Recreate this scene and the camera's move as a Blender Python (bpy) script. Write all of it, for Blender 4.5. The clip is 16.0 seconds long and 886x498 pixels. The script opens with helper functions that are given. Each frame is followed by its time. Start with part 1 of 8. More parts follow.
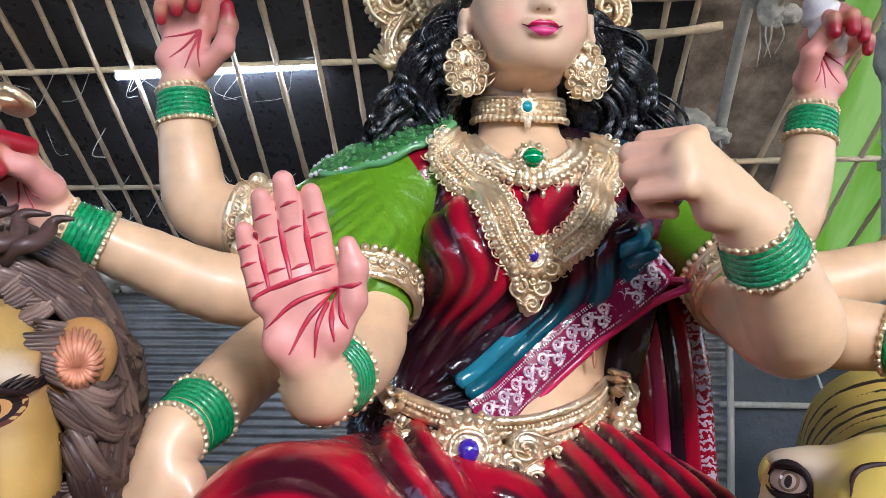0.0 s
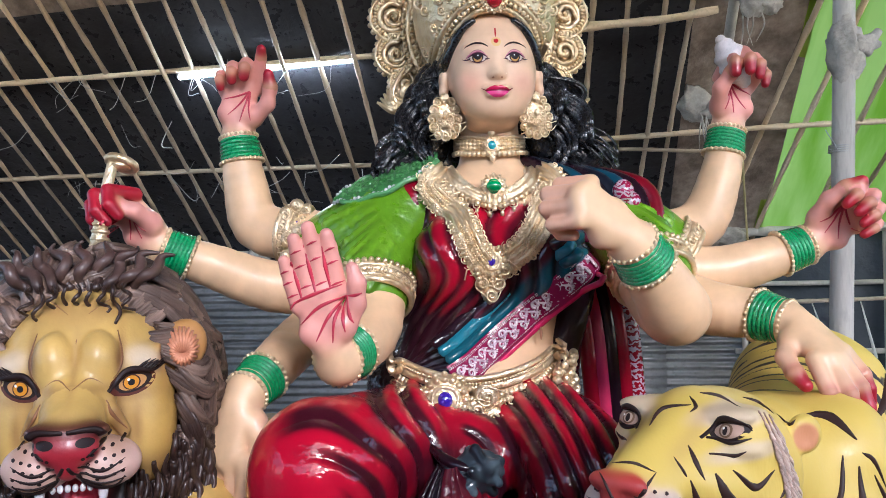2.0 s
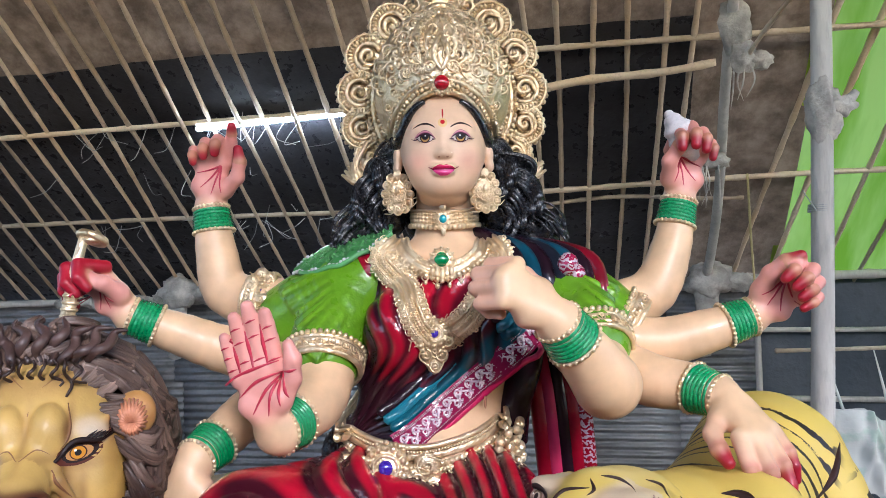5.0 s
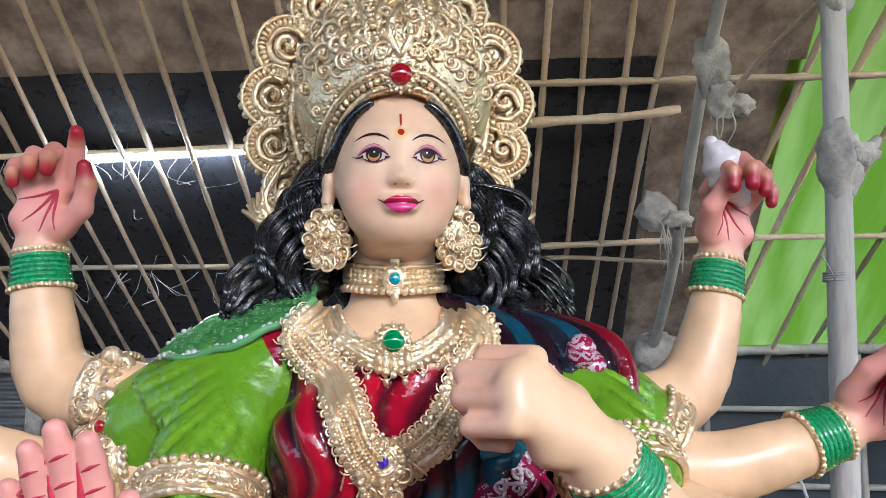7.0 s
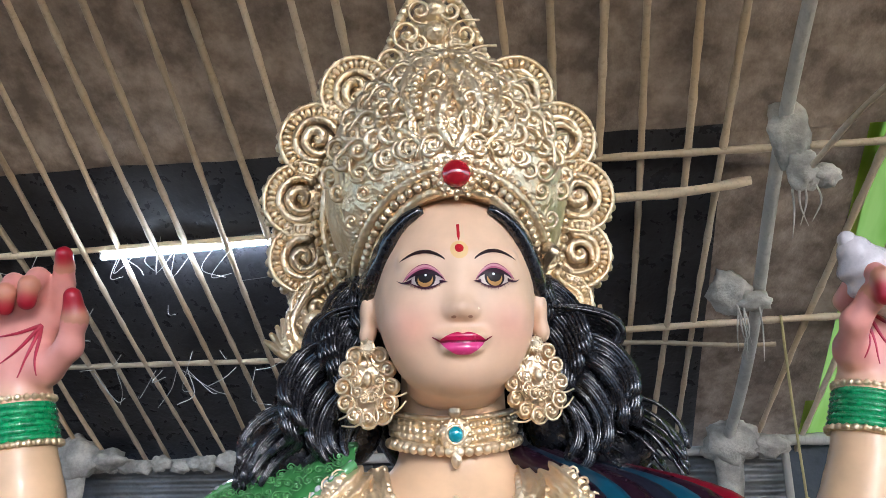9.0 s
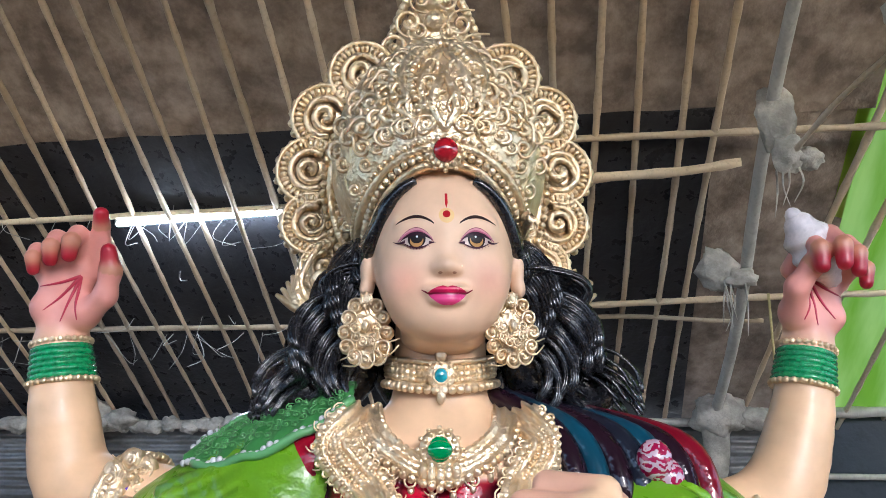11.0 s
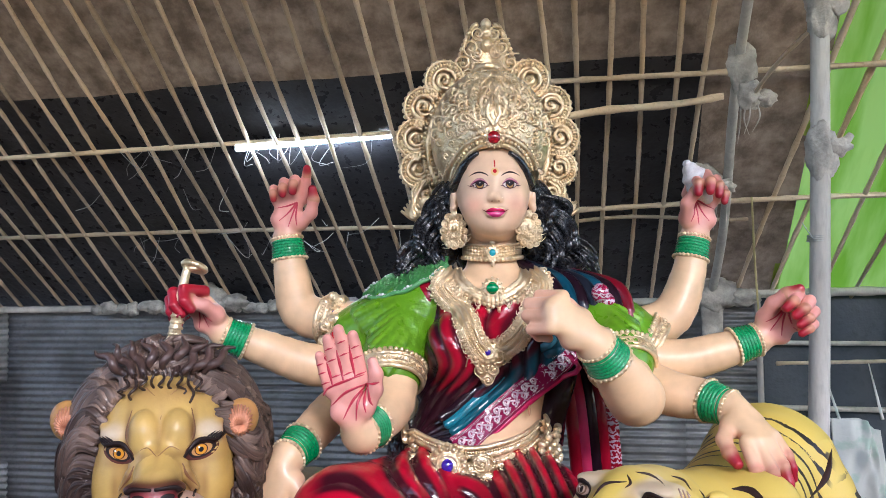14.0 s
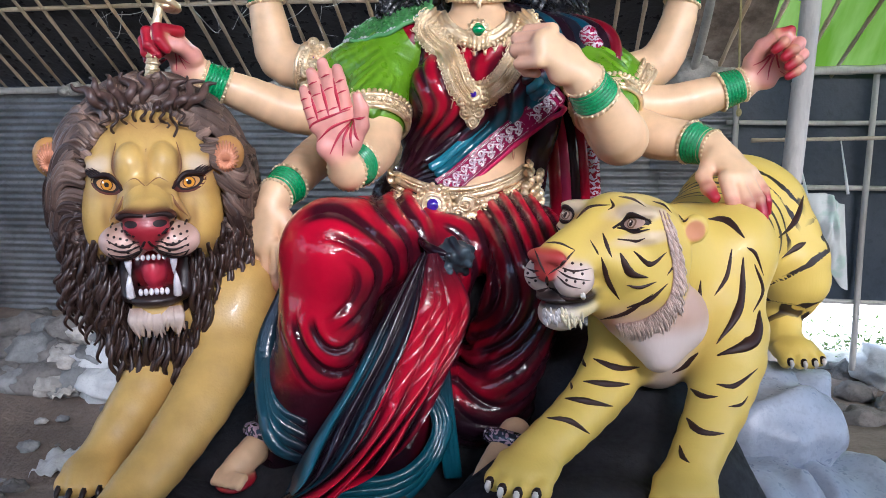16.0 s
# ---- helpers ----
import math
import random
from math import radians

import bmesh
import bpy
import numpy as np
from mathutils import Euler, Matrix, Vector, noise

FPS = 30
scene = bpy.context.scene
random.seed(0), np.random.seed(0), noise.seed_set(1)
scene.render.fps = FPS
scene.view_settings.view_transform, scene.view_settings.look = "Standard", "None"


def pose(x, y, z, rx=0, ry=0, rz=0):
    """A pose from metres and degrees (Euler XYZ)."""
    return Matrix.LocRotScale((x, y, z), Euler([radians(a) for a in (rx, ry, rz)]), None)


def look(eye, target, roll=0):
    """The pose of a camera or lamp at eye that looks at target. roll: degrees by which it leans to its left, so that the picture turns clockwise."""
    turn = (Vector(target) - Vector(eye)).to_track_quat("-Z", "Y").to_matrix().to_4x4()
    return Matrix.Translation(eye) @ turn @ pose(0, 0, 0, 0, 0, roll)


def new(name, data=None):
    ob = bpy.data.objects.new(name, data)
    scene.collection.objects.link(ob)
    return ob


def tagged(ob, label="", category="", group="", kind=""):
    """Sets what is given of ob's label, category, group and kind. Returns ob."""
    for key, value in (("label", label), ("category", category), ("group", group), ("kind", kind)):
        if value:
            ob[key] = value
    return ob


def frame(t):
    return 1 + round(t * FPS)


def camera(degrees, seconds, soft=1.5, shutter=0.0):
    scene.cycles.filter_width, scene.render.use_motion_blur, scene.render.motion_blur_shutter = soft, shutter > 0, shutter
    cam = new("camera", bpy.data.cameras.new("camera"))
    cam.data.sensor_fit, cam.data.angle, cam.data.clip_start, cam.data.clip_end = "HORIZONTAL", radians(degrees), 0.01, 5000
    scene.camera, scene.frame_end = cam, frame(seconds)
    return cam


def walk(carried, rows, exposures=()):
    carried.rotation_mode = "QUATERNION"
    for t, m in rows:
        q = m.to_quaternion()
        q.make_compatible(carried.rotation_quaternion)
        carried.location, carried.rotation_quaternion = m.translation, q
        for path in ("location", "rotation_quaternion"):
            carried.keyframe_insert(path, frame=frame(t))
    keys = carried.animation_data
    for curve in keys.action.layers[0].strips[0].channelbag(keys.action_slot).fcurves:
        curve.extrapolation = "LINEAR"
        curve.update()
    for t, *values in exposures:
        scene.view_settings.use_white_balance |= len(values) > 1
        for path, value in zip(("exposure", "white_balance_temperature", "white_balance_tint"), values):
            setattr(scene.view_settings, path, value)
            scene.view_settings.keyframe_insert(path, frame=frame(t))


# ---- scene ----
cam = camera(57.5, 16.0, soft=0.9)
PATH = [
    (0, (-0.354, -1.560, 2.322), (-0.113, 0.420, 2.464), 0.10),
    (0.5, (-0.274, -1.707, 2.336), (-0.080, 0.278, 2.487), 0.71),
    (1, (-0.211, -1.861, 2.377), (-0.061, 0.129, 2.503), 0.38),
    (1.5, (-0.250, -2.008, 2.415), (-0.105, -0.014, 2.474), -0.83),
    (2, (-0.241, -2.150, 2.430), (-0.141, -0.153, 2.446), -1.56),
    (2.5, (-0.137, -2.228, 2.434), (-0.120, -0.228, 2.449), -1.65),
    (3, (-0.016, -2.257, 2.437), (-0.066, -0.258, 2.463), -1.79),
    (3.5, (0.029, -2.275, 2.432), (-0.057, -0.277, 2.464), -2.01),
    (4, (0.039, -2.258, 2.475), (-0.049, -0.260, 2.526), -2.15),
    (4.2, (0.044, -2.271, 2.503), (-0.035, -0.274, 2.570), -2.09),
    (6.3, (-0.052, -1.915, 2.541), (0.077, 0.076, 2.680), -0.37),
    (6.5, (-0.050, -1.795, 2.542), (0.099, 0.193, 2.708), -0.45),
    (7, (-0.075, -1.497, 2.600), (0.151, 0.477, 2.835), -0.36),
    (7.5, (-0.085, -1.206, 2.653), (0.143, 0.750, 3.000), 0.32),
    (8, (-0.095, -1.097, 2.728), (0.096, 0.854, 3.120), -0.73),
    (8.2, (-0.096, -1.120, 2.748), (0.069, 0.831, 3.155), -1.00),
    (10.3, (-0.040, -1.207, 2.743), (0.058, 0.749, 3.147), -1.59),
    (10.5, (-0.040, -1.214, 2.738), (0.047, 0.744, 3.137), -1.26),
    (11, (-0.062, -1.358, 2.694), (0.043, 0.608, 3.044), -0.37),
    (11.5, (-0.089, -1.572, 2.652), (0.014, 0.403, 2.951), 0.38),
    (12, (-0.071, -1.847, 2.648), (-0.007, 0.131, 2.932), 0.38),
    (12.5, (-0.054, -2.164, 2.631), (-0.004, -0.179, 2.865), 0.66),
    (13, (-0.099, -2.436, 2.623), (-0.069, -0.445, 2.810), -0.08),
    (13.5, (-0.137, -2.613, 2.632), (-0.133, -0.619, 2.783), -0.67),
    (14, (-0.141, -2.630, 2.600), (-0.152, -0.633, 2.703), -0.70),
    (14.5, (-0.139, -2.621, 2.560), (-0.137, -0.621, 2.579), -0.70),
    (15, (-0.143, -2.628, 2.524), (-0.114, -0.630, 2.439), -0.53),
    (15.5, (-0.165, -2.630, 2.475), (-0.123, -0.643, 2.252), -0.59),
    (16, (-0.177, -2.631, 2.420), (-0.130, -0.669, 2.037), -0.53),
]
walk(cam, [(t, look(eye, target, roll)) for t, eye, target, roll in PATH], [(0, 1.86, 5600, 11), (16, 1.86, 5600, 11)])

# ---- world, sun and exposure ----
world = bpy.data.worlds.new("overcast_sky")
scene.world = world
world.use_nodes = True
wn = world.node_tree.nodes
sky = wn.new("ShaderNodeTexSky")
sky.sky_type, sky.sun_disc = "NISHITA", False
sky.sun_elevation, sky.sun_rotation = radians(27), radians(164)
sky.air_density, sky.dust_density, sky.ozone_density = 1.0, 1.5, 1.0
world.node_tree.links.new(sky.outputs[0], wn["Background"].inputs[0])
wn["Background"].inputs[1].default_value = 0.15
sun = new("sun", bpy.data.lights.new("sun", "SUN"))
sun.data.energy, sun.data.angle, sun.data.color = 0.55, radians(11), (1.0, 0.96, 1.0)
sun.matrix_world = look((2.9, -10.0, 7.5), (0, 0, 2.3))
scene.view_settings.exposure = 1.75

GROUND = 0.3
FACE_X = 0.011


# ---- materials ----
def shader(name, rough=0.5, metal=0.0, coat=0.0, spec=0.5):
    m = bpy.data.materials.new(name)
    m.use_nodes = True
    b = m.node_tree.nodes["Principled BSDF"]
    b.inputs["Roughness"].default_value = rough
    b.inputs["Metallic"].default_value = metal
    b.inputs["Coat Weight"].default_value = coat
    b.inputs["Coat Roughness"].default_value = 0.045
    b.inputs["Specular IOR Level"].default_value = spec
    return m, m.node_tree.nodes, m.node_tree.links, b


def node(nodes, kind, **values):
    n = nodes.new(kind)
    for key, value in values.items():
        n.inputs[key].default_value = value
    return n


def coords(nodes, links, scale=(1, 1, 1)):
    tc = nodes.new("ShaderNodeTexCoord")
    mp = nodes.new("ShaderNodeMapping")
    mp.inputs["Scale"].default_value = scale
    links.new(tc.outputs["Object"], mp.inputs["Vector"])
    return mp.outputs["Vector"]


def mixed(nodes, links, fac, a, b, mode="MIX"):
    n = nodes.new("ShaderNodeMix")
    n.data_type, n.blend_type = "RGBA", mode
    for sock, v in ((n.inputs[0], fac), (n.inputs[6], a), (n.inputs[7], b)):
        if hasattr(v, "is_output"):
            links.new(v, sock)
        elif isinstance(v, (int, float)):
            sock.default_value = v
        else:
            sock.default_value = (*v[:3], 1)
    return n.outputs[2]


def ramped(nodes, links, src, a, b, lo=0.4, hi=0.6):
    r = nodes.new("ShaderNodeMapRange")
    r.inputs[1].default_value, r.inputs[2].default_value = lo, hi
    r.inputs[3].default_value, r.inputs[4].default_value = a, b
    links.new(src, r.inputs[0])
    return r.outputs[0]


def bumped(nodes, links, bsdf, src, strength=0.3, dist=0.01):
    n = nodes.new("ShaderNodeBump")
    n.inputs["Strength"].default_value, n.inputs["Distance"].default_value = strength, dist
    links.new(src, n.inputs["Height"])
    links.new(n.outputs[0], bsdf.inputs["Normal"])


def surface(name, c1, c2, rough=0.7, scale=6.0, fine=60.0, bump=0.2, dist=0.01, metal=0.0, coat=0.0, stretch=(1, 1, 1), spec=0.4, island=0.0):
    """Two-scale mottled surface."""
    m, n, l, b = shader(name, rough, metal, coat, spec)
    v = coords(n, l, stretch)
    big = node(n, "ShaderNodeTexNoise", Scale=scale, Detail=5.0, Roughness=0.6)
    small = node(n, "ShaderNodeTexNoise", Scale=fine, Detail=3.0, Roughness=0.6)
    l.new(v, big.inputs["Vector"]), l.new(v, small.inputs["Vector"])
    col = mixed(n, l, ramped(n, l, big.outputs[0], 0, 1, 0.35, 0.65), c1, c2)
    dark = tuple(x * 0.55 for x in c1)
    col = mixed(n, l, ramped(n, l, small.outputs[0], 0, 0.5, 0.52, 0.75), col, dark)
    if island:
        info = n.new("ShaderNodeObjectInfo")
        hue = n.new("ShaderNodeHueSaturation")
        l.new(ramped(n, l, info.outputs["Random"], 1 - island, 1 + island, 0, 1), hue.inputs["Value"])
        l.new(col, hue.inputs["Color"])
        col = hue.outputs[0]
    l.new(col, b.inputs["Base Color"])
    l.new(ramped(n, l, small.outputs[0], max(rough - 0.12, 0), min(rough + 0.12, 1), 0.3, 0.7), b.inputs["Roughness"])
    bumped(n, l, b, small.outputs[0], bump, dist)
    return m


def paint(name, rough, coat=0.0, grain=90.0, bump=0.06, spec=0.5, dist=0.004, patchy=0.12):
    """Brushed and sprayed paint whose colours are laid on the mesh."""
    m, n, l, b = shader(name, rough, 0.0, coat, spec)
    at = n.new("ShaderNodeAttribute")
    at.attribute_name = "paint"
    v = coords(n, l)
    big = node(n, "ShaderNodeTexNoise", Scale=14.0, Detail=4.0)
    small = node(n, "ShaderNodeTexNoise", Scale=grain, Detail=3.0)
    l.new(v, big.inputs["Vector"]), l.new(v, small.inputs["Vector"])
    hue = n.new("ShaderNodeHueSaturation")
    l.new(at.outputs["Color"], hue.inputs["Color"])
    l.new(ramped(n, l, big.outputs[0], 1 - patchy, 1 + patchy, 0.3, 0.7), hue.inputs["Value"])
    l.new(hue.outputs[0], b.inputs["Base Color"])
    l.new(ramped(n, l, small.outputs[0], max(rough - 0.06, 0.02), rough + 0.1, 0.3, 0.7), b.inputs["Roughness"])
    bumped(n, l, b, small.outputs[0], bump, dist)
    if coat >= 0.8:      # uneven hand-brushed varnish
        brush_marks = n.new("ShaderNodeBump")
        brush_marks.inputs["Strength"].default_value, brush_marks.inputs["Distance"].default_value = 0.45, 0.02
        l.new(big.outputs[0], brush_marks.inputs["Height"])
        l.new(brush_marks.outputs[0], b.inputs["Coat Normal"])
    return m


SKIN = paint("skin_paint", 0.42, 0.12, 70.0, 0.04)
CLOTH = paint("lacquered_cloth_paint", 0.34, 0.8, 45.0, 0.10, 0.05)
SLEEVE = paint("crinkled_green_paint", 0.3, 0.3, 26.0, 0.55, 0.45, 0.012)
HAIR = paint("black_hair_lacquer", 0.24, 0.5, 120.0, 0.15)
FUR = paint("fur_paint", 0.42, 0.15, 150.0, 0.22, 0.5, 0.003)


def gold_paint():
    m, n, l, b = shader("gold_paint", 0.36, 0.72, 0.1)
    v = coords(n, l)
    vor = node(n, "ShaderNodeTexVoronoi", Scale=62.0)
    vor.feature = "SMOOTH_F1"
    noi = node(n, "ShaderNodeTexNoise", Scale=22.0, Detail=2.0)
    l.new(v, noi.inputs["Vector"])
    warp = mixed(n, l, 0.03, v, noi.outputs["Color"])
    l.new(warp, vor.inputs["Vector"])
    col = mixed(n, l, ramped(n, l, noi.outputs[0], 0, 1, 0.3, 0.7), (0.74, 0.54, 0.30), (0.88, 0.72, 0.49))
    l.new(col, b.inputs["Base Color"])
    l.new(ramped(n, l, noi.outputs[0], 0.28, 0.42, 0.3, 0.7), b.inputs["Roughness"])
    chase = node(n, "ShaderNodeTexVoronoi", Scale=150.0)
    l.new(warp, chase.inputs["Vector"])
    both = n.new("ShaderNodeMath")
    both.operation = "MULTIPLY_ADD"
    l.new(chase.outputs["Distance"], both.inputs[0])
    both.inputs[1].default_value = 0.3
    l.new(vor.outputs["Distance"], both.inputs[2])
    bumped(n, l, b, both.outputs[0], 0.55, 0.008)
    return m


GOLD = gold_paint()
GREEN_GLASS = surface("green_bangle_glass", (0.0, 0.20, 0.06), (0.02, 0.38, 0.12), 0.2, 120, 260, 0.8, 0.004, 0.0, 0.8)


def gem(name, c):
    m, n, l, b = shader(name, 0.12, 0.0, 1.0)
    v = coords(n, l)
    noi = node(n, "ShaderNodeTexNoise", Scale=60.0)
    l.new(v, noi.inputs["Vector"])
    l.new(mixed(n, l, noi.outputs[0], tuple(x * 0.6 for x in c), c), b.inputs["Base Color"])
    return m


RUBY, EMERALD, SAPPHIRE, TURQUOISE = gem("red_stone", (0.5, 0.01, 0.02)), gem("green_stone", (0.0, 0.3, 0.08)), gem("violet_stone", (0.06, 0.02, 0.42)), gem("turquoise_stone", (0.02, 0.35, 0.42))


def border_paint():
    m, n, l, b = shader("figured_border_paint", 0.22, 0.0, 0.6)
    at = n.new("ShaderNodeAttribute")
    at.attribute_name = "paint"
    v = coords(n, l)
    noi = node(n, "ShaderNodeTexNoise", Scale=28.0, Detail=1.0)
    l.new(v, noi.inputs["Vector"])
    wav = node(n, "ShaderNodeTexWave", Scale=17.0, Distortion=9.0)
    wav.wave_type = "RINGS"
    wav.inputs["Detail Scale"].default_value = 3.5
    l.new(v, wav.inputs["Vector"])
    f = ramped(n, l, wav.outputs["Fac"], 0, 1, 0.5, 0.6)
    l.new(mixed(n, l, f, at.outputs["Color"], (0.52, 0.36, 0.42)), b.inputs["Base Color"])
    bumped(n, l, b, f, 0.6, 0.004)
    return m


BORDER = border_paint()


def tiger_paint():
    """Base colours laid on the mesh; the stripe field on the mesh is broken up and cut sharp."""
    m, n, l, b = shader("tiger_paint", 0.5, 0.0, 0.08)
    at = n.new("ShaderNodeAttribute")
    at.attribute_name = "paint"
    st = n.new("ShaderNodeAttribute")
    st.attribute_name = "stripe"
    v = coords(n, l)
    noi = node(n, "ShaderNodeTexNoise", Scale=11.0, Detail=2.0)
    fib = node(n, "ShaderNodeTexNoise", Scale=55.0, Detail=2.0)
    l.new(v, noi.inputs["Vector"])
    l.new(coords(n, l, (3, 3, 0.6)), fib.inputs["Vector"])
    sep = n.new("ShaderNodeSeparateColor")
    l.new(st.outputs["Color"], sep.inputs[0])
    ph = n.new("ShaderNodeMath")
    ph.operation = "MULTIPLY_ADD"
    l.new(noi.outputs[0], ph.inputs[0])
    ph.inputs[1].default_value = 4.0
    l.new(sep.outputs[0], ph.inputs[2])
    sn = n.new("ShaderNodeMath")
    sn.operation = "SINE"
    l.new(ph.outputs[0], sn.inputs[0])
    sm = n.new("ShaderNodeMath")
    sm.operation = "MULTIPLY_ADD"
    l.new(fib.outputs[0], sm.inputs[0])
    sm.inputs[1].default_value = 0.08
    l.new(sn.outputs[0], sm.inputs[2])
    tp = n.new("ShaderNodeMath")
    tp.operation = "ADD"
    l.new(sm.outputs[0], tp.inputs[0]), l.new(sep.outputs[2], tp.inputs[1])
    f = ramped(n, l, tp.outputs[0], 0, 1, 0.48, 0.60)
    k = n.new("ShaderNodeMath")
    k.operation = "MULTIPLY"
    l.new(f, k.inputs[0]), l.new(sep.outputs[1], k.inputs[1])
    l.new(mixed(n, l, k.outputs[0], at.outputs["Color"], (0.022, 0.010, 0.008)), b.inputs["Base Color"])
    bumped(n, l, b, fib.outputs[0], 0.16, 0.004)
    return m


TIGER = tiger_paint()
BAMBOO = surface("bamboo", (0.54, 0.40, 0.25), (0.60, 0.51, 0.40), 0.5, 1.3, 45, 0.2, 0.004, island=0.3)
GREY_WOOD = surface("weathered_pole", (0.58, 0.55, 0.50), (0.40, 0.375, 0.34), 0.8, 5, 50, 0.4, 0.01, stretch=(1, 1, 0.2))
RAG = surface("dirty_white_rag", (0.56, 0.52, 0.46), (0.26, 0.245, 0.22), 0.9, 9, 70, 0.5, 0.01)
BLACK_TARP = surface("black_plastic_sheet", (0.018, 0.018, 0.022), (0.042, 0.042, 0.048), 0.34, 2.0, 14, 0.35, 0.03)
BROWN_TARP = surface("brown_felt_sheet", (0.42, 0.34, 0.28), (0.17, 0.13, 0.105), 0.85, 6.5, 16, 0.5, 0.03)
BLUE_SHEET = surface("dark_blue_sheet", (0.035, 0.048, 0.065), (0.055, 0.07, 0.09), 0.5, 2, 16, 0.3, 0.02)
IRON = surface("galvanised_corrugated_iron", (0.30, 0.305, 0.31), (0.17, 0.168, 0.165), 0.45, 2.2, 24, 0.15, 0.006, metal=0.55)
DIRT = surface("trodden_dirt", (0.27, 0.21, 0.165), (0.16, 0.122, 0.095), 0.95, 1.6, 22, 0.8, 0.03)
STONE_PAINT = surface("slate_blue_rock_paint", (0.42, 0.46, 0.53), (0.30, 0.335, 0.40), 0.34, 4, 40, 0.25, 0.01, coat=0.1)
BLACK_ROCK = surface("black_rock_paint", (0.008, 0.008, 0.010), (0.022, 0.022, 0.026), 0.7, 4, 40, 0.3, 0.01)
GREY_BAG = surface("grey_sack", (0.26, 0.26, 0.25), (0.15, 0.15, 0.145), 0.7, 6, 50, 0.5, 0.02)
WHITE_PLASTIC = surface("white_plastic", (0.62, 0.62, 0.60), (0.5, 0.5, 0.49), 0.4, 6, 50, 0.4, 0.01)
RUBBLE = surface("rubble", (0.22, 0.2, 0.18), (0.12, 0.11, 0.1), 0.9, 5, 40, 0.5, 0.02)
CONCH = surface("white_conch_glaze", (0.78, 0.74, 0.74), (0.66, 0.6, 0.6), 0.3, 8, 60, 0.1, 0.003, coat=0.4)
THREAD = surface("pale_thread", (0.5, 0.5, 0.48), (0.38, 0.38, 0.36), 0.8, 20, 90, 0.1)


def green_tarp():
    m, n, l, b = shader("green_translucent_sheet", 0.5)
    v = coords(n, l)
    noi = node(n, "ShaderNodeTexNoise", Scale=1.7, Detail=5.0)
    l.new(coords(n, l, (2.6, 0.45, 0.45)), noi.inputs["Vector"])
    col = mixed(n, l, ramped(n, l, noi.outputs[0], 0, 1, 0.40, 0.62), (0.25, 0.41, 0.025), (0.50, 0.62, 0.12))
    l.new(col, b.inputs["Base Color"])
    tr = n.new("ShaderNodeBsdfTranslucent")
    l.new(col, tr.inputs["Color"])
    mx = n.new("ShaderNodeMixShader")
    mx.inputs[0].default_value = 0.75
    l.new(b.outputs[0], mx.inputs[1]), l.new(tr.outputs[0], mx.inputs[2])
    l.new(mx.outputs[0], n["Material Output"].inputs["Surface"])
    bumped(n, l, b, noi.outputs[0], 0.5, 0.05)
    return m


GREEN_TARP = green_tarp()
TUBE_GLOW = bpy.data.materials.new("lit_tube")
TUBE_GLOW.use_nodes = True
_b = TUBE_GLOW.node_tree.nodes["Principled BSDF"]
_b.inputs["Emission Color"].default_value, _b.inputs["Emission Strength"].default_value = (0.85, 0.94, 1.0, 1), 26.0


# ---- mesh tools ----
def spline(pts, n):
    """Catmull-Rom curve through control points, n samples."""
    p = np.asarray(pts, float)
    if len(p) == 2:
        return p[0] + (p[1] - p[0]) * np.linspace(0, 1, n)[:, None]
    p = np.vstack([2 * p[0] - p[1], p, 2 * p[-1] - p[-2]])
    t = np.linspace(0, len(p) - 3 - 1e-9, n)
    i = t.astype(int)
    f = (t - i)[:, None]
    a, b, c, d = p[i], p[i + 1], p[i + 2], p[i + 3]
    return 0.5 * (2 * b + (c - a) * f + (2 * a - 5 * b + 4 * c - d) * f ** 2 + (3 * b - a - 3 * c + d) * f ** 3)


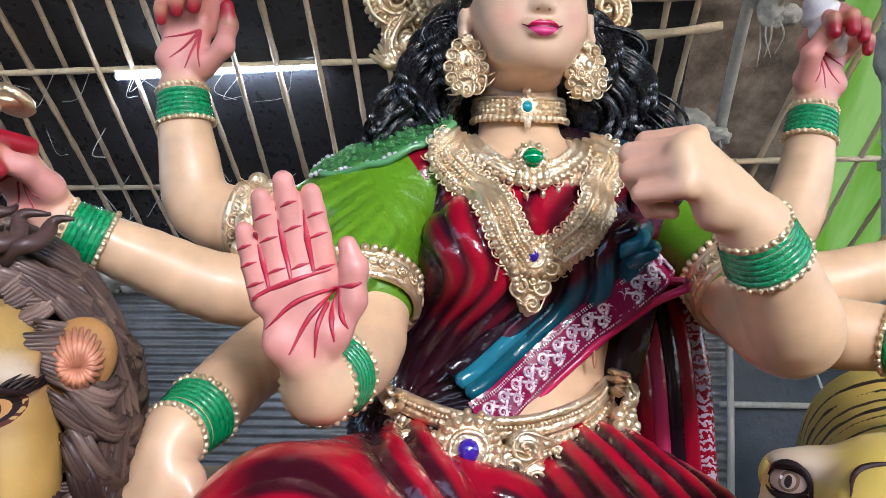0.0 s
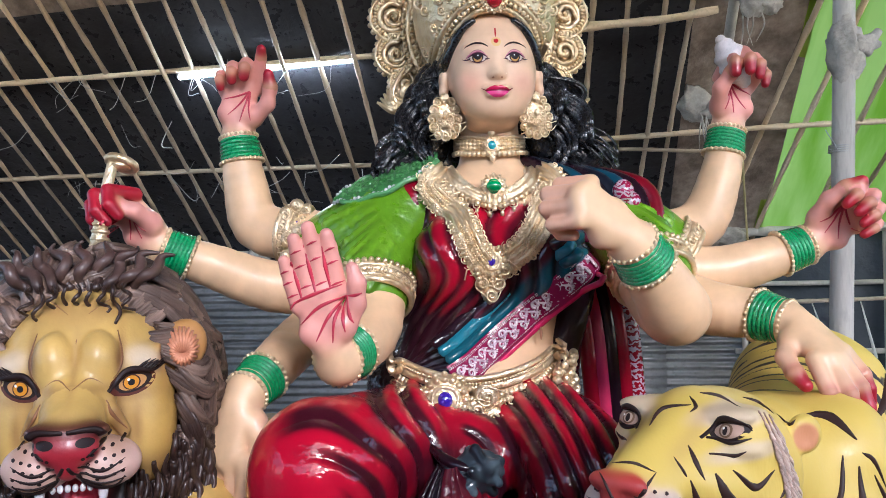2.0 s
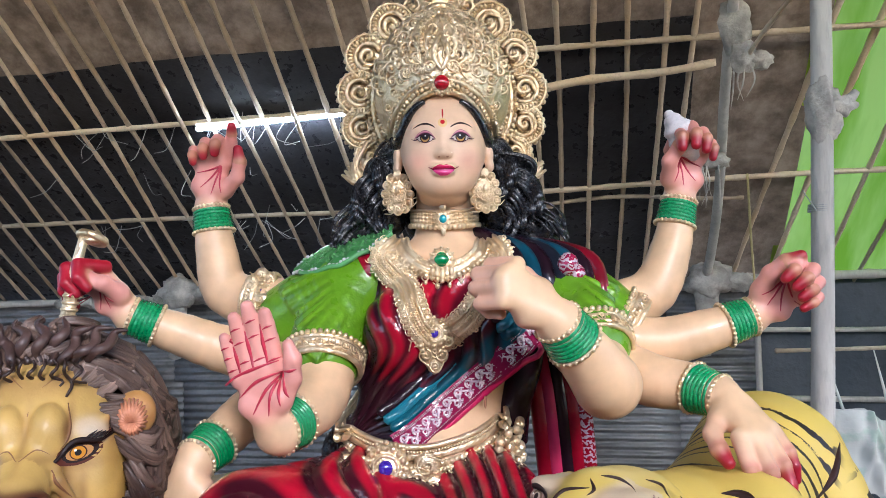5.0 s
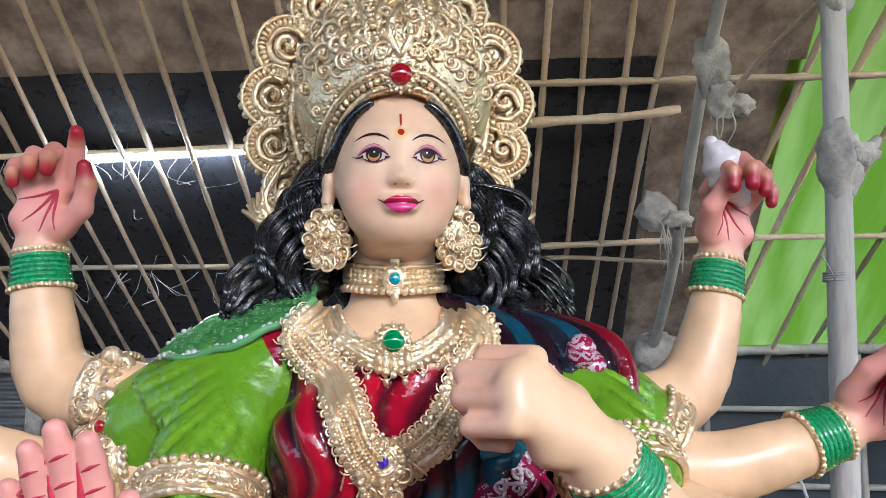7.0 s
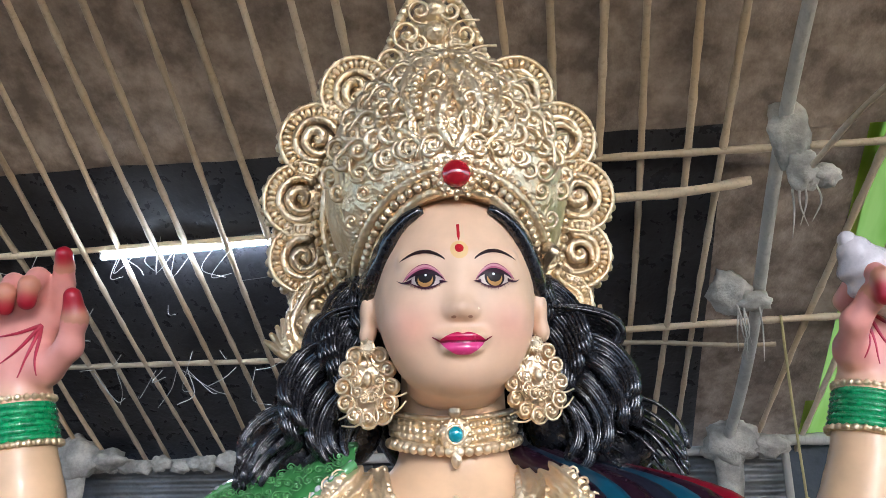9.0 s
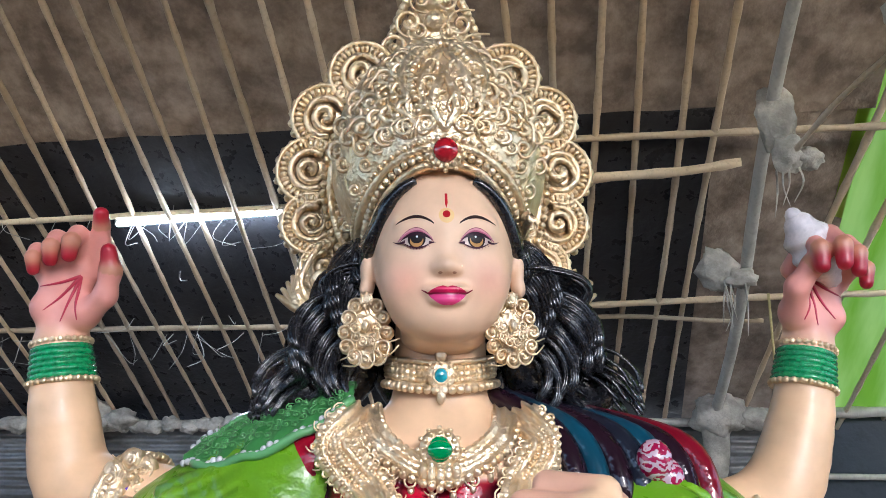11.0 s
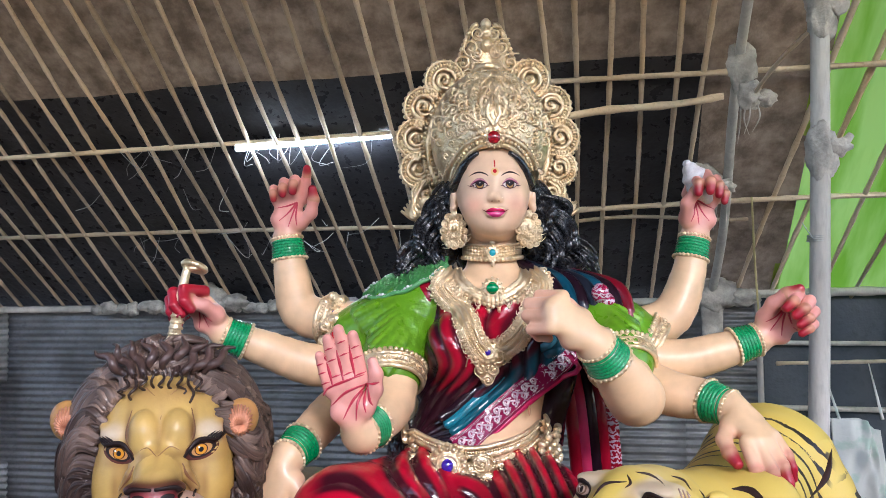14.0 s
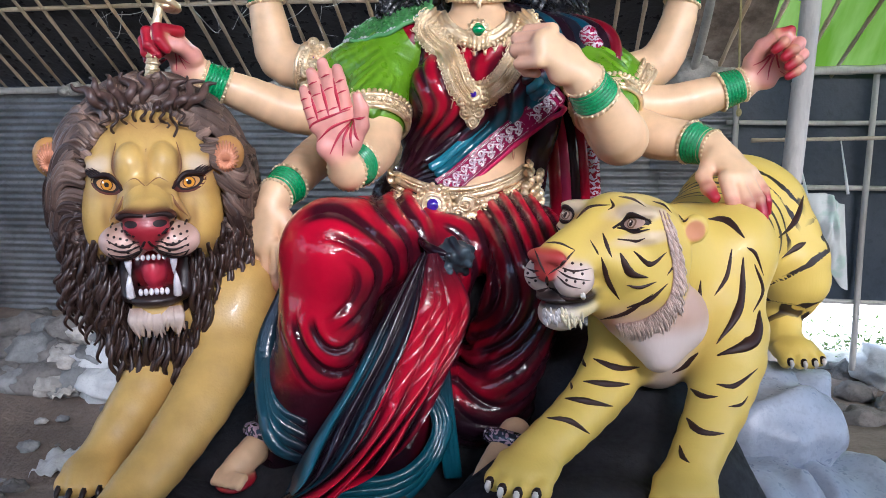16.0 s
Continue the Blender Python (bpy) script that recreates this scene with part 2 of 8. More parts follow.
class Sculpt:
    """Collects pieces of one solid thing and makes one mesh of them."""

    def __init__(self):
        self.v, self.f, self.m, self.c, self.s, self.n = [], [], [], [], [], 0
        self.mats = []

    def add(self, verts, faces, mat, color=(0.5, 0.5, 0.5), stripe=None):
        verts, faces = np.asarray(verts, np.float32), np.asarray(faces, np.int64)
        if mat not in self.mats:
            self.mats.append(mat)
        col = np.empty((len(verts), 3), np.float32)
        col[:] = color
        st = np.zeros((len(verts), 3), np.float32)
        if stripe is not None:
            st[:] = stripe
        self.v.append(verts), self.c.append(col), self.s.append(st)
        self.f.append(faces + self.n), self.m.append(np.full(len(faces), self.mats.index(mat)))
        self.n += len(verts)

    def sheet(self, p, mat, color=(0.5, 0.5, 0.5), closed=False):
        """Quads over a grid of points p[i, j]; closed wraps j."""
        a, b = p.shape[:2]
        idx = np.arange(a * b).reshape(a, b)
        if closed:
            idx = np.concatenate([idx, idx[:, :1]], 1)
        q = np.stack([idx[:-1, :-1], idx[:-1, 1:], idx[1:, 1:], idx[1:, :-1]], -1).reshape(-1, 4)
        c = np.asarray(color)
        self.add(p.reshape(-1, 3), q, mat, c.reshape(-1, 3) if c.ndim == 3 else color)

    def sweep(self, pts, rad, mat, color=(0.5, 0.5, 0.5), n=12, k=8, flat=1.0, out=None):
        """A round or flattened strand along control points; rad: one radius or control radii."""
        c = spline(pts, n)
        r = np.interp(np.linspace(0, 1, n), np.linspace(0, 1, len(np.atleast_1d(rad))), np.atleast_1d(rad))
        t = np.gradient(c, axis=0)
        t /= np.linalg.norm(t, axis=1)[:, None] + 1e-9
        ref = np.tile(np.asarray(out if out is not None else (0.13, -1, 0.21), float), (n, 1))
        side = np.cross(t, ref)
        side /= np.linalg.norm(side, axis=1)[:, None] + 1e-9
        up = np.cross(side, t)
        a = np.linspace(0, 2 * math.pi, k, endpoint=False)
        r = r.copy()
        p = c[:, None] + r[:, None, None] * (np.cos(a)[None, :, None] * side[:, None] + flat * np.sin(a)[None, :, None] * up[:, None])
        p = np.concatenate([np.repeat(c[:1, None] - 0.4 * r[0] * t[:1, None], k, 1), p, np.repeat(c[-1:, None] + 0.4 * r[-1] * t[-1:, None], k, 1)], 0)
        col = np.asarray(color, float)
        if col.ndim == 2:
            cc = np.stack([np.interp(np.linspace(0, 1, n + 2), np.linspace(0, 1, len(col)), col[:, i]) for i in range(3)], 1)
            color = np.repeat(cc[:, None], k, 1)
        self.sheet(p, mat, color, closed=True)

    def bead(self, c, r, mat, color=(0.5, 0.5, 0.5), nu=6, nv=8, axis=None):
        """An ellipsoid; r one radius or three, axis a turn matrix."""
        u = np.linspace(0, math.pi, nu + 1)
        w = np.linspace(0, 2 * math.pi, nv, endpoint=False)
        p = np.stack([np.sin(u)[:, None] * np.cos(w), np.sin(u)[:, None] * np.sin(w), np.cos(u)[:, None] + 0 * w], -1) * np.asarray(r)
        if axis is not None:
            p = p @ np.asarray(axis).T
        self.sheet(p + np.asarray(c), mat, color, closed=True)

    def ring(self, c, axis, R, r, mat, color=(0.5, 0.5, 0.5), n=28, k=6, squash=1.0):
        z = np.asarray(axis, float) / np.linalg.norm(axis)
        x = np.cross(z, (0.3, 0.9, 0.2))
        x /= np.linalg.norm(x)
        y = np.cross(z, x)
        a, b = np.linspace(0, 2 * math.pi, n), np.linspace(0, 2 * math.pi, k, endpoint=False)
        d = np.cos(a)[:, None] * x + squash * np.sin(a)[:, None] * y
        p = np.asarray(c) + d[:, None] * (R + r * np.cos(b))[None, :, None] + z * (r * np.sin(b))[None, :, None]
        self.sheet(p, mat, color, closed=True)

    def build(self, name):
        me = bpy.data.meshes.new(name)
        v, c, s = np.concatenate(self.v), np.concatenate(self.c), np.concatenate(self.s)
        f, m = np.concatenate(self.f), np.concatenate(self.m)
        me.vertices.add(len(v)), me.loops.add(f.size), me.polygons.add(len(f))
        me.vertices.foreach_set("co", v.ravel())
        me.loops.foreach_set("vertex_index", f.ravel().astype(np.int32))
        me.polygons.foreach_set("loop_start", (np.arange(len(f)) * 4).astype(np.int32))
        me.polygons.foreach_set("material_index", m.astype(np.int32))
        me.polygons.foreach_set("use_smooth", np.ones(len(f), bool))
        for mat in self.mats:
            me.materials.append(mat)
        for key, arr in (("paint", c), ("stripe", s)):
            at = me.color_attributes.new(key, "FLOAT_COLOR", "POINT")
            at.data.foreach_set("color", np.concatenate([arr, np.ones((len(arr), 1))], 1).astype(np.float32).ravel())
        me.update(calc_edges=True)
        me.validate()
        return new(name, me)


class Clay:
    """Soft-blended lumps, skinned with a net of quads."""

    def __init__(self):
        self.p = []

    def cone(self, a, b, ra, rb, color, k=0.02, cut=False):
        a, b = np.asarray(a, float), np.asarray(b, float)
        ab = b - a
        den = ab @ ab + 1e-12

        def dist(P):
            t = np.clip(((P - a) @ ab) / den, 0, 1)
            return np.linalg.norm(P - a - t[..., None] * ab, axis=-1) - (ra + (rb - ra) * t)
        R = max(ra, rb)
        self.p.append((dist, np.minimum(a, b) - R, np.maximum(a, b) + R, k, color, cut))
        return self

    def limb(self, pts, rad, color, k=0.02, n=None):
        n = n or len(pts) * 2
        c = spline(pts, n)
        r = np.interp(np.linspace(0, 1, n), np.linspace(0, 1, len(np.atleast_1d(rad))), np.atleast_1d(rad))
        for i in range(n - 1):
            self.cone(c[i], c[i + 1], r[i], r[i + 1], color, k if i == 0 else min(k, 0.008))
        return self

    def ball(self, c, r, color, k=0.02, turn=None, cut=False):
        c, r = np.asarray(c, float), np.asarray(r, float) * np.ones(3)
        T = np.array(Euler([radians(x) for x in turn]).to_matrix()) if turn else np.eye(3)

        def dist(P):
            q = (P - c) @ T
            k0 = np.linalg.norm(q / r, axis=-1)
            k1 = np.linalg.norm(q / r ** 2, axis=-1) + 1e-9
            return k0 * (k0 - 1) / k1
        R = r.max() if turn else r
        self.p.append((dist, c - R, c + R, k, color, cut))
        return self

    def field(self, P):
        """Distance at points P."""
        d = np.full(P.shape[:-1], 9.0)
        for f, lo, hi, k, _, cut in self.p:
            e = f(P)
            if cut:
                h = np.clip(0.5 - 0.5 * (d + e) / k, 0, 1)
                d = d * (1 - h) - e * h + k * h * (1 - h)
            else:
                h = np.clip(0.5 + 0.5 * (d - e) / k, 0, 1)
                d = d * (1 - h) + e * h - k * h * (1 - h)
        return d

    def project(self, P, way=(0, 1, 0), steps=30):
        """Moves points along a way until they meet the surface."""
        P, way = np.array(P, float), np.asarray(way, float)
        for _ in range(steps):
            P = P + way * np.clip(self.field(P), -0.05, 0.08)[..., None] * 0.9
        return P

    def colors(self, V, soft=220.0):
        w, c = np.zeros(len(V)), np.zeros((len(V), 3))
        for f, lo, hi, k, col, cut in self.p:
            if col is None:
                continue
            near = np.all((V > lo - 0.06) & (V < hi + 0.06), axis=1)
            if not near.any():
                continue
            e = np.exp(-soft * np.maximum(f(V[near]), -0.004))
            w[near] += e
            c[near] += e[:, None] * np.asarray(col)
        return c / (w[:, None] + 1e-12)

    def skin(self, h, pad=0.03, warp=None):
        lo = np.min([p[1] for p in self.p if not p[5]], axis=0) - pad
        hi = np.max([p[2] for p in self.p if not p[5]], axis=0) + pad
        n = np.ceil((hi - lo) / h).astype(int) + 1
        ax = [lo[i] + h * np.arange(n[i]) for i in range(3)]
        d = np.full(n, 0.5, np.float32)
        for f, a, b, k, _, cut in self.p:
            i0 = np.clip(np.floor((a - lo - k - 2.5 * h) / h).astype(int), 0, n)
            i1 = np.clip(np.ceil((b - lo + k + 2.5 * h) / h).astype(int) + 1, 0, n)
            sl = tuple(slice(x, y) for x, y in zip(i0, i1))
            G = np.stack(np.meshgrid(*[ax[i][sl[i]] for i in range(3)], indexing="ij"), -1)
            if G.size == 0:
                continue
            e, cur = f(G), d[sl]
            if cut:
                q = np.clip(0.5 - 0.5 * (cur + e) / k, 0, 1)
                d[sl] = cur * (1 - q) - e * q + k * q * (1 - q)
            else:
                q = np.clip(0.5 + 0.5 * (cur - e) / k, 0, 1)
                d[sl] = cur * (1 - q) + e * q - k * q * (1 - q)
        if warp:
            G = np.stack(np.meshgrid(*ax, indexing="ij"), -1)
            d = d + warp(G, d)
        ins = d < 0
        cnt = sum(ins[i:n[0] - 1 + i, j:n[1] - 1 + j, k:n[2] - 1 + k].astype(np.int8) for i in (0, 1) for j in (0, 1) for k in (0, 1))
        act = (cnt > 0) & (cnt < 8)
        I = np.argwhere(act)
        ids = np.full(act.shape, -1, np.int64)
        ids[act] = np.arange(len(I))
        acc, num = np.zeros((len(I), 3)), np.zeros(len(I))
        corner = [(i, j, k) for i in (0, 1) for j in (0, 1) for k in (0, 1)]
        val = {c: d[I[:, 0] + c[0], I[:, 1] + c[1], I[:, 2] + c[2]] for c in corner}
        for c in corner:
            for axis in range(3):
                if c[axis]:
                    continue
                e = list(c)
                e[axis] = 1
                a, b = val[c], val[tuple(e)]
                x = (a < 0) != (b < 0)
                t = np.where(x, a / np.where(x, a - b, 1), 0)
                pos = np.tile(np.array(c, float), (len(I), 1))
                pos[:, axis] += t
                acc[x] += pos[x]
                num[x] += 1
        V = lo + h * (I + acc / num[:, None])
        quads = []
        for axis in range(3):
            a = [slice(None)] * 3
            b = [slice(None)] * 3
            a[axis], b[axis] = slice(0, -1), slice(1, None)
            x = ins[tuple(a)] != ins[tuple(b)]
            E = np.argwhere(x)
            flip = ins[tuple(a)][x]
            u, w = [(1, 2), (2, 0), (0, 1)][axis]
            ok = (E[:, u] > 0) & (E[:, w] > 0) & (E[:, u] < n[u] - 1) & (E[:, w] < n[w] - 1)
            E, flip = E[ok], flip[ok]
            q = []
            for du, dw in ((-1, -1), (0, -1), (0, 0), (-1, 0)):
                c = E.copy()
                c[:, u] += du
                c[:, w] += dw
                q.append(ids[c[:, 0], c[:, 1], c[:, 2]])
            q = np.stack(q, 1)
            q[~flip] = q[~flip][:, ::-1]
            quads.append(q)
        return V, np.concatenate(quads)


def simple(name, bm, mat, parent=None, label="", smooth=True):
    """Links a bmesh as one mesh object."""
    me = bpy.data.meshes.new(name)
    bm.to_mesh(me)
    bm.free()
    me.materials.append(mat)
    if smooth:
        for p in me.polygons:
            p.use_smooth = True
    ob = new(name, me)
    if parent:
        ob.parent = parent
    if label:
        ob["label"] = label
    return ob


# ---- shed: ground, walls, roof ----
ROOF_A, ROOF_C = 6.455, -0.82
SHED_TURN = Matrix.Translation((-1.712, 3.336, 0)) @ Matrix.Rotation(radians(-11.3), 4, "Z") @ Matrix.Translation((1.712, -3.336, 0))


def in_shed(x, y, z):
    """A place given along the walls of the shed, which stands askew behind the statues."""
    return tuple(SHED_TURN @ Vector((x, y, z)))


def turned(ob):
    ob.matrix_world = SHED_TURN
    return ob


def roof_z(y):
    return ROOF_A + ROOF_C * y


def ground_z(x, y):
    """The dirt falls away towards the open corner, lowered to fit the camera's view."""
    a, b = min(max((x - 1.5) / 1.2, 0), 1), min(max((y - 1.6) / 1.8, 0), 1)
    return GROUND - 0.34 * a * a * (3 - 2 * a) * b * b * (3 - 2 * b)


def make_ground():
    near = np.linspace(-9, 9, 150)
    far = 9 * 1.28 ** np.arange(1, 20)
    ax = np.concatenate([-far[::-1], near, far])
    X, Y = np.meshgrid(ax, ax, indexing="ij")
    Z = np.full_like(X, GROUND)
    for i in range(len(ax)):
        for j in range(len(ax)):
            if abs(ax[i]) < 9 and abs(ax[j]) < 9:
                p = Vector((ax[i], ax[j], 0))
                Z[i, j] = ground_z(ax[i], ax[j]) + 0.05 * noise.noise(p * 0.9) + 0.025 * noise.noise(p * 3.1) + 0.012 * noise.noise(p * 8.0)
    s = Sculpt()
    s.sheet(np.stack([X, Y, Z], -1), DIRT)
    return tagged(s.build("ground"), "uneven trodden brown dirt ground", "ground", kind="structure")


make_ground()


def corrugated(name, x0, x1, z0, z1, y, parent, pitch=0.066, amp=0.012, tilt=0.0):
    nz = int((z1 - z0) / pitch * 8)
    z = np.linspace(z0, z1, nz)
    x = np.linspace(x0, x1, 9)
    Z, X = np.meshgrid(z, x, indexing="ij")
    Y = y + amp * np.sin(2 * math.pi * Z / pitch) + 0.006 * np.sin(3.1 * X + 9 * z0) + tilt * (X - x0)
    s = Sculpt()
    s.sheet(np.stack([X, Y, Z], -1), IRON)
    ob = s.build(name)
    md = ob.modifiers.new("thickness", "SOLIDIFY")
    md.thickness = 0.002
    ob.parent = parent
    return ob


wall_back = tagged(turned(new("wall_north")), "back wall of weathered horizontally corrugated iron sheets", "wall", kind="structure")
xs = [-7.0, -4.9, -2.7, -0.55, 1.55, 2.15]
for row, (za, zb) in enumerate(((0.22, 1.05), (0.98, 1.82), (1.75, 2.5))):
    for i in range(len(xs) - 1):
        corrugated("iron_sheet", xs[i] - 0.04, xs[i + 1] + 0.04, za, zb, 4.80 + 0.012 * ((i + row) % 2) + 0.02 * (2 - row) * 0.5, wall_back)


def side_wall(name, x, y0, y1, z1):
    bm = bmesh.new()
    bmesh.ops.create_cube(bm, size=1, matrix=Matrix.Translation((x, (y0 + y1) / 2, (z1 + 0.1) / 2)) @ Matrix.Diagonal((0.05, y1 - y0, z1 - 0.1, 1)))
    ob = simple(name, bm, BROWN_TARP, smooth=False)
    return tagged(turned(ob), "plain brown sheet side wall of the shed", "wall", kind="structure")


side_wall("wall_west", -7.05, -1.6, 4.9, 3.2)
side_wall("wall_east", 5.6, 1.5, 4.9, 3.2)


def pole(name, a, b, r0, r1, mat, parent=None, nodes=True, bend=0.01, seed=0, k=8, n=None):
    """A bamboo or wooden pole with knots along it and a slight bend."""
    rng = random.Random(seed)
    a, b = np.array(a, float), np.array(b, float)
    L = np.linalg.norm(b - a)
    n = n or max(8, int(L / 0.07))
    t = np.linspace(0, 1, n)
    t_dir = (b - a) / L
    side = np.cross(t_dir, (0.31, 0.2, 0.93))
    side /= np.linalg.norm(side)
    up = np.cross(side, t_dir)
    f1, f2, p1, p2 = rng.uniform(1, 2.4), rng.uniform(1, 2.4), rng.uniform(0, 6), rng.uniform(0, 6)
    c = a + (b - a) * t[:, None] + bend * (np.sin(f1 * 3.1 * t + p1)[:, None] * side + np.sin(f2 * 3.1 * t + p2)[:, None] * up)
    r = r0 + (r1 - r0) * t
    if nodes:
        gap = max(3, int(round(0.26 / (L / n))))
        off = rng.randrange(gap)
        r = r * np.where((np.arange(n) + off) % gap == 0, 1.22, 1.0)
    an = np.linspace(0, 2 * math.pi, k, endpoint=False)
    p = c[:, None] + r[:, None, None] * (np.cos(an)[None, :, None] * side + np.sin(an)[None, :, None] * up)
    p = np.concatenate([np.repeat(c[:1, None], k, 1), p, np.repeat(c[-1:, None], k, 1)], 0)
    s = Sculpt()
    s.sheet(p, mat, closed=True)
    ob = s.build(name)
    if parent:
        ob.parent = parent
    return ob


roof = tagged(turned(new("roof_frame")), "roof frame of tied bamboo rafters and cross poles", "roof frame", kind="structure")
rng = random.Random(5)
RAFTERS = [-2.23 - 0.208 * k for k in range(22)][::-1] + [-2.02, -1.81, -1.59, -1.40, -1.20, -0.98, -0.74, -0.51, -0.29, -0.08, 0.14, 0.37, 0.60, 0.83, 1.04, 1.25, 1.46, 1.64, 2.46, 2.73, 3.05, 3.36, 3.70, 4.05, 4.4, 4.75, 5.1]
for i, x in enumerate(RAFTERS):
    lean = 0.02 if x < 0.7 else (-0.045 if x < 2 else -0.18)
    y_top = 1.25 + rng.uniform(-0.1, 0.1)
    jog = rng.uniform(-0.015, 0.015)
    pole("bamboo_rafter", (x + lean * (y_top - 2.3) + jog, y_top, roof_z(y_top) - 0.03), (x + lean * 2.55 - jog, 4.85, roof_z(4.85) - 0.03), rng.uniform(0.016, 0.021) * (1.35 if 2 < x < 3 else 1), rng.uniform(0.012, 0.016), BAMBOO, roof, bend=0.02, seed=i)


def cross_pole(y, x0, x1, r, drop=0.06, dz0=0.0, dz1=0.0, mat=BAMBOO, seed=1, bend=0.02):
    return pole("bamboo_cross_pole", (x0, y, roof_z(y) - drop + dz0), (x1, y, roof_z(y) - drop + dz1), r, r * 0.85, mat, roof, bend=bend, seed=seed, n=70)


cross_pole(3.28, -6.9, 0.25, 0.02, seed=31, bend=0.03)
cross_pole(4.02, -6.9, 0.7, 0.019, seed=32, bend=0.03)
cross_pole(3.0, 0.35, 5.4, 0.019, seed=33)
cross_pole(3.89, 0.45, 5.4, 0.02, seed=34)
cross_pole(4.0, 0.45, 2.0, 0.016, seed=35)
pole("bamboo_cross_pole", (0.55, 3.08, 3.70), (1.72, 3.02, 3.79), 0.028, 0.022, BAMBOO, roof, seed=36, bend=0.012)
pole("eave_pole", (-6.9, 4.74, 2.46), (1.9, 4.72, 2.48), 0.03, 0.028, GREY_WOOD, roof, seed=37, n=60)
pole("eave_pole", (1.7, 4.70, 2.53), (5.5, 4.68, 2.58), 0.035, 0.03, GREY_WOOD, roof, seed=38, n=40)


def roof_sheet(name, x0, x1, y0, y1, mat, label, lift=0.0, sag=0.03, seed=0, closed_end=False):
    nx, ny = int((x1 - x0) / 0.07), int((y1 - y0) / 0.07)
    X, Y = np.meshgrid(np.linspace(x0, x1, nx), np.linspace(y0, y1, ny), indexing="ij")
    Z = roof_z(Y) + lift
    N = np.zeros_like(Z)
    for a in range(nx):
        for b in range(ny):
            q = Vector((X[a, b] * 1.3 + seed, Y[a, b] * 0.8, seed * 0.7))
            N[a, b] = noise.noise(q) + 0.5 * noise.noise(q * 3.1)
    s = Sculpt()
    s.sheet(np.stack([X, Y, Z + 0.012 + sag * 0.5 * (1 + N)], -1), mat)
    ob = s.build(name)
    return tagged(turned(ob), label, "roof sheet", kind="structure")


roof_sheet("ceiling_black", -7.0, 1.62, 2.97, 4.9, BLACK_TARP, "black plastic sheeting laid over the bamboo rafters", 0.0, 0.05, 3)
roof_sheet("ceiling_brown", -7.0, 2.36, 1.15, 3.03, BROWN_TARP, "stained brown felt sheet over the upper rafters", 0.03, 0.03, 5)
roof_sheet("ceiling_strip", 1.58, 2.34, 2.9, 4.9, BROWN_TARP, "stained brown felt strip along the roof", 0.05, 0.02, 9)
roof_sheet("ceiling_green", 2.28, 5.6, 1.15, 4.9, GREEN_TARP, "translucent green tarpaulin glowing with daylight", 0.04, 0.04, 12)


# unseen roof, added to close the front and cut the sky light from above
def added_roof():
    bm = bmesh.new()
    bmesh.ops.create_cube(bm, size=1, matrix=Matrix.Translation((-0.7, -1.2, 5.42)) @ Matrix.Diagonal((14.5, 7.2, 0.04, 1)))
    return tagged(simple("unseen_front_roof", bm, BROWN_TARP, smooth=False), "unseen brown sheet roof added over the open front to limit sky light", "roof sheet", kind="structure")


added_roof()


# unseen wall, added to keep low sky light off the statues' legs
def sky_block():
    bm = bmesh.new()
    bmesh.ops.create_cube(bm, size=1, matrix=Matrix.Translation((-0.7, -5.2, 2.05)) @ Matrix.Diagonal((16, 0.12, 3.9, 1)))
    return tagged(simple("sky_block_wall", bm, BROWN_TARP, smooth=False), "unseen plain wall added behind the open front to block low sky light", "wall", kind="structure")


sky_block()

# ---- dark window panel in the back wall, with its frame ----
panel = tagged(turned(new("window_1")), "dark blue sheet stretched behind a pole frame", "window", kind="structure")


def blue_sheet():
    X, Z = np.meshgrid(np.linspace(2.17, 5.55, 60), np.linspace(0.66, 2.54, 40), indexing="ij")
    Y = 4.80 + 0.02 * np.sin(2.3 * X + 1.1 * Z) * np.sin(3.7 * Z) + 0.01 * np.sin(9 * X + 2 * Z)
    s = Sculpt()
    s.sheet(np.stack([X, Y, Z], -1), BLUE_SHEET)
    ob = s.build("pane")
    ob.parent = panel


blue_sheet()
for a, b, r in (((2.1, 4.73, 2.15), (5.5, 4.73, 2.16), 0.02), ((2.1, 4.73, 1.63), (5.5, 4.73, 1.64), 0.022), ((3.2, 4.71, 0.1), (3.2, 4.71, 2.55), 0.026), ((2.16, 4.71, 0.3), (2.16, 4.71, 2.55), 0.026), ((2.1, 4.73, 0.68), (5.5, 4.73, 0.70), 0.02)):
    pole("frame_bar", a, b, r, r * 0.9, GREY_WOOD, panel, nodes=False, bend=0.008, seed=int(a[2] * 10))


# ---- posts, rags, lamp, strings, bag ----
def rag_lump(s, c, r, seed=0, mat=RAG, n=14):
    """A wound, knotted cloth lump."""
    u = np.linspace(0.02, math.pi - 0.02, n)
    w = np.linspace(0, 2 * math.pi, n * 2, endpoint=False)
    d = np.stack([np.sin(u)[:, None] * np.cos(w), np.sin(u)[:, None] * np.sin(w), np.cos(u)[:, None] + 0 * w], -1)
    k = np.zeros(d.shape[:2])
    for a in range(d.shape[0]):
        for b in range(d.shape[1]):
            q = Vector(d[a, b])
            k[a, b] = 1 + 0.35 * noise.noise(q * 1.8 + Vector((seed, 0, 0))) + 0.22 * abs(noise.noise(q * 5 + Vector((0, seed, 0)))) + 0.06 * math.sin(9 * q.z + 5 * q.x + seed)
    s.sheet(np.asarray(c) + d * k[..., None] * np.asarray(r), mat, closed=True)


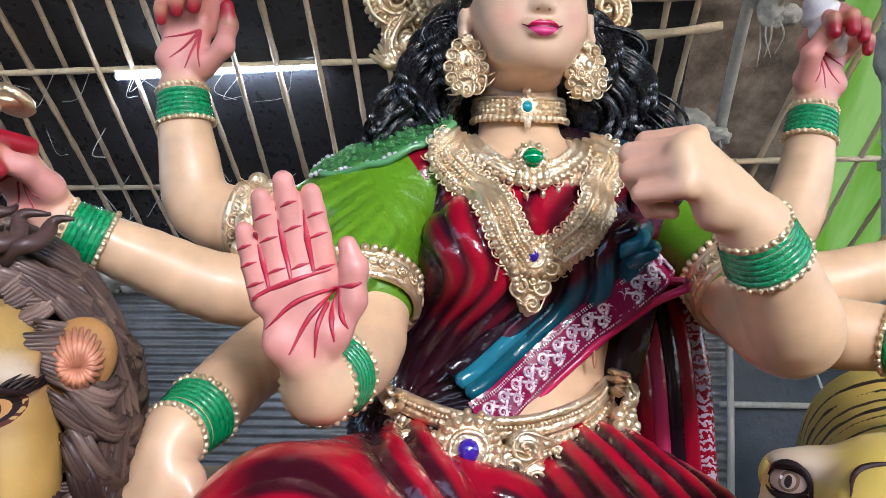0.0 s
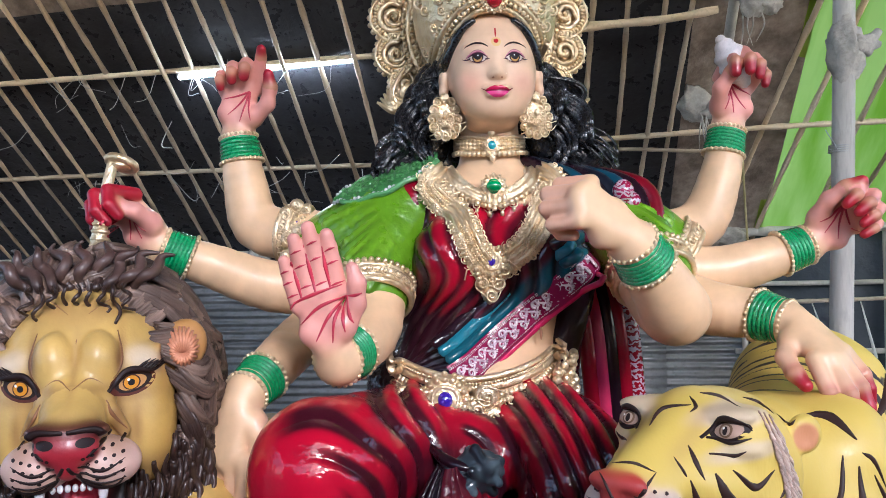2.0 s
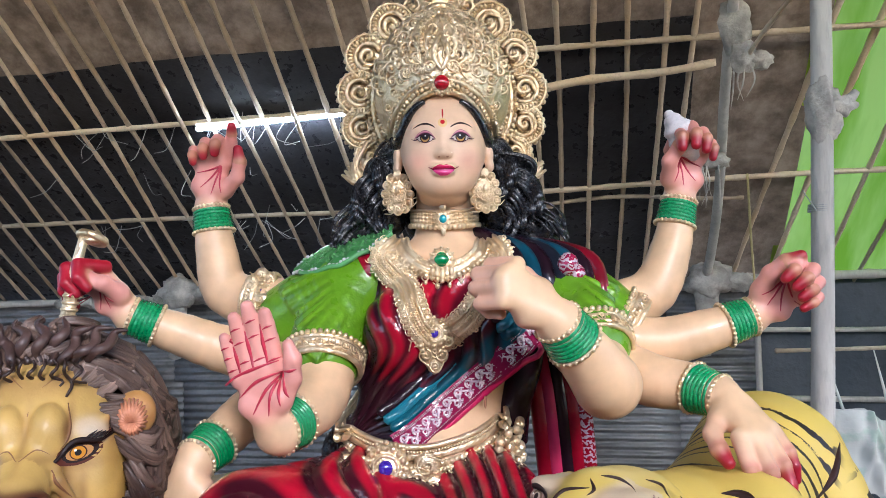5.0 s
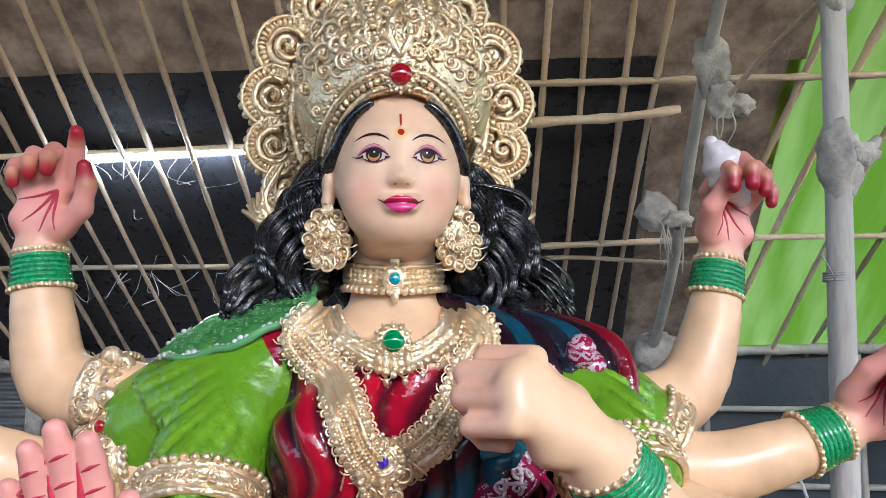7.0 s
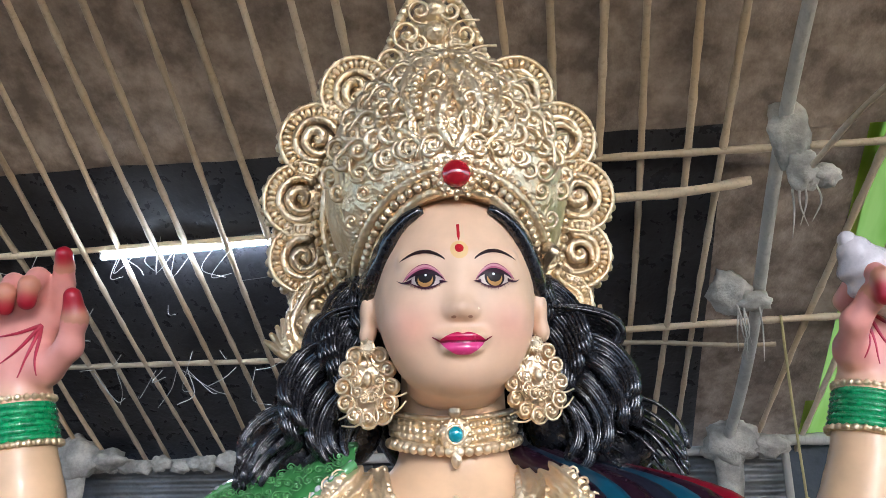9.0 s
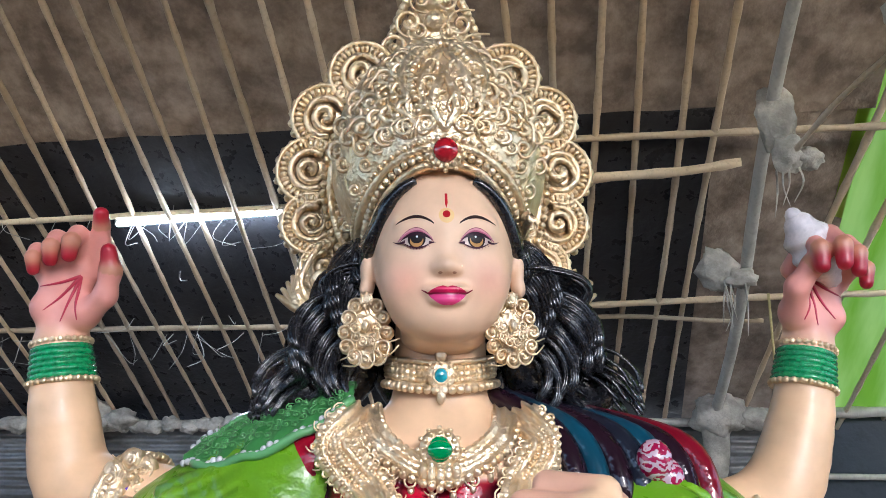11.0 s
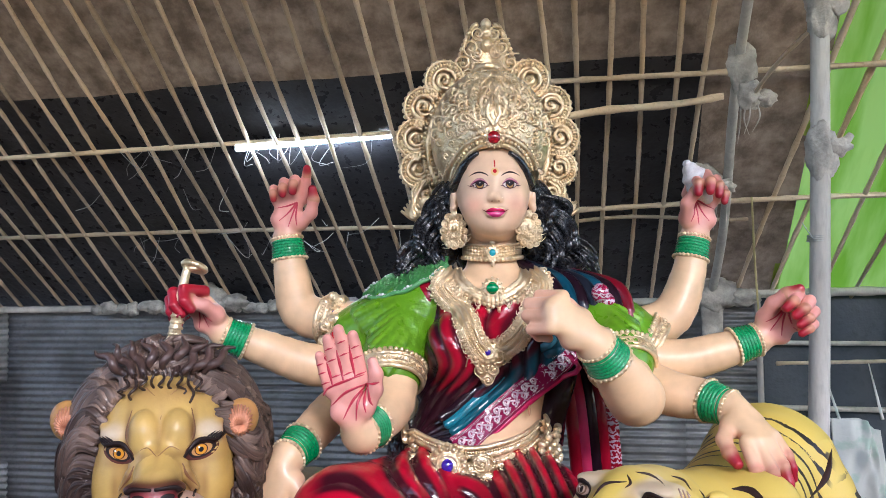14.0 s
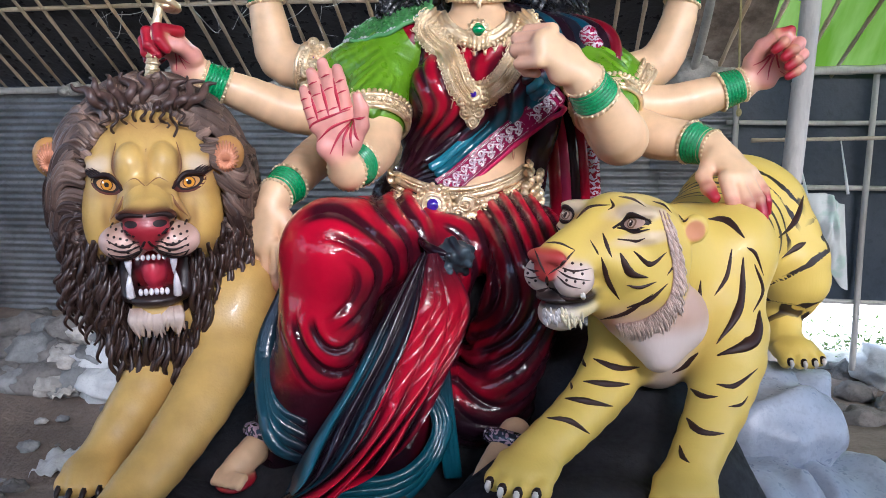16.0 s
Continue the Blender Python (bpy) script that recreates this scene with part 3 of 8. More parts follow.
def strips(parent, c, n, length, seed, mat=RAG, r=0.006):
    g = random.Random(seed)
    for _ in range(n):
        a = np.array(c) + np.array([g.uniform(-0.05, 0.05), g.uniform(-0.04, 0.02), g.uniform(-0.03, 0.03)])
        b = a + np.array([g.uniform(-0.05, 0.05), -0.01, -length * g.uniform(0.5, 1)])
        m = (a + b) / 2 + np.array([g.uniform(-0.03, 0.03), -0.02, 0])
        s = Sculpt()
        s.sweep([a, m, b], [r, r * 0.8, r * 0.3], mat, n=8, k=5, flat=0.4)
        s.build("rag_strip").parent = parent


post = tagged(new("support_post"), "leaning weathered grey wooden post bound with white rags", "post")
pole("shaft", (1.415, 1.0, GROUND - 0.05), (1.625, 1.0, 5.40), 0.05, 0.036, GREY_WOOD, post, nodes=False, bend=0.012, seed=4, k=14)


def bind(parent, lumps):
    """Each wound lump of rag is a part of its pole."""
    for c, r, seed in lumps:
        s = Sculpt()
        rag_lump(s, c, r, seed)
        s.build("binding").parent = parent


bind(post, (((1.545, 0.985, 3.2), (0.062, 0.06, 0.13), 1), ((1.60, 0.95, 3.22), (0.06, 0.035, 0.04), 2), ((1.565, 0.985, 3.86), (0.065, 0.06, 0.15), 3), ((1.625, 0.95, 3.87), (0.05, 0.035, 0.05), 4)))
s = Sculpt()
s.sweep([(1.57, 0.95, 3.21), (1.63, 0.94, 3.24), (1.66, 0.94, 3.27)], [0.03, 0.022, 0.016], RAG)
s.build("rag_end").parent = post
s = Sculpt()
for k in range(4):
    s.ring((1.524 + 0.001 * k, 1.0, 2.80 + 0.008 * k), (0.05, 0, 1), 0.046, 0.003, THREAD)
s.sweep([(1.49, 0.96, 2.8), (1.45, 0.93, 2.84), (1.42, 0.92, 2.88)], [0.003, 0.002], THREAD, k=5)
s.build("tie").parent = post

strut = tagged(new("roof_strut"), "slanting wooden strut tied to the roof with white rags", "strut")
pole("shaft", in_shed(1.80, 4.66, 2.50), in_shed(1.73, 1.75, 4.28), 0.034, 0.026, GREY_WOOD, strut, nodes=False, bend=0.02, seed=6, k=10)
RS = np.array((1.505, 1.80, 3.76))
bind(strut, ((RS + np.array((0.0, 0, 0.06)), (0.075, 0.06, 0.13), 5), (RS + np.array((0.03, -0.02, -0.10)), (0.065, 0.05, 0.08), 6), (RS + np.array((0.11, -0.02, -0.12)), (0.055, 0.045, 0.045), 7)))
strips(strut, RS + np.array((0.03, -0.02, -0.16)), 4, 0.2, 3)
RS = np.array(in_shed(1.62, 3.25, 3.30))
bind(strut, ((RS, (0.09, 0.07, 0.10), 8), (RS + np.array((0.10, -0.04, -0.05)), (0.08, 0.06, 0.05), 9)))
strips(strut, RS + np.array((0.05, -0.05, -0.06)), 6, 0.4, 8)
tagged(pole("diagonal_brace", (1.56, 1.78, 3.66), (1.60, 1.06, 3.86), 0.012, 0.01, BAMBOO, None, seed=8), "thin bamboo brace between strut and post", "brace")

eave_wrap = tagged(turned(new("eave_binding")), "rows of dirty white rags wound round the eave pole", "rag binding")
g = random.Random(4)
for k in range(26):
    s = Sculpt()
    x0 = -3.75 + 0.118 * k + g.uniform(-0.03, 0.03)
    rag_lump(s, (x0, 4.68, 2.475 + g.uniform(-0.02, 0.02)), (0.085 * g.uniform(0.7, 1.2), 0.05, 0.052 * g.uniform(0.8, 1.2)), k, n=12)
    ob = s.build("rag")
    ob.parent = eave_wrap
for x0 in (-2.62, 1.78):
    s = Sculpt()
    s.sweep([(x0, 4.65, 2.64), (x0 + 0.02, 4.61, 2.32), (x0 - 0.02, 4.63, 1.97)], [0.1, 0.085, 0.06], RAG, n=14, k=12, flat=0.5)
    rag_lump(s, (x0 + 0.05, 4.61, 2.54), (0.17, 0.09, 0.13), 40 + x0)
    rag_lump(s, (x0 + 0.25, 4.63, 2.52), (0.14, 0.08, 0.07), 44 + x0)
    ob = s.build("rag")
    ob.parent = eave_wrap

lamp = tagged(turned(new("tube_light")), "lit white fluorescent tube light on its batten", "tube light")
bm = bmesh.new()
bmesh.ops.create_cube(bm, size=1, matrix=Matrix.Translation((-1.10, 3.345, 3.722)) @ Euler((0, radians(-2.0), 0)).to_matrix().to_4x4() @ Matrix.Diagonal((1.17, 0.03, 0.035, 1)))
bmesh.ops.bevel(bm, geom=bm.edges[:], offset=0.006, segments=2, affect="EDGES")
simple("batten", bm, WHITE_PLASTIC, lamp, "white metal batten")
s = Sculpt()
s.sweep([(-1.695, 3.32, 3.668), (-0.50, 3.32, 3.71)], 0.0165, TUBE_GLOW, n=4, k=12)
s.build("tube").parent = lamp
for x0, z0 in ((-1.70, 3.683), (-0.495, 3.725)):
    bm = bmesh.new()
    bmesh.ops.create_cube(bm, size=1, matrix=Matrix.Translation((x0, 3.328, z0)) @ Matrix.Diagonal((0.02, 0.045, 0.055, 1)))
    bmesh.ops.bevel(bm, geom=bm.edges[:], offset=0.005, segments=2, affect="EDGES")
    simple("lamp_holder", bm, WHITE_PLASTIC, lamp, "white plastic lamp holder")
g = random.Random(12)
for k in range(7):
    s = Sculpt()
    x0 = -1.6 + 0.11 * k
    s.sweep([(x0, 3.33, 3.69), (x0 + g.uniform(-0.1, 0.1), 3.26, 3.59 - g.uniform(0, 0.08)), (x0 + g.uniform(-0.12, 0.12), 3.31, 3.63 + g.uniform(-0.12, 0.16))], 0.0022, THREAD, n=12, k=4)
    s.build("wire").parent = lamp

webs = Sculpt()
g = random.Random(21)
for k in range(46):
    y0 = g.choice((3.28, 4.02, 4.02, 3.6, 3.9))
    x0 = g.uniform(-3.0, 0.6)
    a = np.array((x0, y0 - 0.02, roof_z(y0) - 0.08))
    b = a + np.array((g.uniform(-0.25, 0.3), g.uniform(-0.12, 0.02), -g.uniform(0.03, 0.25)))
    mid = (a + b) / 2 + np.array((g.uniform(-0.08, 0.08), 0, -g.uniform(0, 0.1)))
    webs.sweep([a, mid, b], g.uniform(0.0012, 0.0028), THREAD, n=10, k=4)
tagged(turned(webs.build("cobwebs")), "loose threads and cobwebs hanging from the poles", "cobweb", kind="stuff")

s = Sculpt()
s.sweep([(2.005, 3.86, 3.24), (2.01, 3.85, 2.8), (2.03, 3.85, 2.28)], [0.008, 0.008, 0.007], surface("yellow_cord", (0.5, 0.42, 0.2), (0.4, 0.33, 0.15), 0.8, 20, 90, 0.2), n=14, k=6)
s.bead((2.035, 3.85, 2.255), (0.02, 0.02, 0.03), s.mats[0])
tagged(turned(s.build("hanging_cord")), "knotted yellow cord hanging from a roof pole", "cord")


def plastic_bag():
    u, w = np.linspace(0, 1, 34), np.linspace(0, 1, 30)
    U, W = np.meshgrid(u, w, indexing="ij")
    X = 2.49 + 0.38 * U + 0.05 * (1 - W) * np.sin(5 * U) + 0.03 * W
    Z = 1.66 - 0.58 * W - 0.05 * np.sin(7 * U + 1) * (0.3 + W) + 0.04 * np.cos(3 * U)
    B = np.sin(math.pi * np.clip(U, 0, 1)) * np.sin(math.pi * np.clip(0.15 + 0.85 * W, 0, 1))
    R = 0.02 * np.sin(21 * U + 6 * W) + 0.015 * np.sin(11 * W - 17 * U)
    front = np.stack([X, 3.0 - 0.09 * B + R * B, Z], -1)
    back = np.stack([X, 3.02 + 0.05 * B, Z], -1)
    s = Sculpt()
    m, n, l, b = shader("white_printed_bag_plastic", 0.45)
    v = coords(n, l)
    noi = node(n, "ShaderNodeTexNoise", Scale=7.0, Detail=4.0)
    l.new(v, noi.inputs["Vector"])
    l.new(mixed(n, l, ramped(n, l, noi.outputs[0], 0, 0.5, 0.56, 0.66), (0.62, 0.64, 0.62), (0.3, 0.5, 0.4)), b.inputs["Base Color"])
    bumped(n, l, b, noi.outputs[0], 0.5, 0.03)
    s.sheet(front, m), s.sheet(back, m)
    for a, c in (((2.55, 3.0, 1.66), (2.52, 3.2, 2.05)), ((2.84, 3.0, 1.68), (2.86, 3.2, 2.05))):
        s.sweep([a, c], [0.012, 0.004], m, n=6, k=6)
    tagged(s.build("plastic_bag"), "crumpled white plastic bag with faded green print hanging by its handles", "bag")
    pole_b = pole("bag_rail", (2.2, 3.2, 2.06), (5.58, 3.2, 2.06), 0.014, 0.012, BAMBOO, None, seed=77)
    tagged(pole_b, "thin bamboo rail holding a plastic bag", "rail")


plastic_bag()


# ---- heap and litter on the ground ----
def lump_thing(name, c, r, mat, label, cat, seed, group=""):
    s = Sculpt()
    rag_lump(s, c, r, seed, mat, n=16)
    return tagged(s.build(name), label, cat, group)


g = random.Random(9)
for k in range(24):
    x0, y0 = -3.72 + 0.175 * (k % 8) + g.uniform(-0.08, 0.08), 3.28 + 0.27 * (k // 8) - 0.05 * (k % 8) + g.uniform(-0.05, 0.1)
    r = g.uniform(0.10, 0.20)
    lump_thing("grey_sack", (x0, y0, GROUND + 0.06 + 0.11 * (k // 8)), (r * 1.2, r, r * 0.75), (GREY_BAG, RUBBLE, RUBBLE, GREY_BAG, RUBBLE, RAG, GREY_BAG, WHITE_PLASTIC)[k % 8], "crumpled grey sack in a heap by the wall", "sack", k * 3.1, "sacks by the wall")
for k in range(150):
    x0, y0 = g.uniform(-4.6, -1.6), g.uniform(1.2, 4.3)
    r = g.choice((0.012, 0.02, 0.03, g.uniform(0.03, 0.06)))
    lump_thing("stone", (x0, y0, GROUND + 0.3 * r), (r * 1.3, r, r * 0.7), g.choice((RUBBLE, RUBBLE, GREY_BAG, RAG)), "small loose stone on the dirt", "stone", k * 1.7, "stones on the dirt")
for k in range(46):
    x0, y0 = g.uniform(2.0, 4.6), g.uniform(1.2, 4.2)
    r = g.uniform(0.03, 0.16)
    lump_thing("stone", (x0, y0, ground_z(x0, y0) + 0.3 * r), (r * 1.3, r, r * 0.7), RUBBLE, "broken stone in the rubble", "stone", 90 + k * 1.7, "stones in the rubble")
for k, (x0, y0, w) in enumerate(((-2.55, 3.35, 0.17), (-2.75, 2.85, 0.09), (-2.30, 1.75, 0.16), (-2.05, 1.62, 0.12), (-3.3, 3.2, 0.10))):
    U, W = np.meshgrid(np.linspace(-1, 1, 14), np.linspace(-1, 1, 12), indexing="ij")
    a = k * 0.8
    X, Y = x0 + w * (U * math.cos(a) - 0.6 * W * math.sin(a)), y0 + w * (U * math.sin(a) + 0.6 * W * math.cos(a))
    Z = GROUND + 0.05 + 0.02 * np.sin(4 * U + k) * np.cos(5 * W) + 0.015 * np.sin(9 * U * W + k)
    s = Sculpt()
    s.sheet(np.stack([X, Y, Z], -1), RAG if k % 2 else WHITE_PLASTIC)
    ob = s.build("paper_scrap")
    ob.modifiers.new("thickness", "SOLIDIFY").thickness = 0.003
    tagged(ob, "torn pale paper scrap lying on the dirt", "paper", "paper scraps")
lump_thing("grey_sack", (3.75, 3.75, ground_z(3.75, 3.75) + 0.16), (0.32, 0.26, 0.18), WHITE_PLASTIC, "pale plastic sack lying on the rubble", "sack", 55)


# ---- outside, seen through the gap under the panel ----
# added slab; its paleness stands in for sunlight on the ground
bm = bmesh.new()
bmesh.ops.create_cube(bm, size=1, matrix=Matrix.Translation((5.0, 7.4, GROUND - 0.34)) @ Matrix.Diagonal((9.0, 4.6, 0.16, 1)))
PALE = surface("bright_outside_ground", (0.78, 0.76, 0.70), (0.7, 0.68, 0.63), 0.8, 2, 20, 0.2)
tagged(turned(simple("pavement", bm, PALE, smooth=False)), "pale slab added as bright ground outside the shed", "pavement", kind="structure")
leaf_mat = surface("bush_leaf", (0.10, 0.22, 0.03), (0.2, 0.34, 0.06), 0.6, 8, 40, 0.1)
s = Sculpt()
g = random.Random(3)
for k in range(260):
    c = np.array((g.gauss(3.55, 0.28), g.gauss(5.35, 0.08), GROUND - 0.24 + abs(g.gauss(0.02, 0.16))))
    d = np.array((g.uniform(-1, 1), g.uniform(-1, 1), g.uniform(-0.2, 1)))
    d *= 0.03 / np.linalg.norm(d)
    e = np.cross(d, (0.2, 0.5, 0.7)) * 0.5
    s.add([c - d, c - e, c + d, c + e], [[0, 1, 2, 3]], leaf_mat)
tagged(turned(s.build("low_bush")), "low green bush growing outside the shed", "bush")
# glowing sheet close behind the gap, added for the sunlit yard's brightness
glow = bpy.data.materials.new("yard_glow")
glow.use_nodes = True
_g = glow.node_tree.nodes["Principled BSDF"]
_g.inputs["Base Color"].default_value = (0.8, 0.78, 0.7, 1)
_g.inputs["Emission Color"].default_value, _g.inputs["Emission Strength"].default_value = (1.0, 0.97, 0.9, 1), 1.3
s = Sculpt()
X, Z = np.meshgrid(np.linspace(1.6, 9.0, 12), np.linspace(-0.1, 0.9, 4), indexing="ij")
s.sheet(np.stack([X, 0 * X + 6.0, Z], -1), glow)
tagged(turned(s.build("backdrop")), "glowing sheet standing in for the bright yard outside the shed", "backdrop", kind="structure")


# ---- goddess statue ----
FLESH, PINK, CRIMSON = (0.72, 0.475, 0.275), (0.69, 0.27, 0.24), (0.36, 0.004, 0.02)
CLOTH_RED, CLOTH_DARK, CLOTH_TEAL, CLOTH_GREEN = (0.27, 0.003, 0.016), (0.014, 0.005, 0.010), (0.008, 0.085, 0.12), (0.115, 0.27, 0.007)
GOLD_C = (0.8, 0.6, 0.3)
fig = Sculpt()


def unit(v):
    v = np.asarray(v, float)
    return v / np.linalg.norm(v)


def smooth(x, a, b):
    t = np.clip((x - a) / (b - a), 0, 1)
    return t * t * (3 - 2 * t)


FINGER_X, FINGER_Z = (0.033, 0.011, -0.011, -0.031), (0.094, 0.100, 0.096, 0.085)
FINGER_L = ((0.042, 0.027, 0.022), (0.047, 0.031, 0.023), (0.043, 0.029, 0.022), (0.034, 0.022, 0.019))
FINGER_R = (0.0112, 0.0115, 0.0108, 0.0095)
SPLAY = (0.07, 0.01, -0.05, -0.13)


def arm(upper, radii, o, Z, Y, X, curls, thumb, sc=1.55, tips=2, palm=1.0, bangle_r=None, lines=False, strong=1.0, reach=(1, 1, 1, 1), fan=1.0, thick=1.08):
    """An arm with its palm and fingers. Z: towards the fingers, Y: out of the palm, X: towards the thumb. tips: painted finger joints."""
    Z = unit(Z)
    Y = unit(np.asarray(Y, float) - Z * np.dot(Y, Z))
    Xr = np.cross(Y, Z)
    X = Xr if np.dot(Xr, X) > 0 else -Xr
    o = np.asarray(o, float)

    def w(x, y, z):
        return o + sc * (x * X + y * Y + z * Z)
    c = Clay()
    c.limb(upper, radii, FLESH, 0.03, n=len(upper) * 3)
    c.cone(upper[-1], w(0, 0, 0.012), radii[-1], 0.026 * sc, FLESH, 0.03)
    c.cone(w(0.012, 0, 0.03), w(0.014, 0, 0.085), 0.021 * sc, 0.0175 * sc, FLESH, 0.02)
    c.cone(w(-0.012, 0, 0.03), w(-0.018, 0, 0.078), 0.02 * sc, 0.0165 * sc, FLESH, 0.02)
    c.cone(w(0.0, 0, 0.04), w(0.0, 0, 0.092), 0.018 * sc, 0.016 * sc, FLESH, 0.015)
    c.ball(w(0.027, 0.01, 0.036), 0.019 * sc, FLESH, 0.02)
    c.ball(w(-0.024, 0.008, 0.036), 0.015 * sc, FLESH, 0.02)
    for i in range(4):
        p = np.array((FINGER_X[i], 0.0, FINGER_Z[i] - 0.008))
        a = 0.0
        cu = curls[i] if isinstance(curls[0], (tuple, list)) else curls
        for j in range(3):
            a += cu[j]
            d = np.array((math.sin(SPLAY[i] * fan) * math.cos(a), math.sin(a), math.cos(a) * math.cos(SPLAY[i] * fan)))
            L = FINGER_L[i][j] * reach[i] + (0.008 if j == 0 else 0)
            q = p + d * L
            r = FINGER_R[i] * thick
            col = CRIMSON if j >= 3 - tips else FLESH
            c.cone(w(*p), w(*q), r * sc * (1 - 0.06 * j), r * sc * (0.95 - 0.10 * j), col, 0.004 if j else 0.012)
            p = q
    for j in range(len(thumb) - 1):
        c.cone(w(*thumb[j]), w(*thumb[j + 1]), (0.0155, 0.0135, 0.0125)[j] * sc, (0.0135, 0.0125, 0.0095)[j] * sc, CRIMSON if (tips and j == len(thumb) - 2) else FLESH, 0.012)
    V, F = c.skin(0.0042)
    col = c.colors(V, 300)
    l = (V - o) @ np.stack([X, Y, Z], 1) / sc
    mask = smooth(l[:, 2], -0.012, 0.03) * smooth(l[:, 1], -0.012, 0.008) * palm
    soft = np.asarray(PINK)
    red = (col[:, 0] < 0.55)
    mask = np.where(red, 0, mask)[:, None]
    col = col * (1 - 0.85 * mask * strong) + soft * 0.85 * mask * strong
    fig.add(V, F, SKIN, col)
    if lines:
        def stroke(pts, wd):
            P = spline([w(x, 0.07, z) for x, z in pts], 26)
            P = c.project(P, -Y, 25)
            fig.sweep(P[::2] + Y * 0.0008, [wd * 0.4, wd, wd * 0.25], SKIN, (0.48, 0.02, 0.05), n=26, k=6, flat=0.35, out=Y)
        for x, z, wd in ((0.033, 0.098, 0.016), (0.034, 0.130, 0.013), (0.035, 0.150, 0.011), (0.0115, 0.104, 0.013), (0.0118, 0.141, 0.012), (0.012, 0.165, 0.011), (-0.012, 0.104, 0.013), (-0.013, 0.135, 0.012), (-0.014, 0.157, 0.011), (-0.034, 0.095, 0.012), (-0.036, 0.115, 0.011), (-0.037, 0.132, 0.01)):
            stroke([(x - wd * 0.75, z - 0.001), (x, z + 0.0015), (x + wd * 0.8, z + 0.002)], 0.0026)
        stroke([(-0.046, 0.082), (-0.02, 0.089), (0.012, 0.094), (0.044, 0.096)], 0.0042)
        stroke([(-0.022, 0.09), (-0.0225, 0.12), (-0.026, 0.165)], 0.005)
        stroke([(0.0, 0.092), (0.0, 0.13), (-0.001, 0.17)], 0.005)
        stroke([(0.0225, 0.095), (0.023, 0.13), (0.025, 0.16)], 0.005)
        for ex, ez, mx, mz in ((-0.036, 0.05, 0.0, 0.072), (-0.018, 0.022, 0.01, 0.055), (0.006, 0.014, 0.018, 0.05), (0.028, 0.026, 0.03, 0.05), (0.044, 0.036, 0.04, 0.05)):
            stroke([(0.044, 0.078), (mx, mz), (ex, ez)], 0.0042)
        stroke([(0.044, 0.078), (0.055, 0.077), (0.066, 0.078)], 0.004)
    elif palm > 0.5:
        for ex, ez in ((-0.032, 0.06), (-0.02, 0.03), (0.004, 0.018), (0.026, 0.022)):
            P = c.project(spline([w(0.02, 0.06, 0.078), w(ex * 0.4 + 0.01, 0.06, ez * 0.5 + 0.038), w(ex, 0.06, ez)], 16), -Y, 22)
            fig.sweep(P[::2] + Y * 0.0006, [0.004, 0.003, 0.001], SKIN, (0.45, 0.02, 0.05), n=18, k=5, flat=0.35, out=Y)
    # bangles: gold beads, green glass, gold beads
    ax = unit(np.asarray(upper[-1]) - np.asarray(upper[-2]))
    base = np.asarray(upper[-1]) + ax * 0.006
    seg = np.linalg.norm(np.asarray(upper[-1]) - np.asarray(upper[-2]))
    for k in range(6):
        fig.ring(base - ax * (0.012 + 0.0105 * k), ax, radii[-1] + (radii[-2] - radii[-1]) * (0.0105 * k) / seg + 0.004, 0.0068, GREEN_GLASS, n=36, k=7)
    for k, rr in ((-0.1, 0.007), (7.1, 0.007)):
        p = base - ax * (0.0105 * k)
        R = radii[-1] + (radii[-2] - radii[-1]) * max(0.0, 0.0105 * k) / seg + 0.001
        fig.ring(p, ax, R + 0.003, 0.005, GOLD, n=36, k=6)
        x = unit(np.cross(ax, (0.2, 0.9, 0.3)))
        y = np.cross(ax, x)
        for t in np.linspace(0, 2 * math.pi, 26, endpoint=False):
            fig.bead(p + (R + 0.006) * (math.cos(t) * x + math.sin(t) * y), 0.0062, GOLD, nu=4, nv=6)
    return c, w


OPEN = (0.04, 0.05, 0.06)
THUMB_UP, THUMB_IN = ((0.03, 0.012, 0.03), (0.054, 0.026, 0.058), (0.058, 0.03, 0.088), (0.054, 0.034, 0.112)), ((0.03, 0.012, 0.03), (0.04, 0.034, 0.06), (0.03, 0.046, 0.085), (0.016, 0.05, 0.1))
# raised, one finger up
arm([(-0.46, 0.16, 2.49), (-0.65, 0.22, 2.525), (-0.692, 0.225, 2.65), (-0.71, 0.235, 2.785)], [0.075, 0.072, 0.061, 0.046], (-0.711, 0.233, 2.802), (0.10, -0.12, 1), (0.05, -1, 0), (1, 0, 0), ((0.25, 0.2, 0.15), (0.5, 1.5, 1.1), (0.55, 1.55, 1.1), (0.6, 1.55, 1.1)), THUMB_UP, tips=1, reach=(0.75, 0.72, 0.72, 0.75))
# gripping the mace
arm([(-0.40, 0.1, 2.37), (-0.58, 0.085, 2.355), (-0.74, 0.035, 2.415), (-0.862, 0.0, 2.468)], [0.078, 0.07, 0.058, 0.044], (-0.878, -0.004, 2.478), (-0.62, -0.1, 0.8), (-0.5, -0.86, -0.15), (0.7, -0.2, 0.6), (1.05, 1.35, 0.8), THUMB_IN, tips=3)
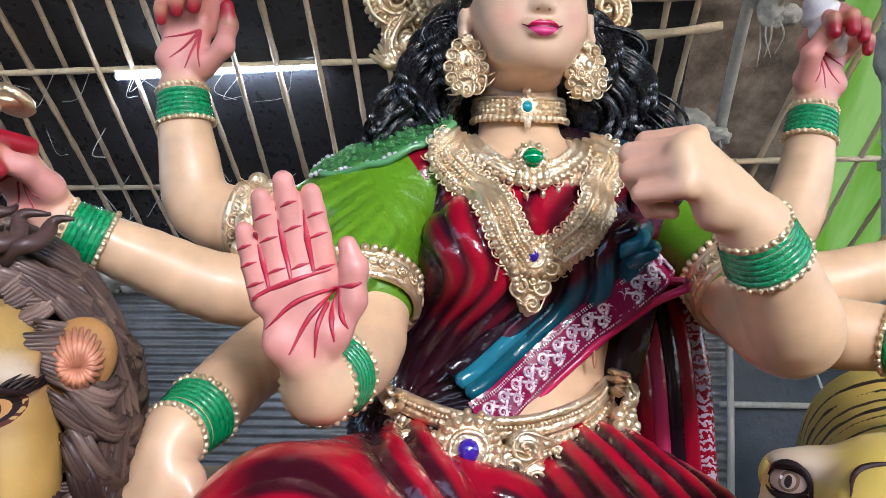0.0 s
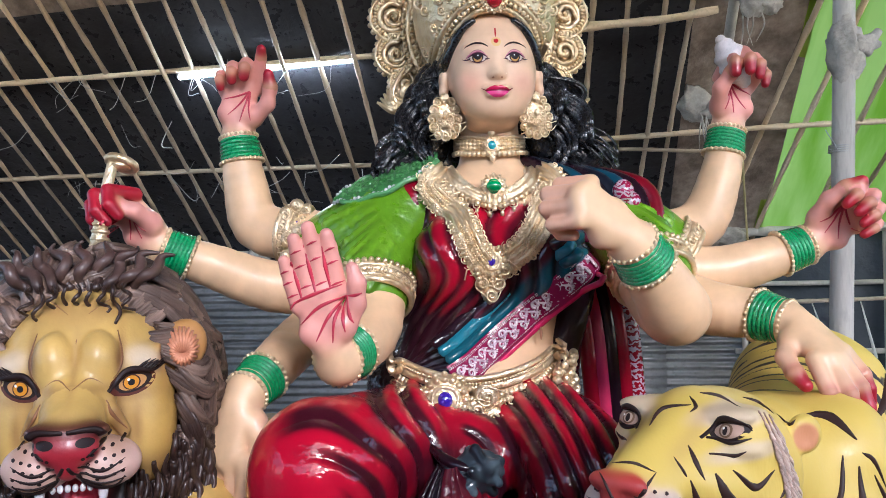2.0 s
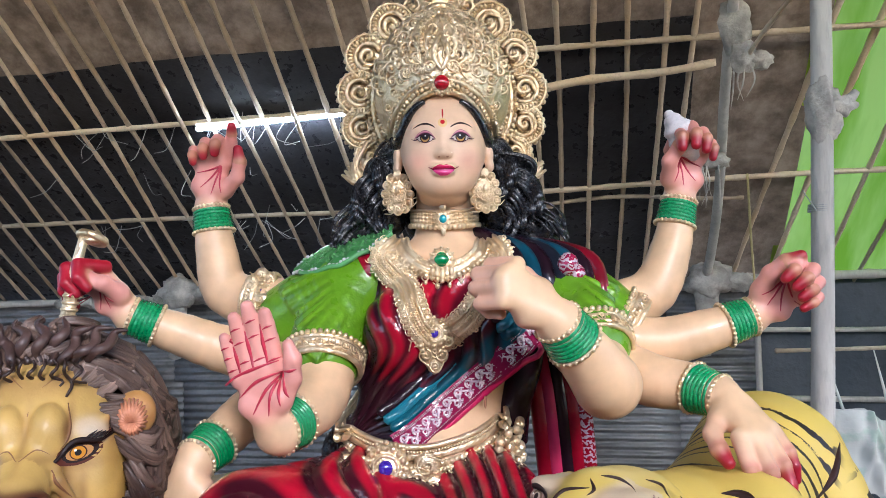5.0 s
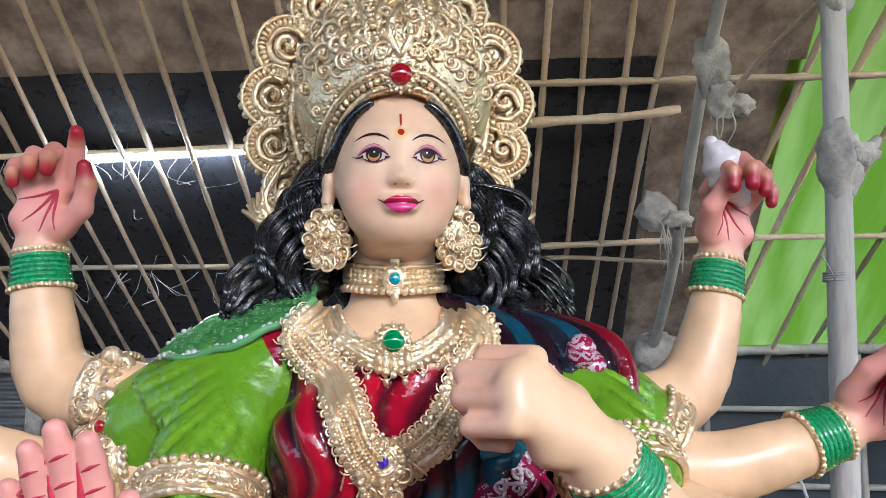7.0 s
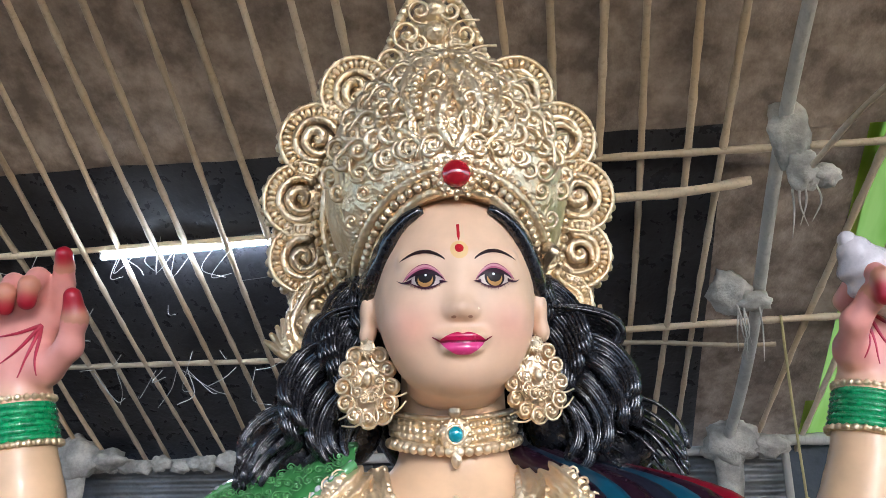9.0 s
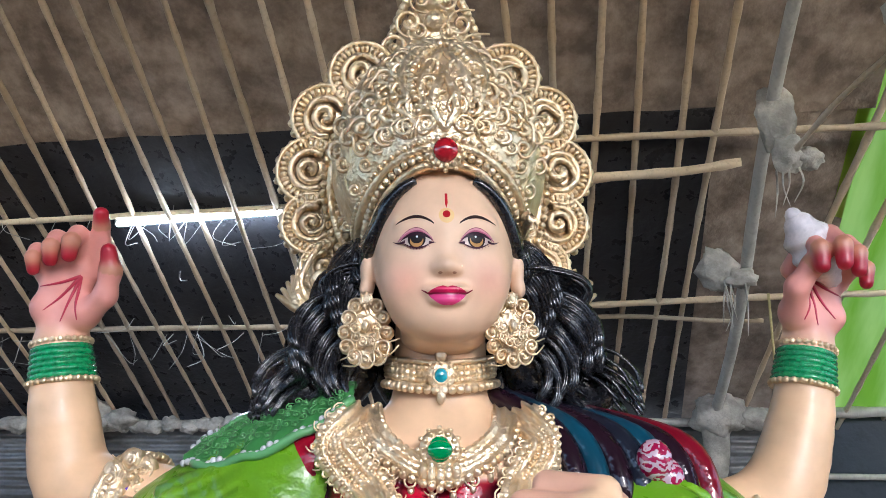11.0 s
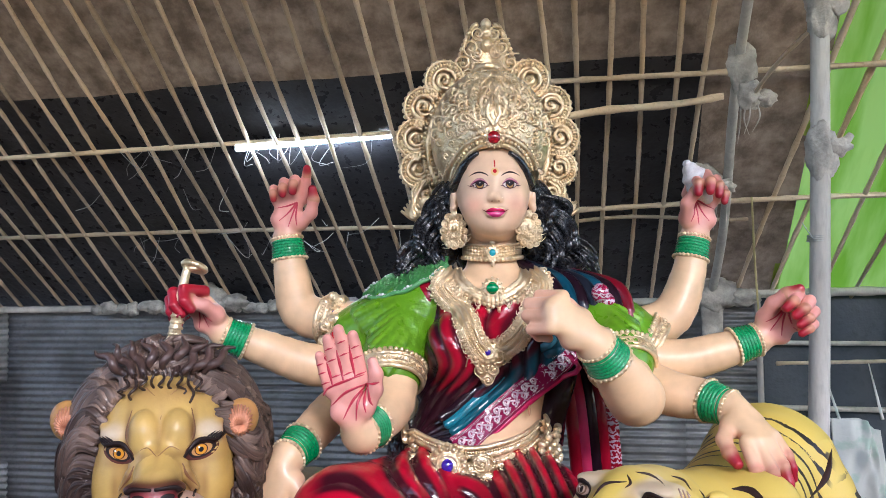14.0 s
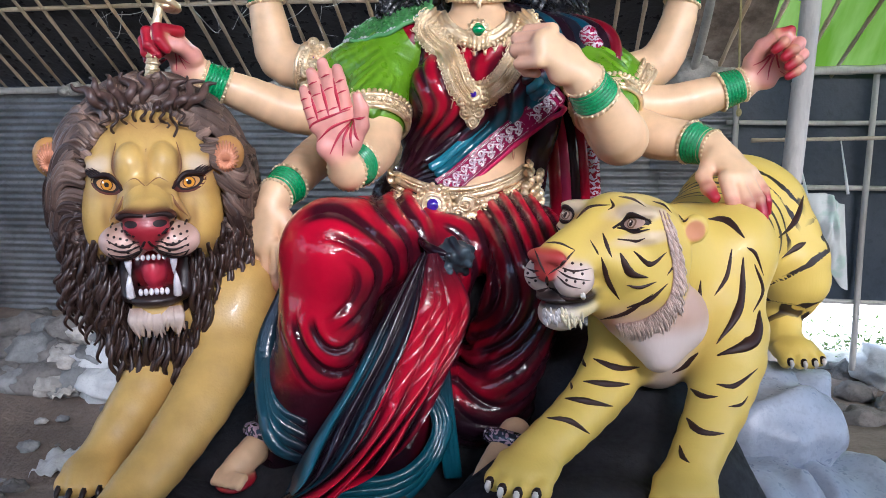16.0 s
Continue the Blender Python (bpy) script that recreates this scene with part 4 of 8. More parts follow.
# blessing palm
arm([(-0.31, 0.04, 2.46), (-0.322, -0.13, 2.275), (-0.352, -0.24, 2.225), (-0.388, -0.35, 2.205)], [0.082, 0.078, 0.066, 0.050], (-0.402, -0.385, 2.228), (-0.21, -0.1, 1), (0.06, -1, 0.02), (1, 0, 0), OPEN, ((0.03, 0.006, 0.03), (0.054, 0.012, 0.062), (0.062, 0.014, 0.092), (0.06, 0.012, 0.116)), sc=1.45, tips=0, lines=True, fan=0.35, thick=1.22, reach=(0.86, 0.88, 0.86, 0.86))
# lowered over the lion
arm([(-0.40, 0.06, 2.29), (-0.51, 0.0, 2.222), (-0.565, -0.16, 2.168), (-0.607, -0.25, 2.128)], [0.074, 0.066, 0.058, 0.045], (-0.62, -0.268, 2.115), (-0.22, -0.28, -1), (0.5, 0.85, -0.3), (0.8, -0.6, 0), ((0.2, 0.3, 0.3), (0.35, 0.4, 0.3), (0.5, 0.5, 0.3), (0.6, 0.5, 0.3)), ((0.03, 0.01, 0.03), (0.048, 0.01, 0.062), (0.052, 0.012, 0.09), (0.05, 0.012, 0.112)), tips=1, palm=0.35)
# raised with the conch
arm([(0.44, 0.06, 2.45), (0.605, 0.11, 2.50), (0.675, 0.13, 2.63), (0.708, 0.148, 2.765)], [0.074, 0.069, 0.057, 0.044], (0.712, 0.148, 2.782), (0.16, -0.08, 1), (0.1, -1, 0), (-1, 0, 0.2), (0.8, 1.25, 0.8), ((0.03, 0.012, 0.03), (0.042, 0.034, 0.062), (0.032, 0.046, 0.09), (0.02, 0.05, 0.108)), tips=1)
# stretched to the side
arm([(0.40, 0.0, 2.385), (0.58, -0.02, 2.365), (0.72, -0.035, 2.395), (0.835, -0.035, 2.43)], [0.076, 0.068, 0.058, 0.044], (0.851, -0.037, 2.438), (0.80, -0.12, 0.62), (-0.1, -1, -0.05), (-0.6, 0, 0.8), (1.15, 1.15, 0.75), ((0.03, 0.012, 0.03), (0.046, 0.03, 0.06), (0.048, 0.044, 0.09), (0.042, 0.052, 0.114)), tips=1)
# closed before the breast
arm([(0.36, 0.03, 2.5), (0.388, -0.16, 2.33), (0.398, -0.27, 2.285), (0.338, -0.335, 2.36), (0.268, -0.395, 2.442)], [0.09, 0.082, 0.082, 0.068, 0.05], (0.256, -0.404, 2.455), (-0.78, -0.18, 0.62), (-0.3, 0.85, -0.35), (0.6, -0.2, 0.8), (1.15, 1.6, 1.2), ((0.03, 0.012, 0.03), (0.044, 0.03, 0.06), (0.036, 0.044, 0.085), (0.024, 0.05, 0.098)), sc=1.62, tips=0, palm=0.45)
# lowered over the tiger
arm([(0.42, 0.0, 2.335), (0.53, -0.13, 2.28), (0.625, -0.19, 2.265), (0.672, -0.25, 2.25)], [0.076, 0.068, 0.058, 0.045], (0.685, -0.268, 2.247), (0.24, -0.78, -0.50), (-0.1, 0.55, -0.8), (-0.9, -0.2, 0.1), ((0.45, 0.45, 0.3), (0.35, 0.4, 0.3), (0.3, 0.4, 0.3), (0.3, 0.45, 0.3)), ((0.03, 0.01, 0.03), (0.056, 0.014, 0.058), (0.062, 0.018, 0.088), (0.06, 0.022, 0.112)), tips=2, palm=0.35)

# torso, waist and hips under the cloth
body = Clay()
body.ball((0.015, 0.085, 2.45), (0.235, 0.15, 0.2), CLOTH_RED, 0.05)
body.cone((-0.2, 0.06, 2.575), (0.26, 0.06, 2.56), 0.085, 0.085, CLOTH_RED, 0.06)
body.ball((-0.10, -0.055, 2.42), (0.115, 0.1, 0.115), CLOTH_RED, 0.04)
body.ball((0.125, -0.055, 2.42), (0.115, 0.1, 0.115), CLOTH_RED, 0.04)
body.ball((-0.03, 0.05, 2.27), (0.215, 0.145, 0.2), CLOTH_RED, 0.06)
body.ball((-0.07, 0.03, 2.08), (0.275, 0.2, 0.14), CLOTH_RED, 0.06)
body.cone((0.01, 0.11, 2.6), (0.01, 0.10, 2.82), 0.088, 0.08, FLESH, 0.05)
bare = Clay()
bare.p = list(body.p)


def on_body(pts, n=30, lift=0.0):
    """Lays (x, z) points onto the front of the torso."""
    P = spline([(x, -0.6, z) for x, z in pts], n)
    P = bare.project(P, (0, 1, 0), 40)
    P[:, 1] -= lift
    return P


V, F = body.skin(0.0048)
col = body.colors(V, 260)
below = (V[:, 0] - (-0.115)) * 0.63 + (2.13 - V[:, 2]) * 0.777
skin_m = smooth(below, -0.004, 0.004) * (V[:, 2] > 2.06) * (V[:, 2] < 2.42) * (V[:, 1] < 0.12) * smooth(V[:, 0], 0.28, 0.2)
# the skin colour stops towards the side of the waist
waist_side = smooth(V[:, 0], 0.155, 0.175) * smooth(V[:, 1], -0.03, 0.0)
mm = (skin_m * (1 - waist_side))[:, None]
# folds that gather at one side of the waist
x, z = V[:, 0], V[:, 2]
wr, wa = np.hypot(x + 0.27, z - 2.10), np.degrees(np.arctan2(z - 2.10, x + 0.27))
phase = (wa + 11 * np.sin(9 * (wr - 0.06)) + 2.4 * np.sin(26 * wr + 0.1 * wa)) / 8.4
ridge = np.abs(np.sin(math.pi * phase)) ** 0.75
on = smooth(below, 0.0, -0.02) * smooth(z, 2.60, 2.55) * (V[:, 1] < 0.14)
lift = on * (0.006 + 0.016 * smooth(wr, 0.05, 0.22)) * (ridge - 0.5) * (0.7 + 0.3 * np.cos(1.9 * math.pi * np.floor(phase)))
redder = np.array((0.44, 0.0035, 0.024)) * (0.75 + 0.25 * np.cos(2.3 * math.pi * np.floor(phase)))[:, None]
band_t = (smooth(below, -0.085, -0.06) * smooth(wr, 0.02, 0.12))[:, None]
hue = redder * (1 - band_t) + np.array((0.008, 0.085, 0.12)) * band_t
# black paint and shade coloured into the troughs, the waist gather and the side
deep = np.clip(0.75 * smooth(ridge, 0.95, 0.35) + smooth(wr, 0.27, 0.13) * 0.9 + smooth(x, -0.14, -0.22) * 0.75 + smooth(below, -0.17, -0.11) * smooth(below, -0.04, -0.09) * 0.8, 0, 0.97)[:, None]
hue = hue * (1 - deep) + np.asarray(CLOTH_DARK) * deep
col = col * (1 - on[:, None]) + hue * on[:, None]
f0 = body.field(V)
nrm = np.stack([body.field(V + 0.004 * np.eye(3)[i]) - f0 for i in range(3)], 1)
nrm /= np.linalg.norm(nrm, axis=1)[:, None] + 1e-9
V = V + nrm * lift[:, None]
col = col * (1 - mm) + np.asarray(FLESH) * mm
neck_m = (smooth(V[:, 2], 2.555, 2.565) * smooth(np.abs(V[:, 0] - 0.01), 0.14, 0.12))[:, None]
col = col * (1 - neck_m) + np.asarray(FLESH) * neck_m
bare_f = ((neck_m + mm)[:, 0] > 0.5)[F].mean(1) > 0.5
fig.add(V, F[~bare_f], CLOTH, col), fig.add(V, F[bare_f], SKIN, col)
fig.bead((0.107, -0.098, 2.225), (0.004, 0.004, 0.018), SKIN, (0.45, 0.2, 0.1))


def ribbon(P, width, mat, color, up=(0, -1, 0), ridges=0, height=0.006, n_across=9, lift=0.004, profile=None):
    """A flat band along points P, raised by its profile."""
    P = np.asarray(P)
    t = np.gradient(P, axis=0)
    t /= np.linalg.norm(t, axis=1)[:, None]
    u = np.asarray(up, float)
    side = np.cross(t, u)
    side /= np.linalg.norm(side, axis=1)[:, None]
    nrm = np.cross(side, t)
    w = np.linspace(-1, 1, n_across)
    wd = np.broadcast_to(np.asarray(width, float), (len(P),))
    h = profile(w) if profile else (1 - w ** 4) + (0.5 * np.cos(w * math.pi * ridges) if ridges else 0)
    Q = P[:, None] + wd[:, None, None] * w[None, :, None] * side[:, None] + (lift + height * h)[None, :, None] * nrm[:, None]
    fig.sheet(Q, mat, color)
    return P + side * wd[:, None], P - side * wd[:, None], nrm


def bead_row(P, r, step, mat=GOLD, off=(0, -0.005, 0), nu=5, nv=7):
    L = np.concatenate([[0], np.cumsum(np.linalg.norm(np.diff(P, axis=0), axis=1))])
    for s_ in np.arange(step / 2, L[-1], step):
        p = np.array([np.interp(s_, L, P[:, i]) for i in range(3)])
        fig.bead(p + np.asarray(off), r, mat, nu=nu, nv=nv)


# figured border across the breast, with its teal and crimson edges
edge = on_body([(0.30, 2.47), (0.21, 2.385), (0.06, 2.26), (-0.06, 2.165), (-0.125, 2.125)], 40, 0.004)
ribbon(edge, 0.036, CLOTH, (0.22, 0.006, 0.05), height=0.003, lift=0.014)
edge_f = spline(edge[::3], 400)
EL = np.concatenate([[0], np.cumsum(np.linalg.norm(np.diff(edge_f, axis=0), axis=1))])
tan = np.gradient(edge_f, axis=0)
tan /= np.linalg.norm(tan, axis=1)[:, None]
PINKISH = (0.74, 0.60, 0.63)


def on_border(s_, w_):
    """A point at length s_ and width w_ of the border."""
    i = int(np.clip(np.searchsorted(EL, s_), 0, 399))
    return edge_f[i] + unit(np.cross(tan[i], (0, 1, 0))) * w_ + np.array((0, -0.0185, 0))


k = 0
for s0 in np.arange(0.012, EL[-1] - 0.01, 0.019):
    sg = 1 if k % 2 else -1
    t = np.linspace(0, 1, 18)
    fig.sweep([on_border(s0 - 0.018 + 0.036 * u + 0.010 * (1 - u) * math.cos(9 * u), sg * 0.013 * math.sin(3.1 * u * 2) * (1 - 0.4 * u)) for u in t], [0.0016, 0.0036, 0.0016], BORDER, PINKISH, n=24, k=5)
    fig.sweep([on_border(s0 + 0.0105 * (1 - 0.75 * u) * math.cos(8.5 * u + sg), sg * 0.010 + 0.0105 * (1 - 0.75 * u) * math.sin(8.5 * u + sg) * sg) for u in t], [0.0034, 0.0032, 0.0018], BORDER, PINKISH, n=28, k=5)
    for j in range(3):
        fig.bead(on_border(s0 + 0.004 * j, -sg * (0.011 + 0.003 * j)), (0.0034, 0.0026, 0.0022), BORDER, PINKISH, nu=4, nv=6)
    k += 1
for w_ in (-0.029, -0.025, 0.027):
    for s0 in np.arange(0, EL[-1], 0.0052):
        fig.bead(on_border(s0, w_), 0.0019, BORDER, PINKISH, nu=3, nv=5)
e2 = edge + np.array((-0.03, 0.006, 0.034))
for k in range(3):
    fig.sweep(e2[::4] + np.array((-0.017 * k, 0.004 * k, 0.020 * k)), [0.010, 0.018, 0.014], CLOTH, (CLOTH_TEAL, (0.02, 0.16, 0.22), CLOTH_DARK)[k], n=34, k=12, flat=0.7)
e3 = edge + np.array((0.026, -0.006, -0.030))
fig.sweep(e3[::4], [0.007, 0.009, 0.007], CLOTH, (0.5, 0.01, 0.08), n=34, k=8)
bead_row(edge + np.array((0.012, -0.008, -0.018)), 0.004, 0.011, BORDER)


# the pleated end over the shoulder, hanging behind
for k in range(7):
    x0 = 0.19 + 0.036 * k
    c = (CLOTH_DARK, (0.006, 0.05, 0.08), CLOTH_DARK, (0.01, 0.012, 0.02), (0.006, 0.05, 0.08), CLOTH_DARK, (0.16, 0.003, 0.012))[k]
    fig.sweep([(0.10 + 0.02 * k, 0.09, 2.69 - 0.004 * k), (x0, 0.0, 2.63 - 0.004 * k), (x0 + 0.03, -0.045, 2.55 - 0.008 * k), (x0 + 0.02, -0.03, 2.46)], [0.018, 0.022, 0.020, 0.014], CLOTH, [CLOTH_DARK, c, c, (0.16, 0.004, 0.016)], n=24, k=10)
for k in range(4):
    fig.bead((0.345 + 0.022 * k, -0.045 + 0.012 * k, 2.585 - 0.03 * k), (0.03, 0.03, 0.034), BORDER, (0.3, 0.006, 0.05), nu=8, nv=10)
for k in range(5):
    x0 = 0.265 + 0.032 * k
    c = (CLOTH_RED, (0.5, 0.03, 0.1), CLOTH_DARK, CLOTH_RED, CLOTH_RED)[k]
    fig.sweep([(x0 - 0.03, 0.12, 2.40), (x0, 0.1, 2.22), (x0 + 0.02, 0.11, 2.0), (x0 + 0.035, 0.12, 1.8)], [0.022, 0.026, 0.024, 0.024], CLOTH if k < 4 else BORDER, c, n=14, k=10)
# dark back drape at the side of the waist
fig.sweep([(0.24, 0.06, 2.42), (0.215, 0.03, 2.3), (0.19, 0.02, 2.2), (0.18, 0.04, 2.1)], [0.06, 0.058, 0.05, 0.05], CLOTH, CLOTH_DARK, n=16, k=14)

# green sleeves with gathered folds
for pts, rr, sgn in (([(-0.19, 0.06, 2.575), (-0.31, 0.09, 2.515), (-0.435, 0.13, 2.44)], (0.085, 0.115, 0.12), -1), ([(0.29, 0.06, 2.545), (0.38, 0.05, 2.49), (0.455, 0.04, 2.42)], (0.082, 0.105, 0.115), 1)):
    sl = Clay()
    sl.limb(pts, rr, CLOTH_GREEN, 0.03, n=8)
    if sgn < 0:
        sl.limb([(-0.26, 0.03, 2.5), (-0.312, -0.02, 2.405), (-0.322, -0.07, 2.345)], (0.088, 0.102, 0.098), CLOTH_GREEN, 0.03, n=6)
    if sgn > 0:
        sl.limb([(0.33, 0.03, 2.51), (0.376, -0.05, 2.425), (0.392, -0.115, 2.372)], (0.088, 0.102, 0.099), CLOTH_GREEN, 0.03, n=6)
    base = Clay()
    base.p = list(sl.p)
    g = random.Random(3)
    for i in range(13):
        t = i / 12
        a = np.array(pts[0]) + np.array((0, -0.3, 0.05 - 0.06 * t))
        b = np.array(pts[2]) + np.array((-sgn * 0.13 * t - sgn * -0.02, -0.3, 0.10 - 0.19 * t))
        P = base.project(spline([a * 0.45 + b * 0.55 + np.array((0, 0, 0.01)), b], 7), (0, 1, 0), 35)
        sl.limb(P, [0.003, 0.011], (0.17, 0.35, 0.012) if i % 2 else (0.07, 0.18, 0.006), 0.012, n=6)
    V, F = sl.skin(0.0055)
    fig.add(V, F, SLEEVE, sl.colors(V, 200))


def frame_at(p, out, turn=0.0):
    z = unit(out)
    x = unit(np.cross((0, 0, 1), z)) if abs(z[2]) < 0.95 else np.array((1.0, 0, 0))
    y = np.cross(z, x)
    c_, s_ = math.cos(turn), math.sin(turn)
    return np.asarray(p, float), c_ * x + s_ * y, -s_ * x + c_ * y, z


def scroll(p, out, size, turn=0.0, wind=1, r=0.16, turns=1.5, tail=1.0, n=26, mat=GOLD, color=(0.5, 0.5, 0.5)):
    """A C-scroll that winds in to a bead."""
    o, x, y, z = frame_at(p, out, turn)
    t = np.linspace(0, 1, n)
    a = turns * 2 * math.pi * t
    rad = size * (1 - 0.82 * t)
    P = o + np.outer(rad * np.cos(a) * wind, x) + np.outer(rad * np.sin(a), y) + np.outer(0.12 * size * np.sin(math.pi * t), z)
    if tail:
        P = np.vstack([P[0] - tail * size * (y * 1.1) + wind * 0.3 * size * x, P])
    fig.sweep(P[::2], [size * r * 0.5, size * r, size * r * 0.8], mat, color, n=n, k=6, out=z)
    fig.bead(o + 0.1 * size * z, size * 0.24, mat, color, nu=5, nv=7)


# leaf-shaped shoulder flap
U, W = np.meshgrid(np.linspace(0, 1, 40), np.linspace(-1, 1, 15), indexing="ij")
wid = 0.058 * np.sin(math.pi * (0.08 + 0.88 * U)) ** 0.7
flap = np.stack([-0.14 - 0.285 * U, 0.035 + wid * W * 1.1 + 0.03 * U, 2.702 - 0.09 * U - 0.02 * U ** 2 + 0.62 * wid * W - 0.25 * wid * W ** 2 + 0.004 * np.sin(40 * U + 4 * W)], -1)
fig.sheet(flap, SLEEVE, (0.05, 0.20, 0.05))
for w_ in (-0.55, -0.15, 0.25, 0.6):
    i_ = int(7 + 7 * w_)
    for k in range(3, 37, 2):
        scroll(flap[k, i_] + np.array((0, -0.002, 0.003)), (0, -0.75, 0.65), 0.0085, 0.9 * k, 1 if k % 4 else -1, tail=0.3, n=12, mat=CLOTH, color=(0.10, 0.28, 0.09))
fig.sheet(flap - np.array((0, -0.006, 0.012)), SLEEVE, (0.06, 0.2, 0.06))
for w_ in (-1, 1):
    P = flap[:, 0 if w_ < 0 else -1]
    fig.sweep(P[::4], 0.008, CLOTH, (0.11, 0.30, 0.11), n=24, k=6)
    bead_row(P, 0.006, 0.012, CLOTH, (0, 0, 0.004))


# ---- draped legs ----
LEG_RED = (0.085, 0.002, 0.007)
legs = Clay()
legs.limb([(-0.17, 0.03, 1.965), (-0.29, -0.24, 1.975), (-0.42, -0.47, 1.995)], (0.145, 0.142, 0.14), LEG_RED, 0.05, n=8)
legs.limb([(-0.425, -0.47, 1.985), (-0.45, -0.49, 1.8), (-0.50, -0.46, 1.6), (-0.56, -0.44, 1.45)], (0.135, 0.128, 0.13, 0.12), LEG_RED, 0.05, n=9)
legs.limb([(0.04, 0.03, 1.98), (0.11, -0.18, 1.96), (0.17, -0.36, 1.92)], (0.15, 0.14, 0.13), LEG_RED, 0.05, n=8)
legs.limb([(0.15, -0.36, 1.92), (0.09, -0.36, 1.75), (0.0, -0.35, 1.5)], (0.125, 0.12, 0.12), LEG_RED, 0.05, n=8)
legs.limb([(-0.12, -0.2, 1.95), (-0.2, -0.34, 1.75), (-0.3, -0.45, 1.45)], (0.12, 0.13, 0.17), (0.05, 0.002, 0.006), 0.06, n=7)
legs.ball((-0.2, -0.2, 1.5), (0.42, 0.3, 0.16), CLOTH_DARK, 0.05)

# ---- gold ornaments ----
def rosette(p, out, size, stone=None, petals=12, stone_r=0.32, turn=0.0):
    o, x, y, z = frame_at(p, out, turn)
    fig.bead(o, (size * 0.96, size * 0.96, size * 0.2), GOLD, nu=8, nv=20, axis=np.stack([x, y, z], 1))
    fig.ring(o + z * size * 0.16, z, size * 0.5, size * 0.09, GOLD, n=26)
    for i in range(petals):
        a = 2 * math.pi * i / petals
        d = math.cos(a) * x + math.sin(a) * y
        fig.bead(o + d * size * 0.78 + z * size * 0.14, size * 0.15, GOLD, nu=5, nv=7)
        fig.bead(o + d * size * 1.0, size * 0.12, GOLD, nu=5, nv=6)
    if stone:
        fig.bead(o + z * size * 0.16, (size * stone_r, size * stone_r * 1.12, size * 0.24), stone, nu=8, nv=14, axis=np.stack([x, y, z], 1))


# broad collar in a V, with its point
vl = on_body([(-0.130, 2.655), (-0.165, 2.615), (-0.138, 2.575), (-0.100, 2.535), (-0.080, 2.485), (-0.060, 2.435), (-0.03, 2.395)], 46, 0.006)
vr = on_body([(0.140, 2.655), (0.168, 2.61), (0.138, 2.56), (0.105, 2.505), (0.072, 2.455), (0.026, 2.415), (-0.018, 2.395)], 46, 0.006)
for P in (vl, vr):
    P[:10, 1] = np.minimum(P[:10, 1], 0.09)
    a, b, nr = ribbon(P, 0.027, GOLD, GOLD_C, height=0.008, lift=0.014, n_across=25, profile=lambda w: 0.9 * (1 - w ** 6) + 0.45 * np.cos(w * 9.4))
    bead_row(a, 0.0088, 0.0125, off=(0, -0.012, 0)), bead_row(b, 0.0088, 0.0125, off=(0, -0.012, 0))
    for f_, r_, st in ((0.5, 0.0052, 0.0085), (0.36, 0.0036, 0.0066), (0.64, 0.0036, 0.0066), (0.92, 0.0036, 0.007), (0.08, 0.0036, 0.007)):
        bead_row(a * f_ + b * (1 - f_), r_, st, off=(0, -0.0245 if f_ == 0.5 else -0.021, 0), nu=4, nv=6)
    for Q, sg in ((a, 1), (b, -1)):
        for i in range(2, len(Q) - 1, 2):
            o_ = unit(Q[i] - (a[i] + b[i]) / 2)
            scroll(Q[i] + o_ * 0.007 + np.array((0, -0.009, 0)), (0, -1, 0.1), 0.0095, 0.4 * i, sg, tail=0.2, n=14, r=0.24)
    bead_row(a * 0.8 + b * 0.2, 0.0042, 0.008, off=(0, -0.021, 0), nu=4, nv=6), bead_row(a * 0.2 + b * 0.8, 0.0042, 0.008, off=(0, -0.021, 0), nu=4, nv=6)
tip = on_body([(-0.022, 2.42), (-0.025, 2.385), (-0.03, 2.33)], 9, 0.012)
rosette(tip[1] + np.array((0, -0.012, 0)), (0, -1, 0.1), 0.042, SAPPHIRE, 12, 0.26)
for k, (dx, dz, sz) in enumerate(((-0.038, -0.02, 0.022), (0.036, -0.02, 0.022), (-0.022, -0.055, 0.02), (0.02, -0.055, 0.02), (0, -0.045, 0.018), (0, -0.085, 0.017))):
    scroll(tip[1] + np.array((dx, -0.012, dz)), (0, -1, 0), sz, 0.6 * k, 1 if dx > 0 else -1)
    fig.bead(tip[1] + np.array((dx * 0.8, 0.0, dz)), (sz, 0.01, sz * 1.2), GOLD)
bead_row(on_body([(-0.062, 2.40), (-0.048, 2.35), (-0.026, 2.31), (-0.004, 2.35), (0.012, 2.40)], 20, 0.018), 0.008, 0.013)
# short necklace with its green stone
nk = on_body([(-0.118, 2.672), (-0.10, 2.626), (-0.055, 2.588), (0.0, 2.572), (0.055, 2.588), (0.105, 2.626), (0.12, 2.672)], 50, 0.008)
nk[:, 1] = np.minimum(nk[:, 1], 0.08)
EY = nk[25, 1]
a, b, nr = ribbon(nk, 0.017, GOLD, GOLD_C, up=(0, -1, 0.35), height=0.006, lift=0.004, profile=lambda w: 1 + 0.5 * np.cos(w * 6.3))
bead_row(a, 0.009, 0.015), bead_row(b, 0.008, 0.014)
for i in range(3, 48, 4):
    q = b[i] if b[i][2] < a[i][2] else a[i]
    scroll(q + np.array((0, -0.006, -0.008)), (0, -1, 0.3), 0.013, i * 0.7, 1 if i % 8 else -1, tail=0)
    fig.bead(q + np.array((0, -0.004, -0.022)), (0.006, 0.006, 0.009), GOLD)
rosette((0.0, EY - 0.004, 2.606), (0, -1, 0.1), 0.034, EMERALD, 12, 0.55)
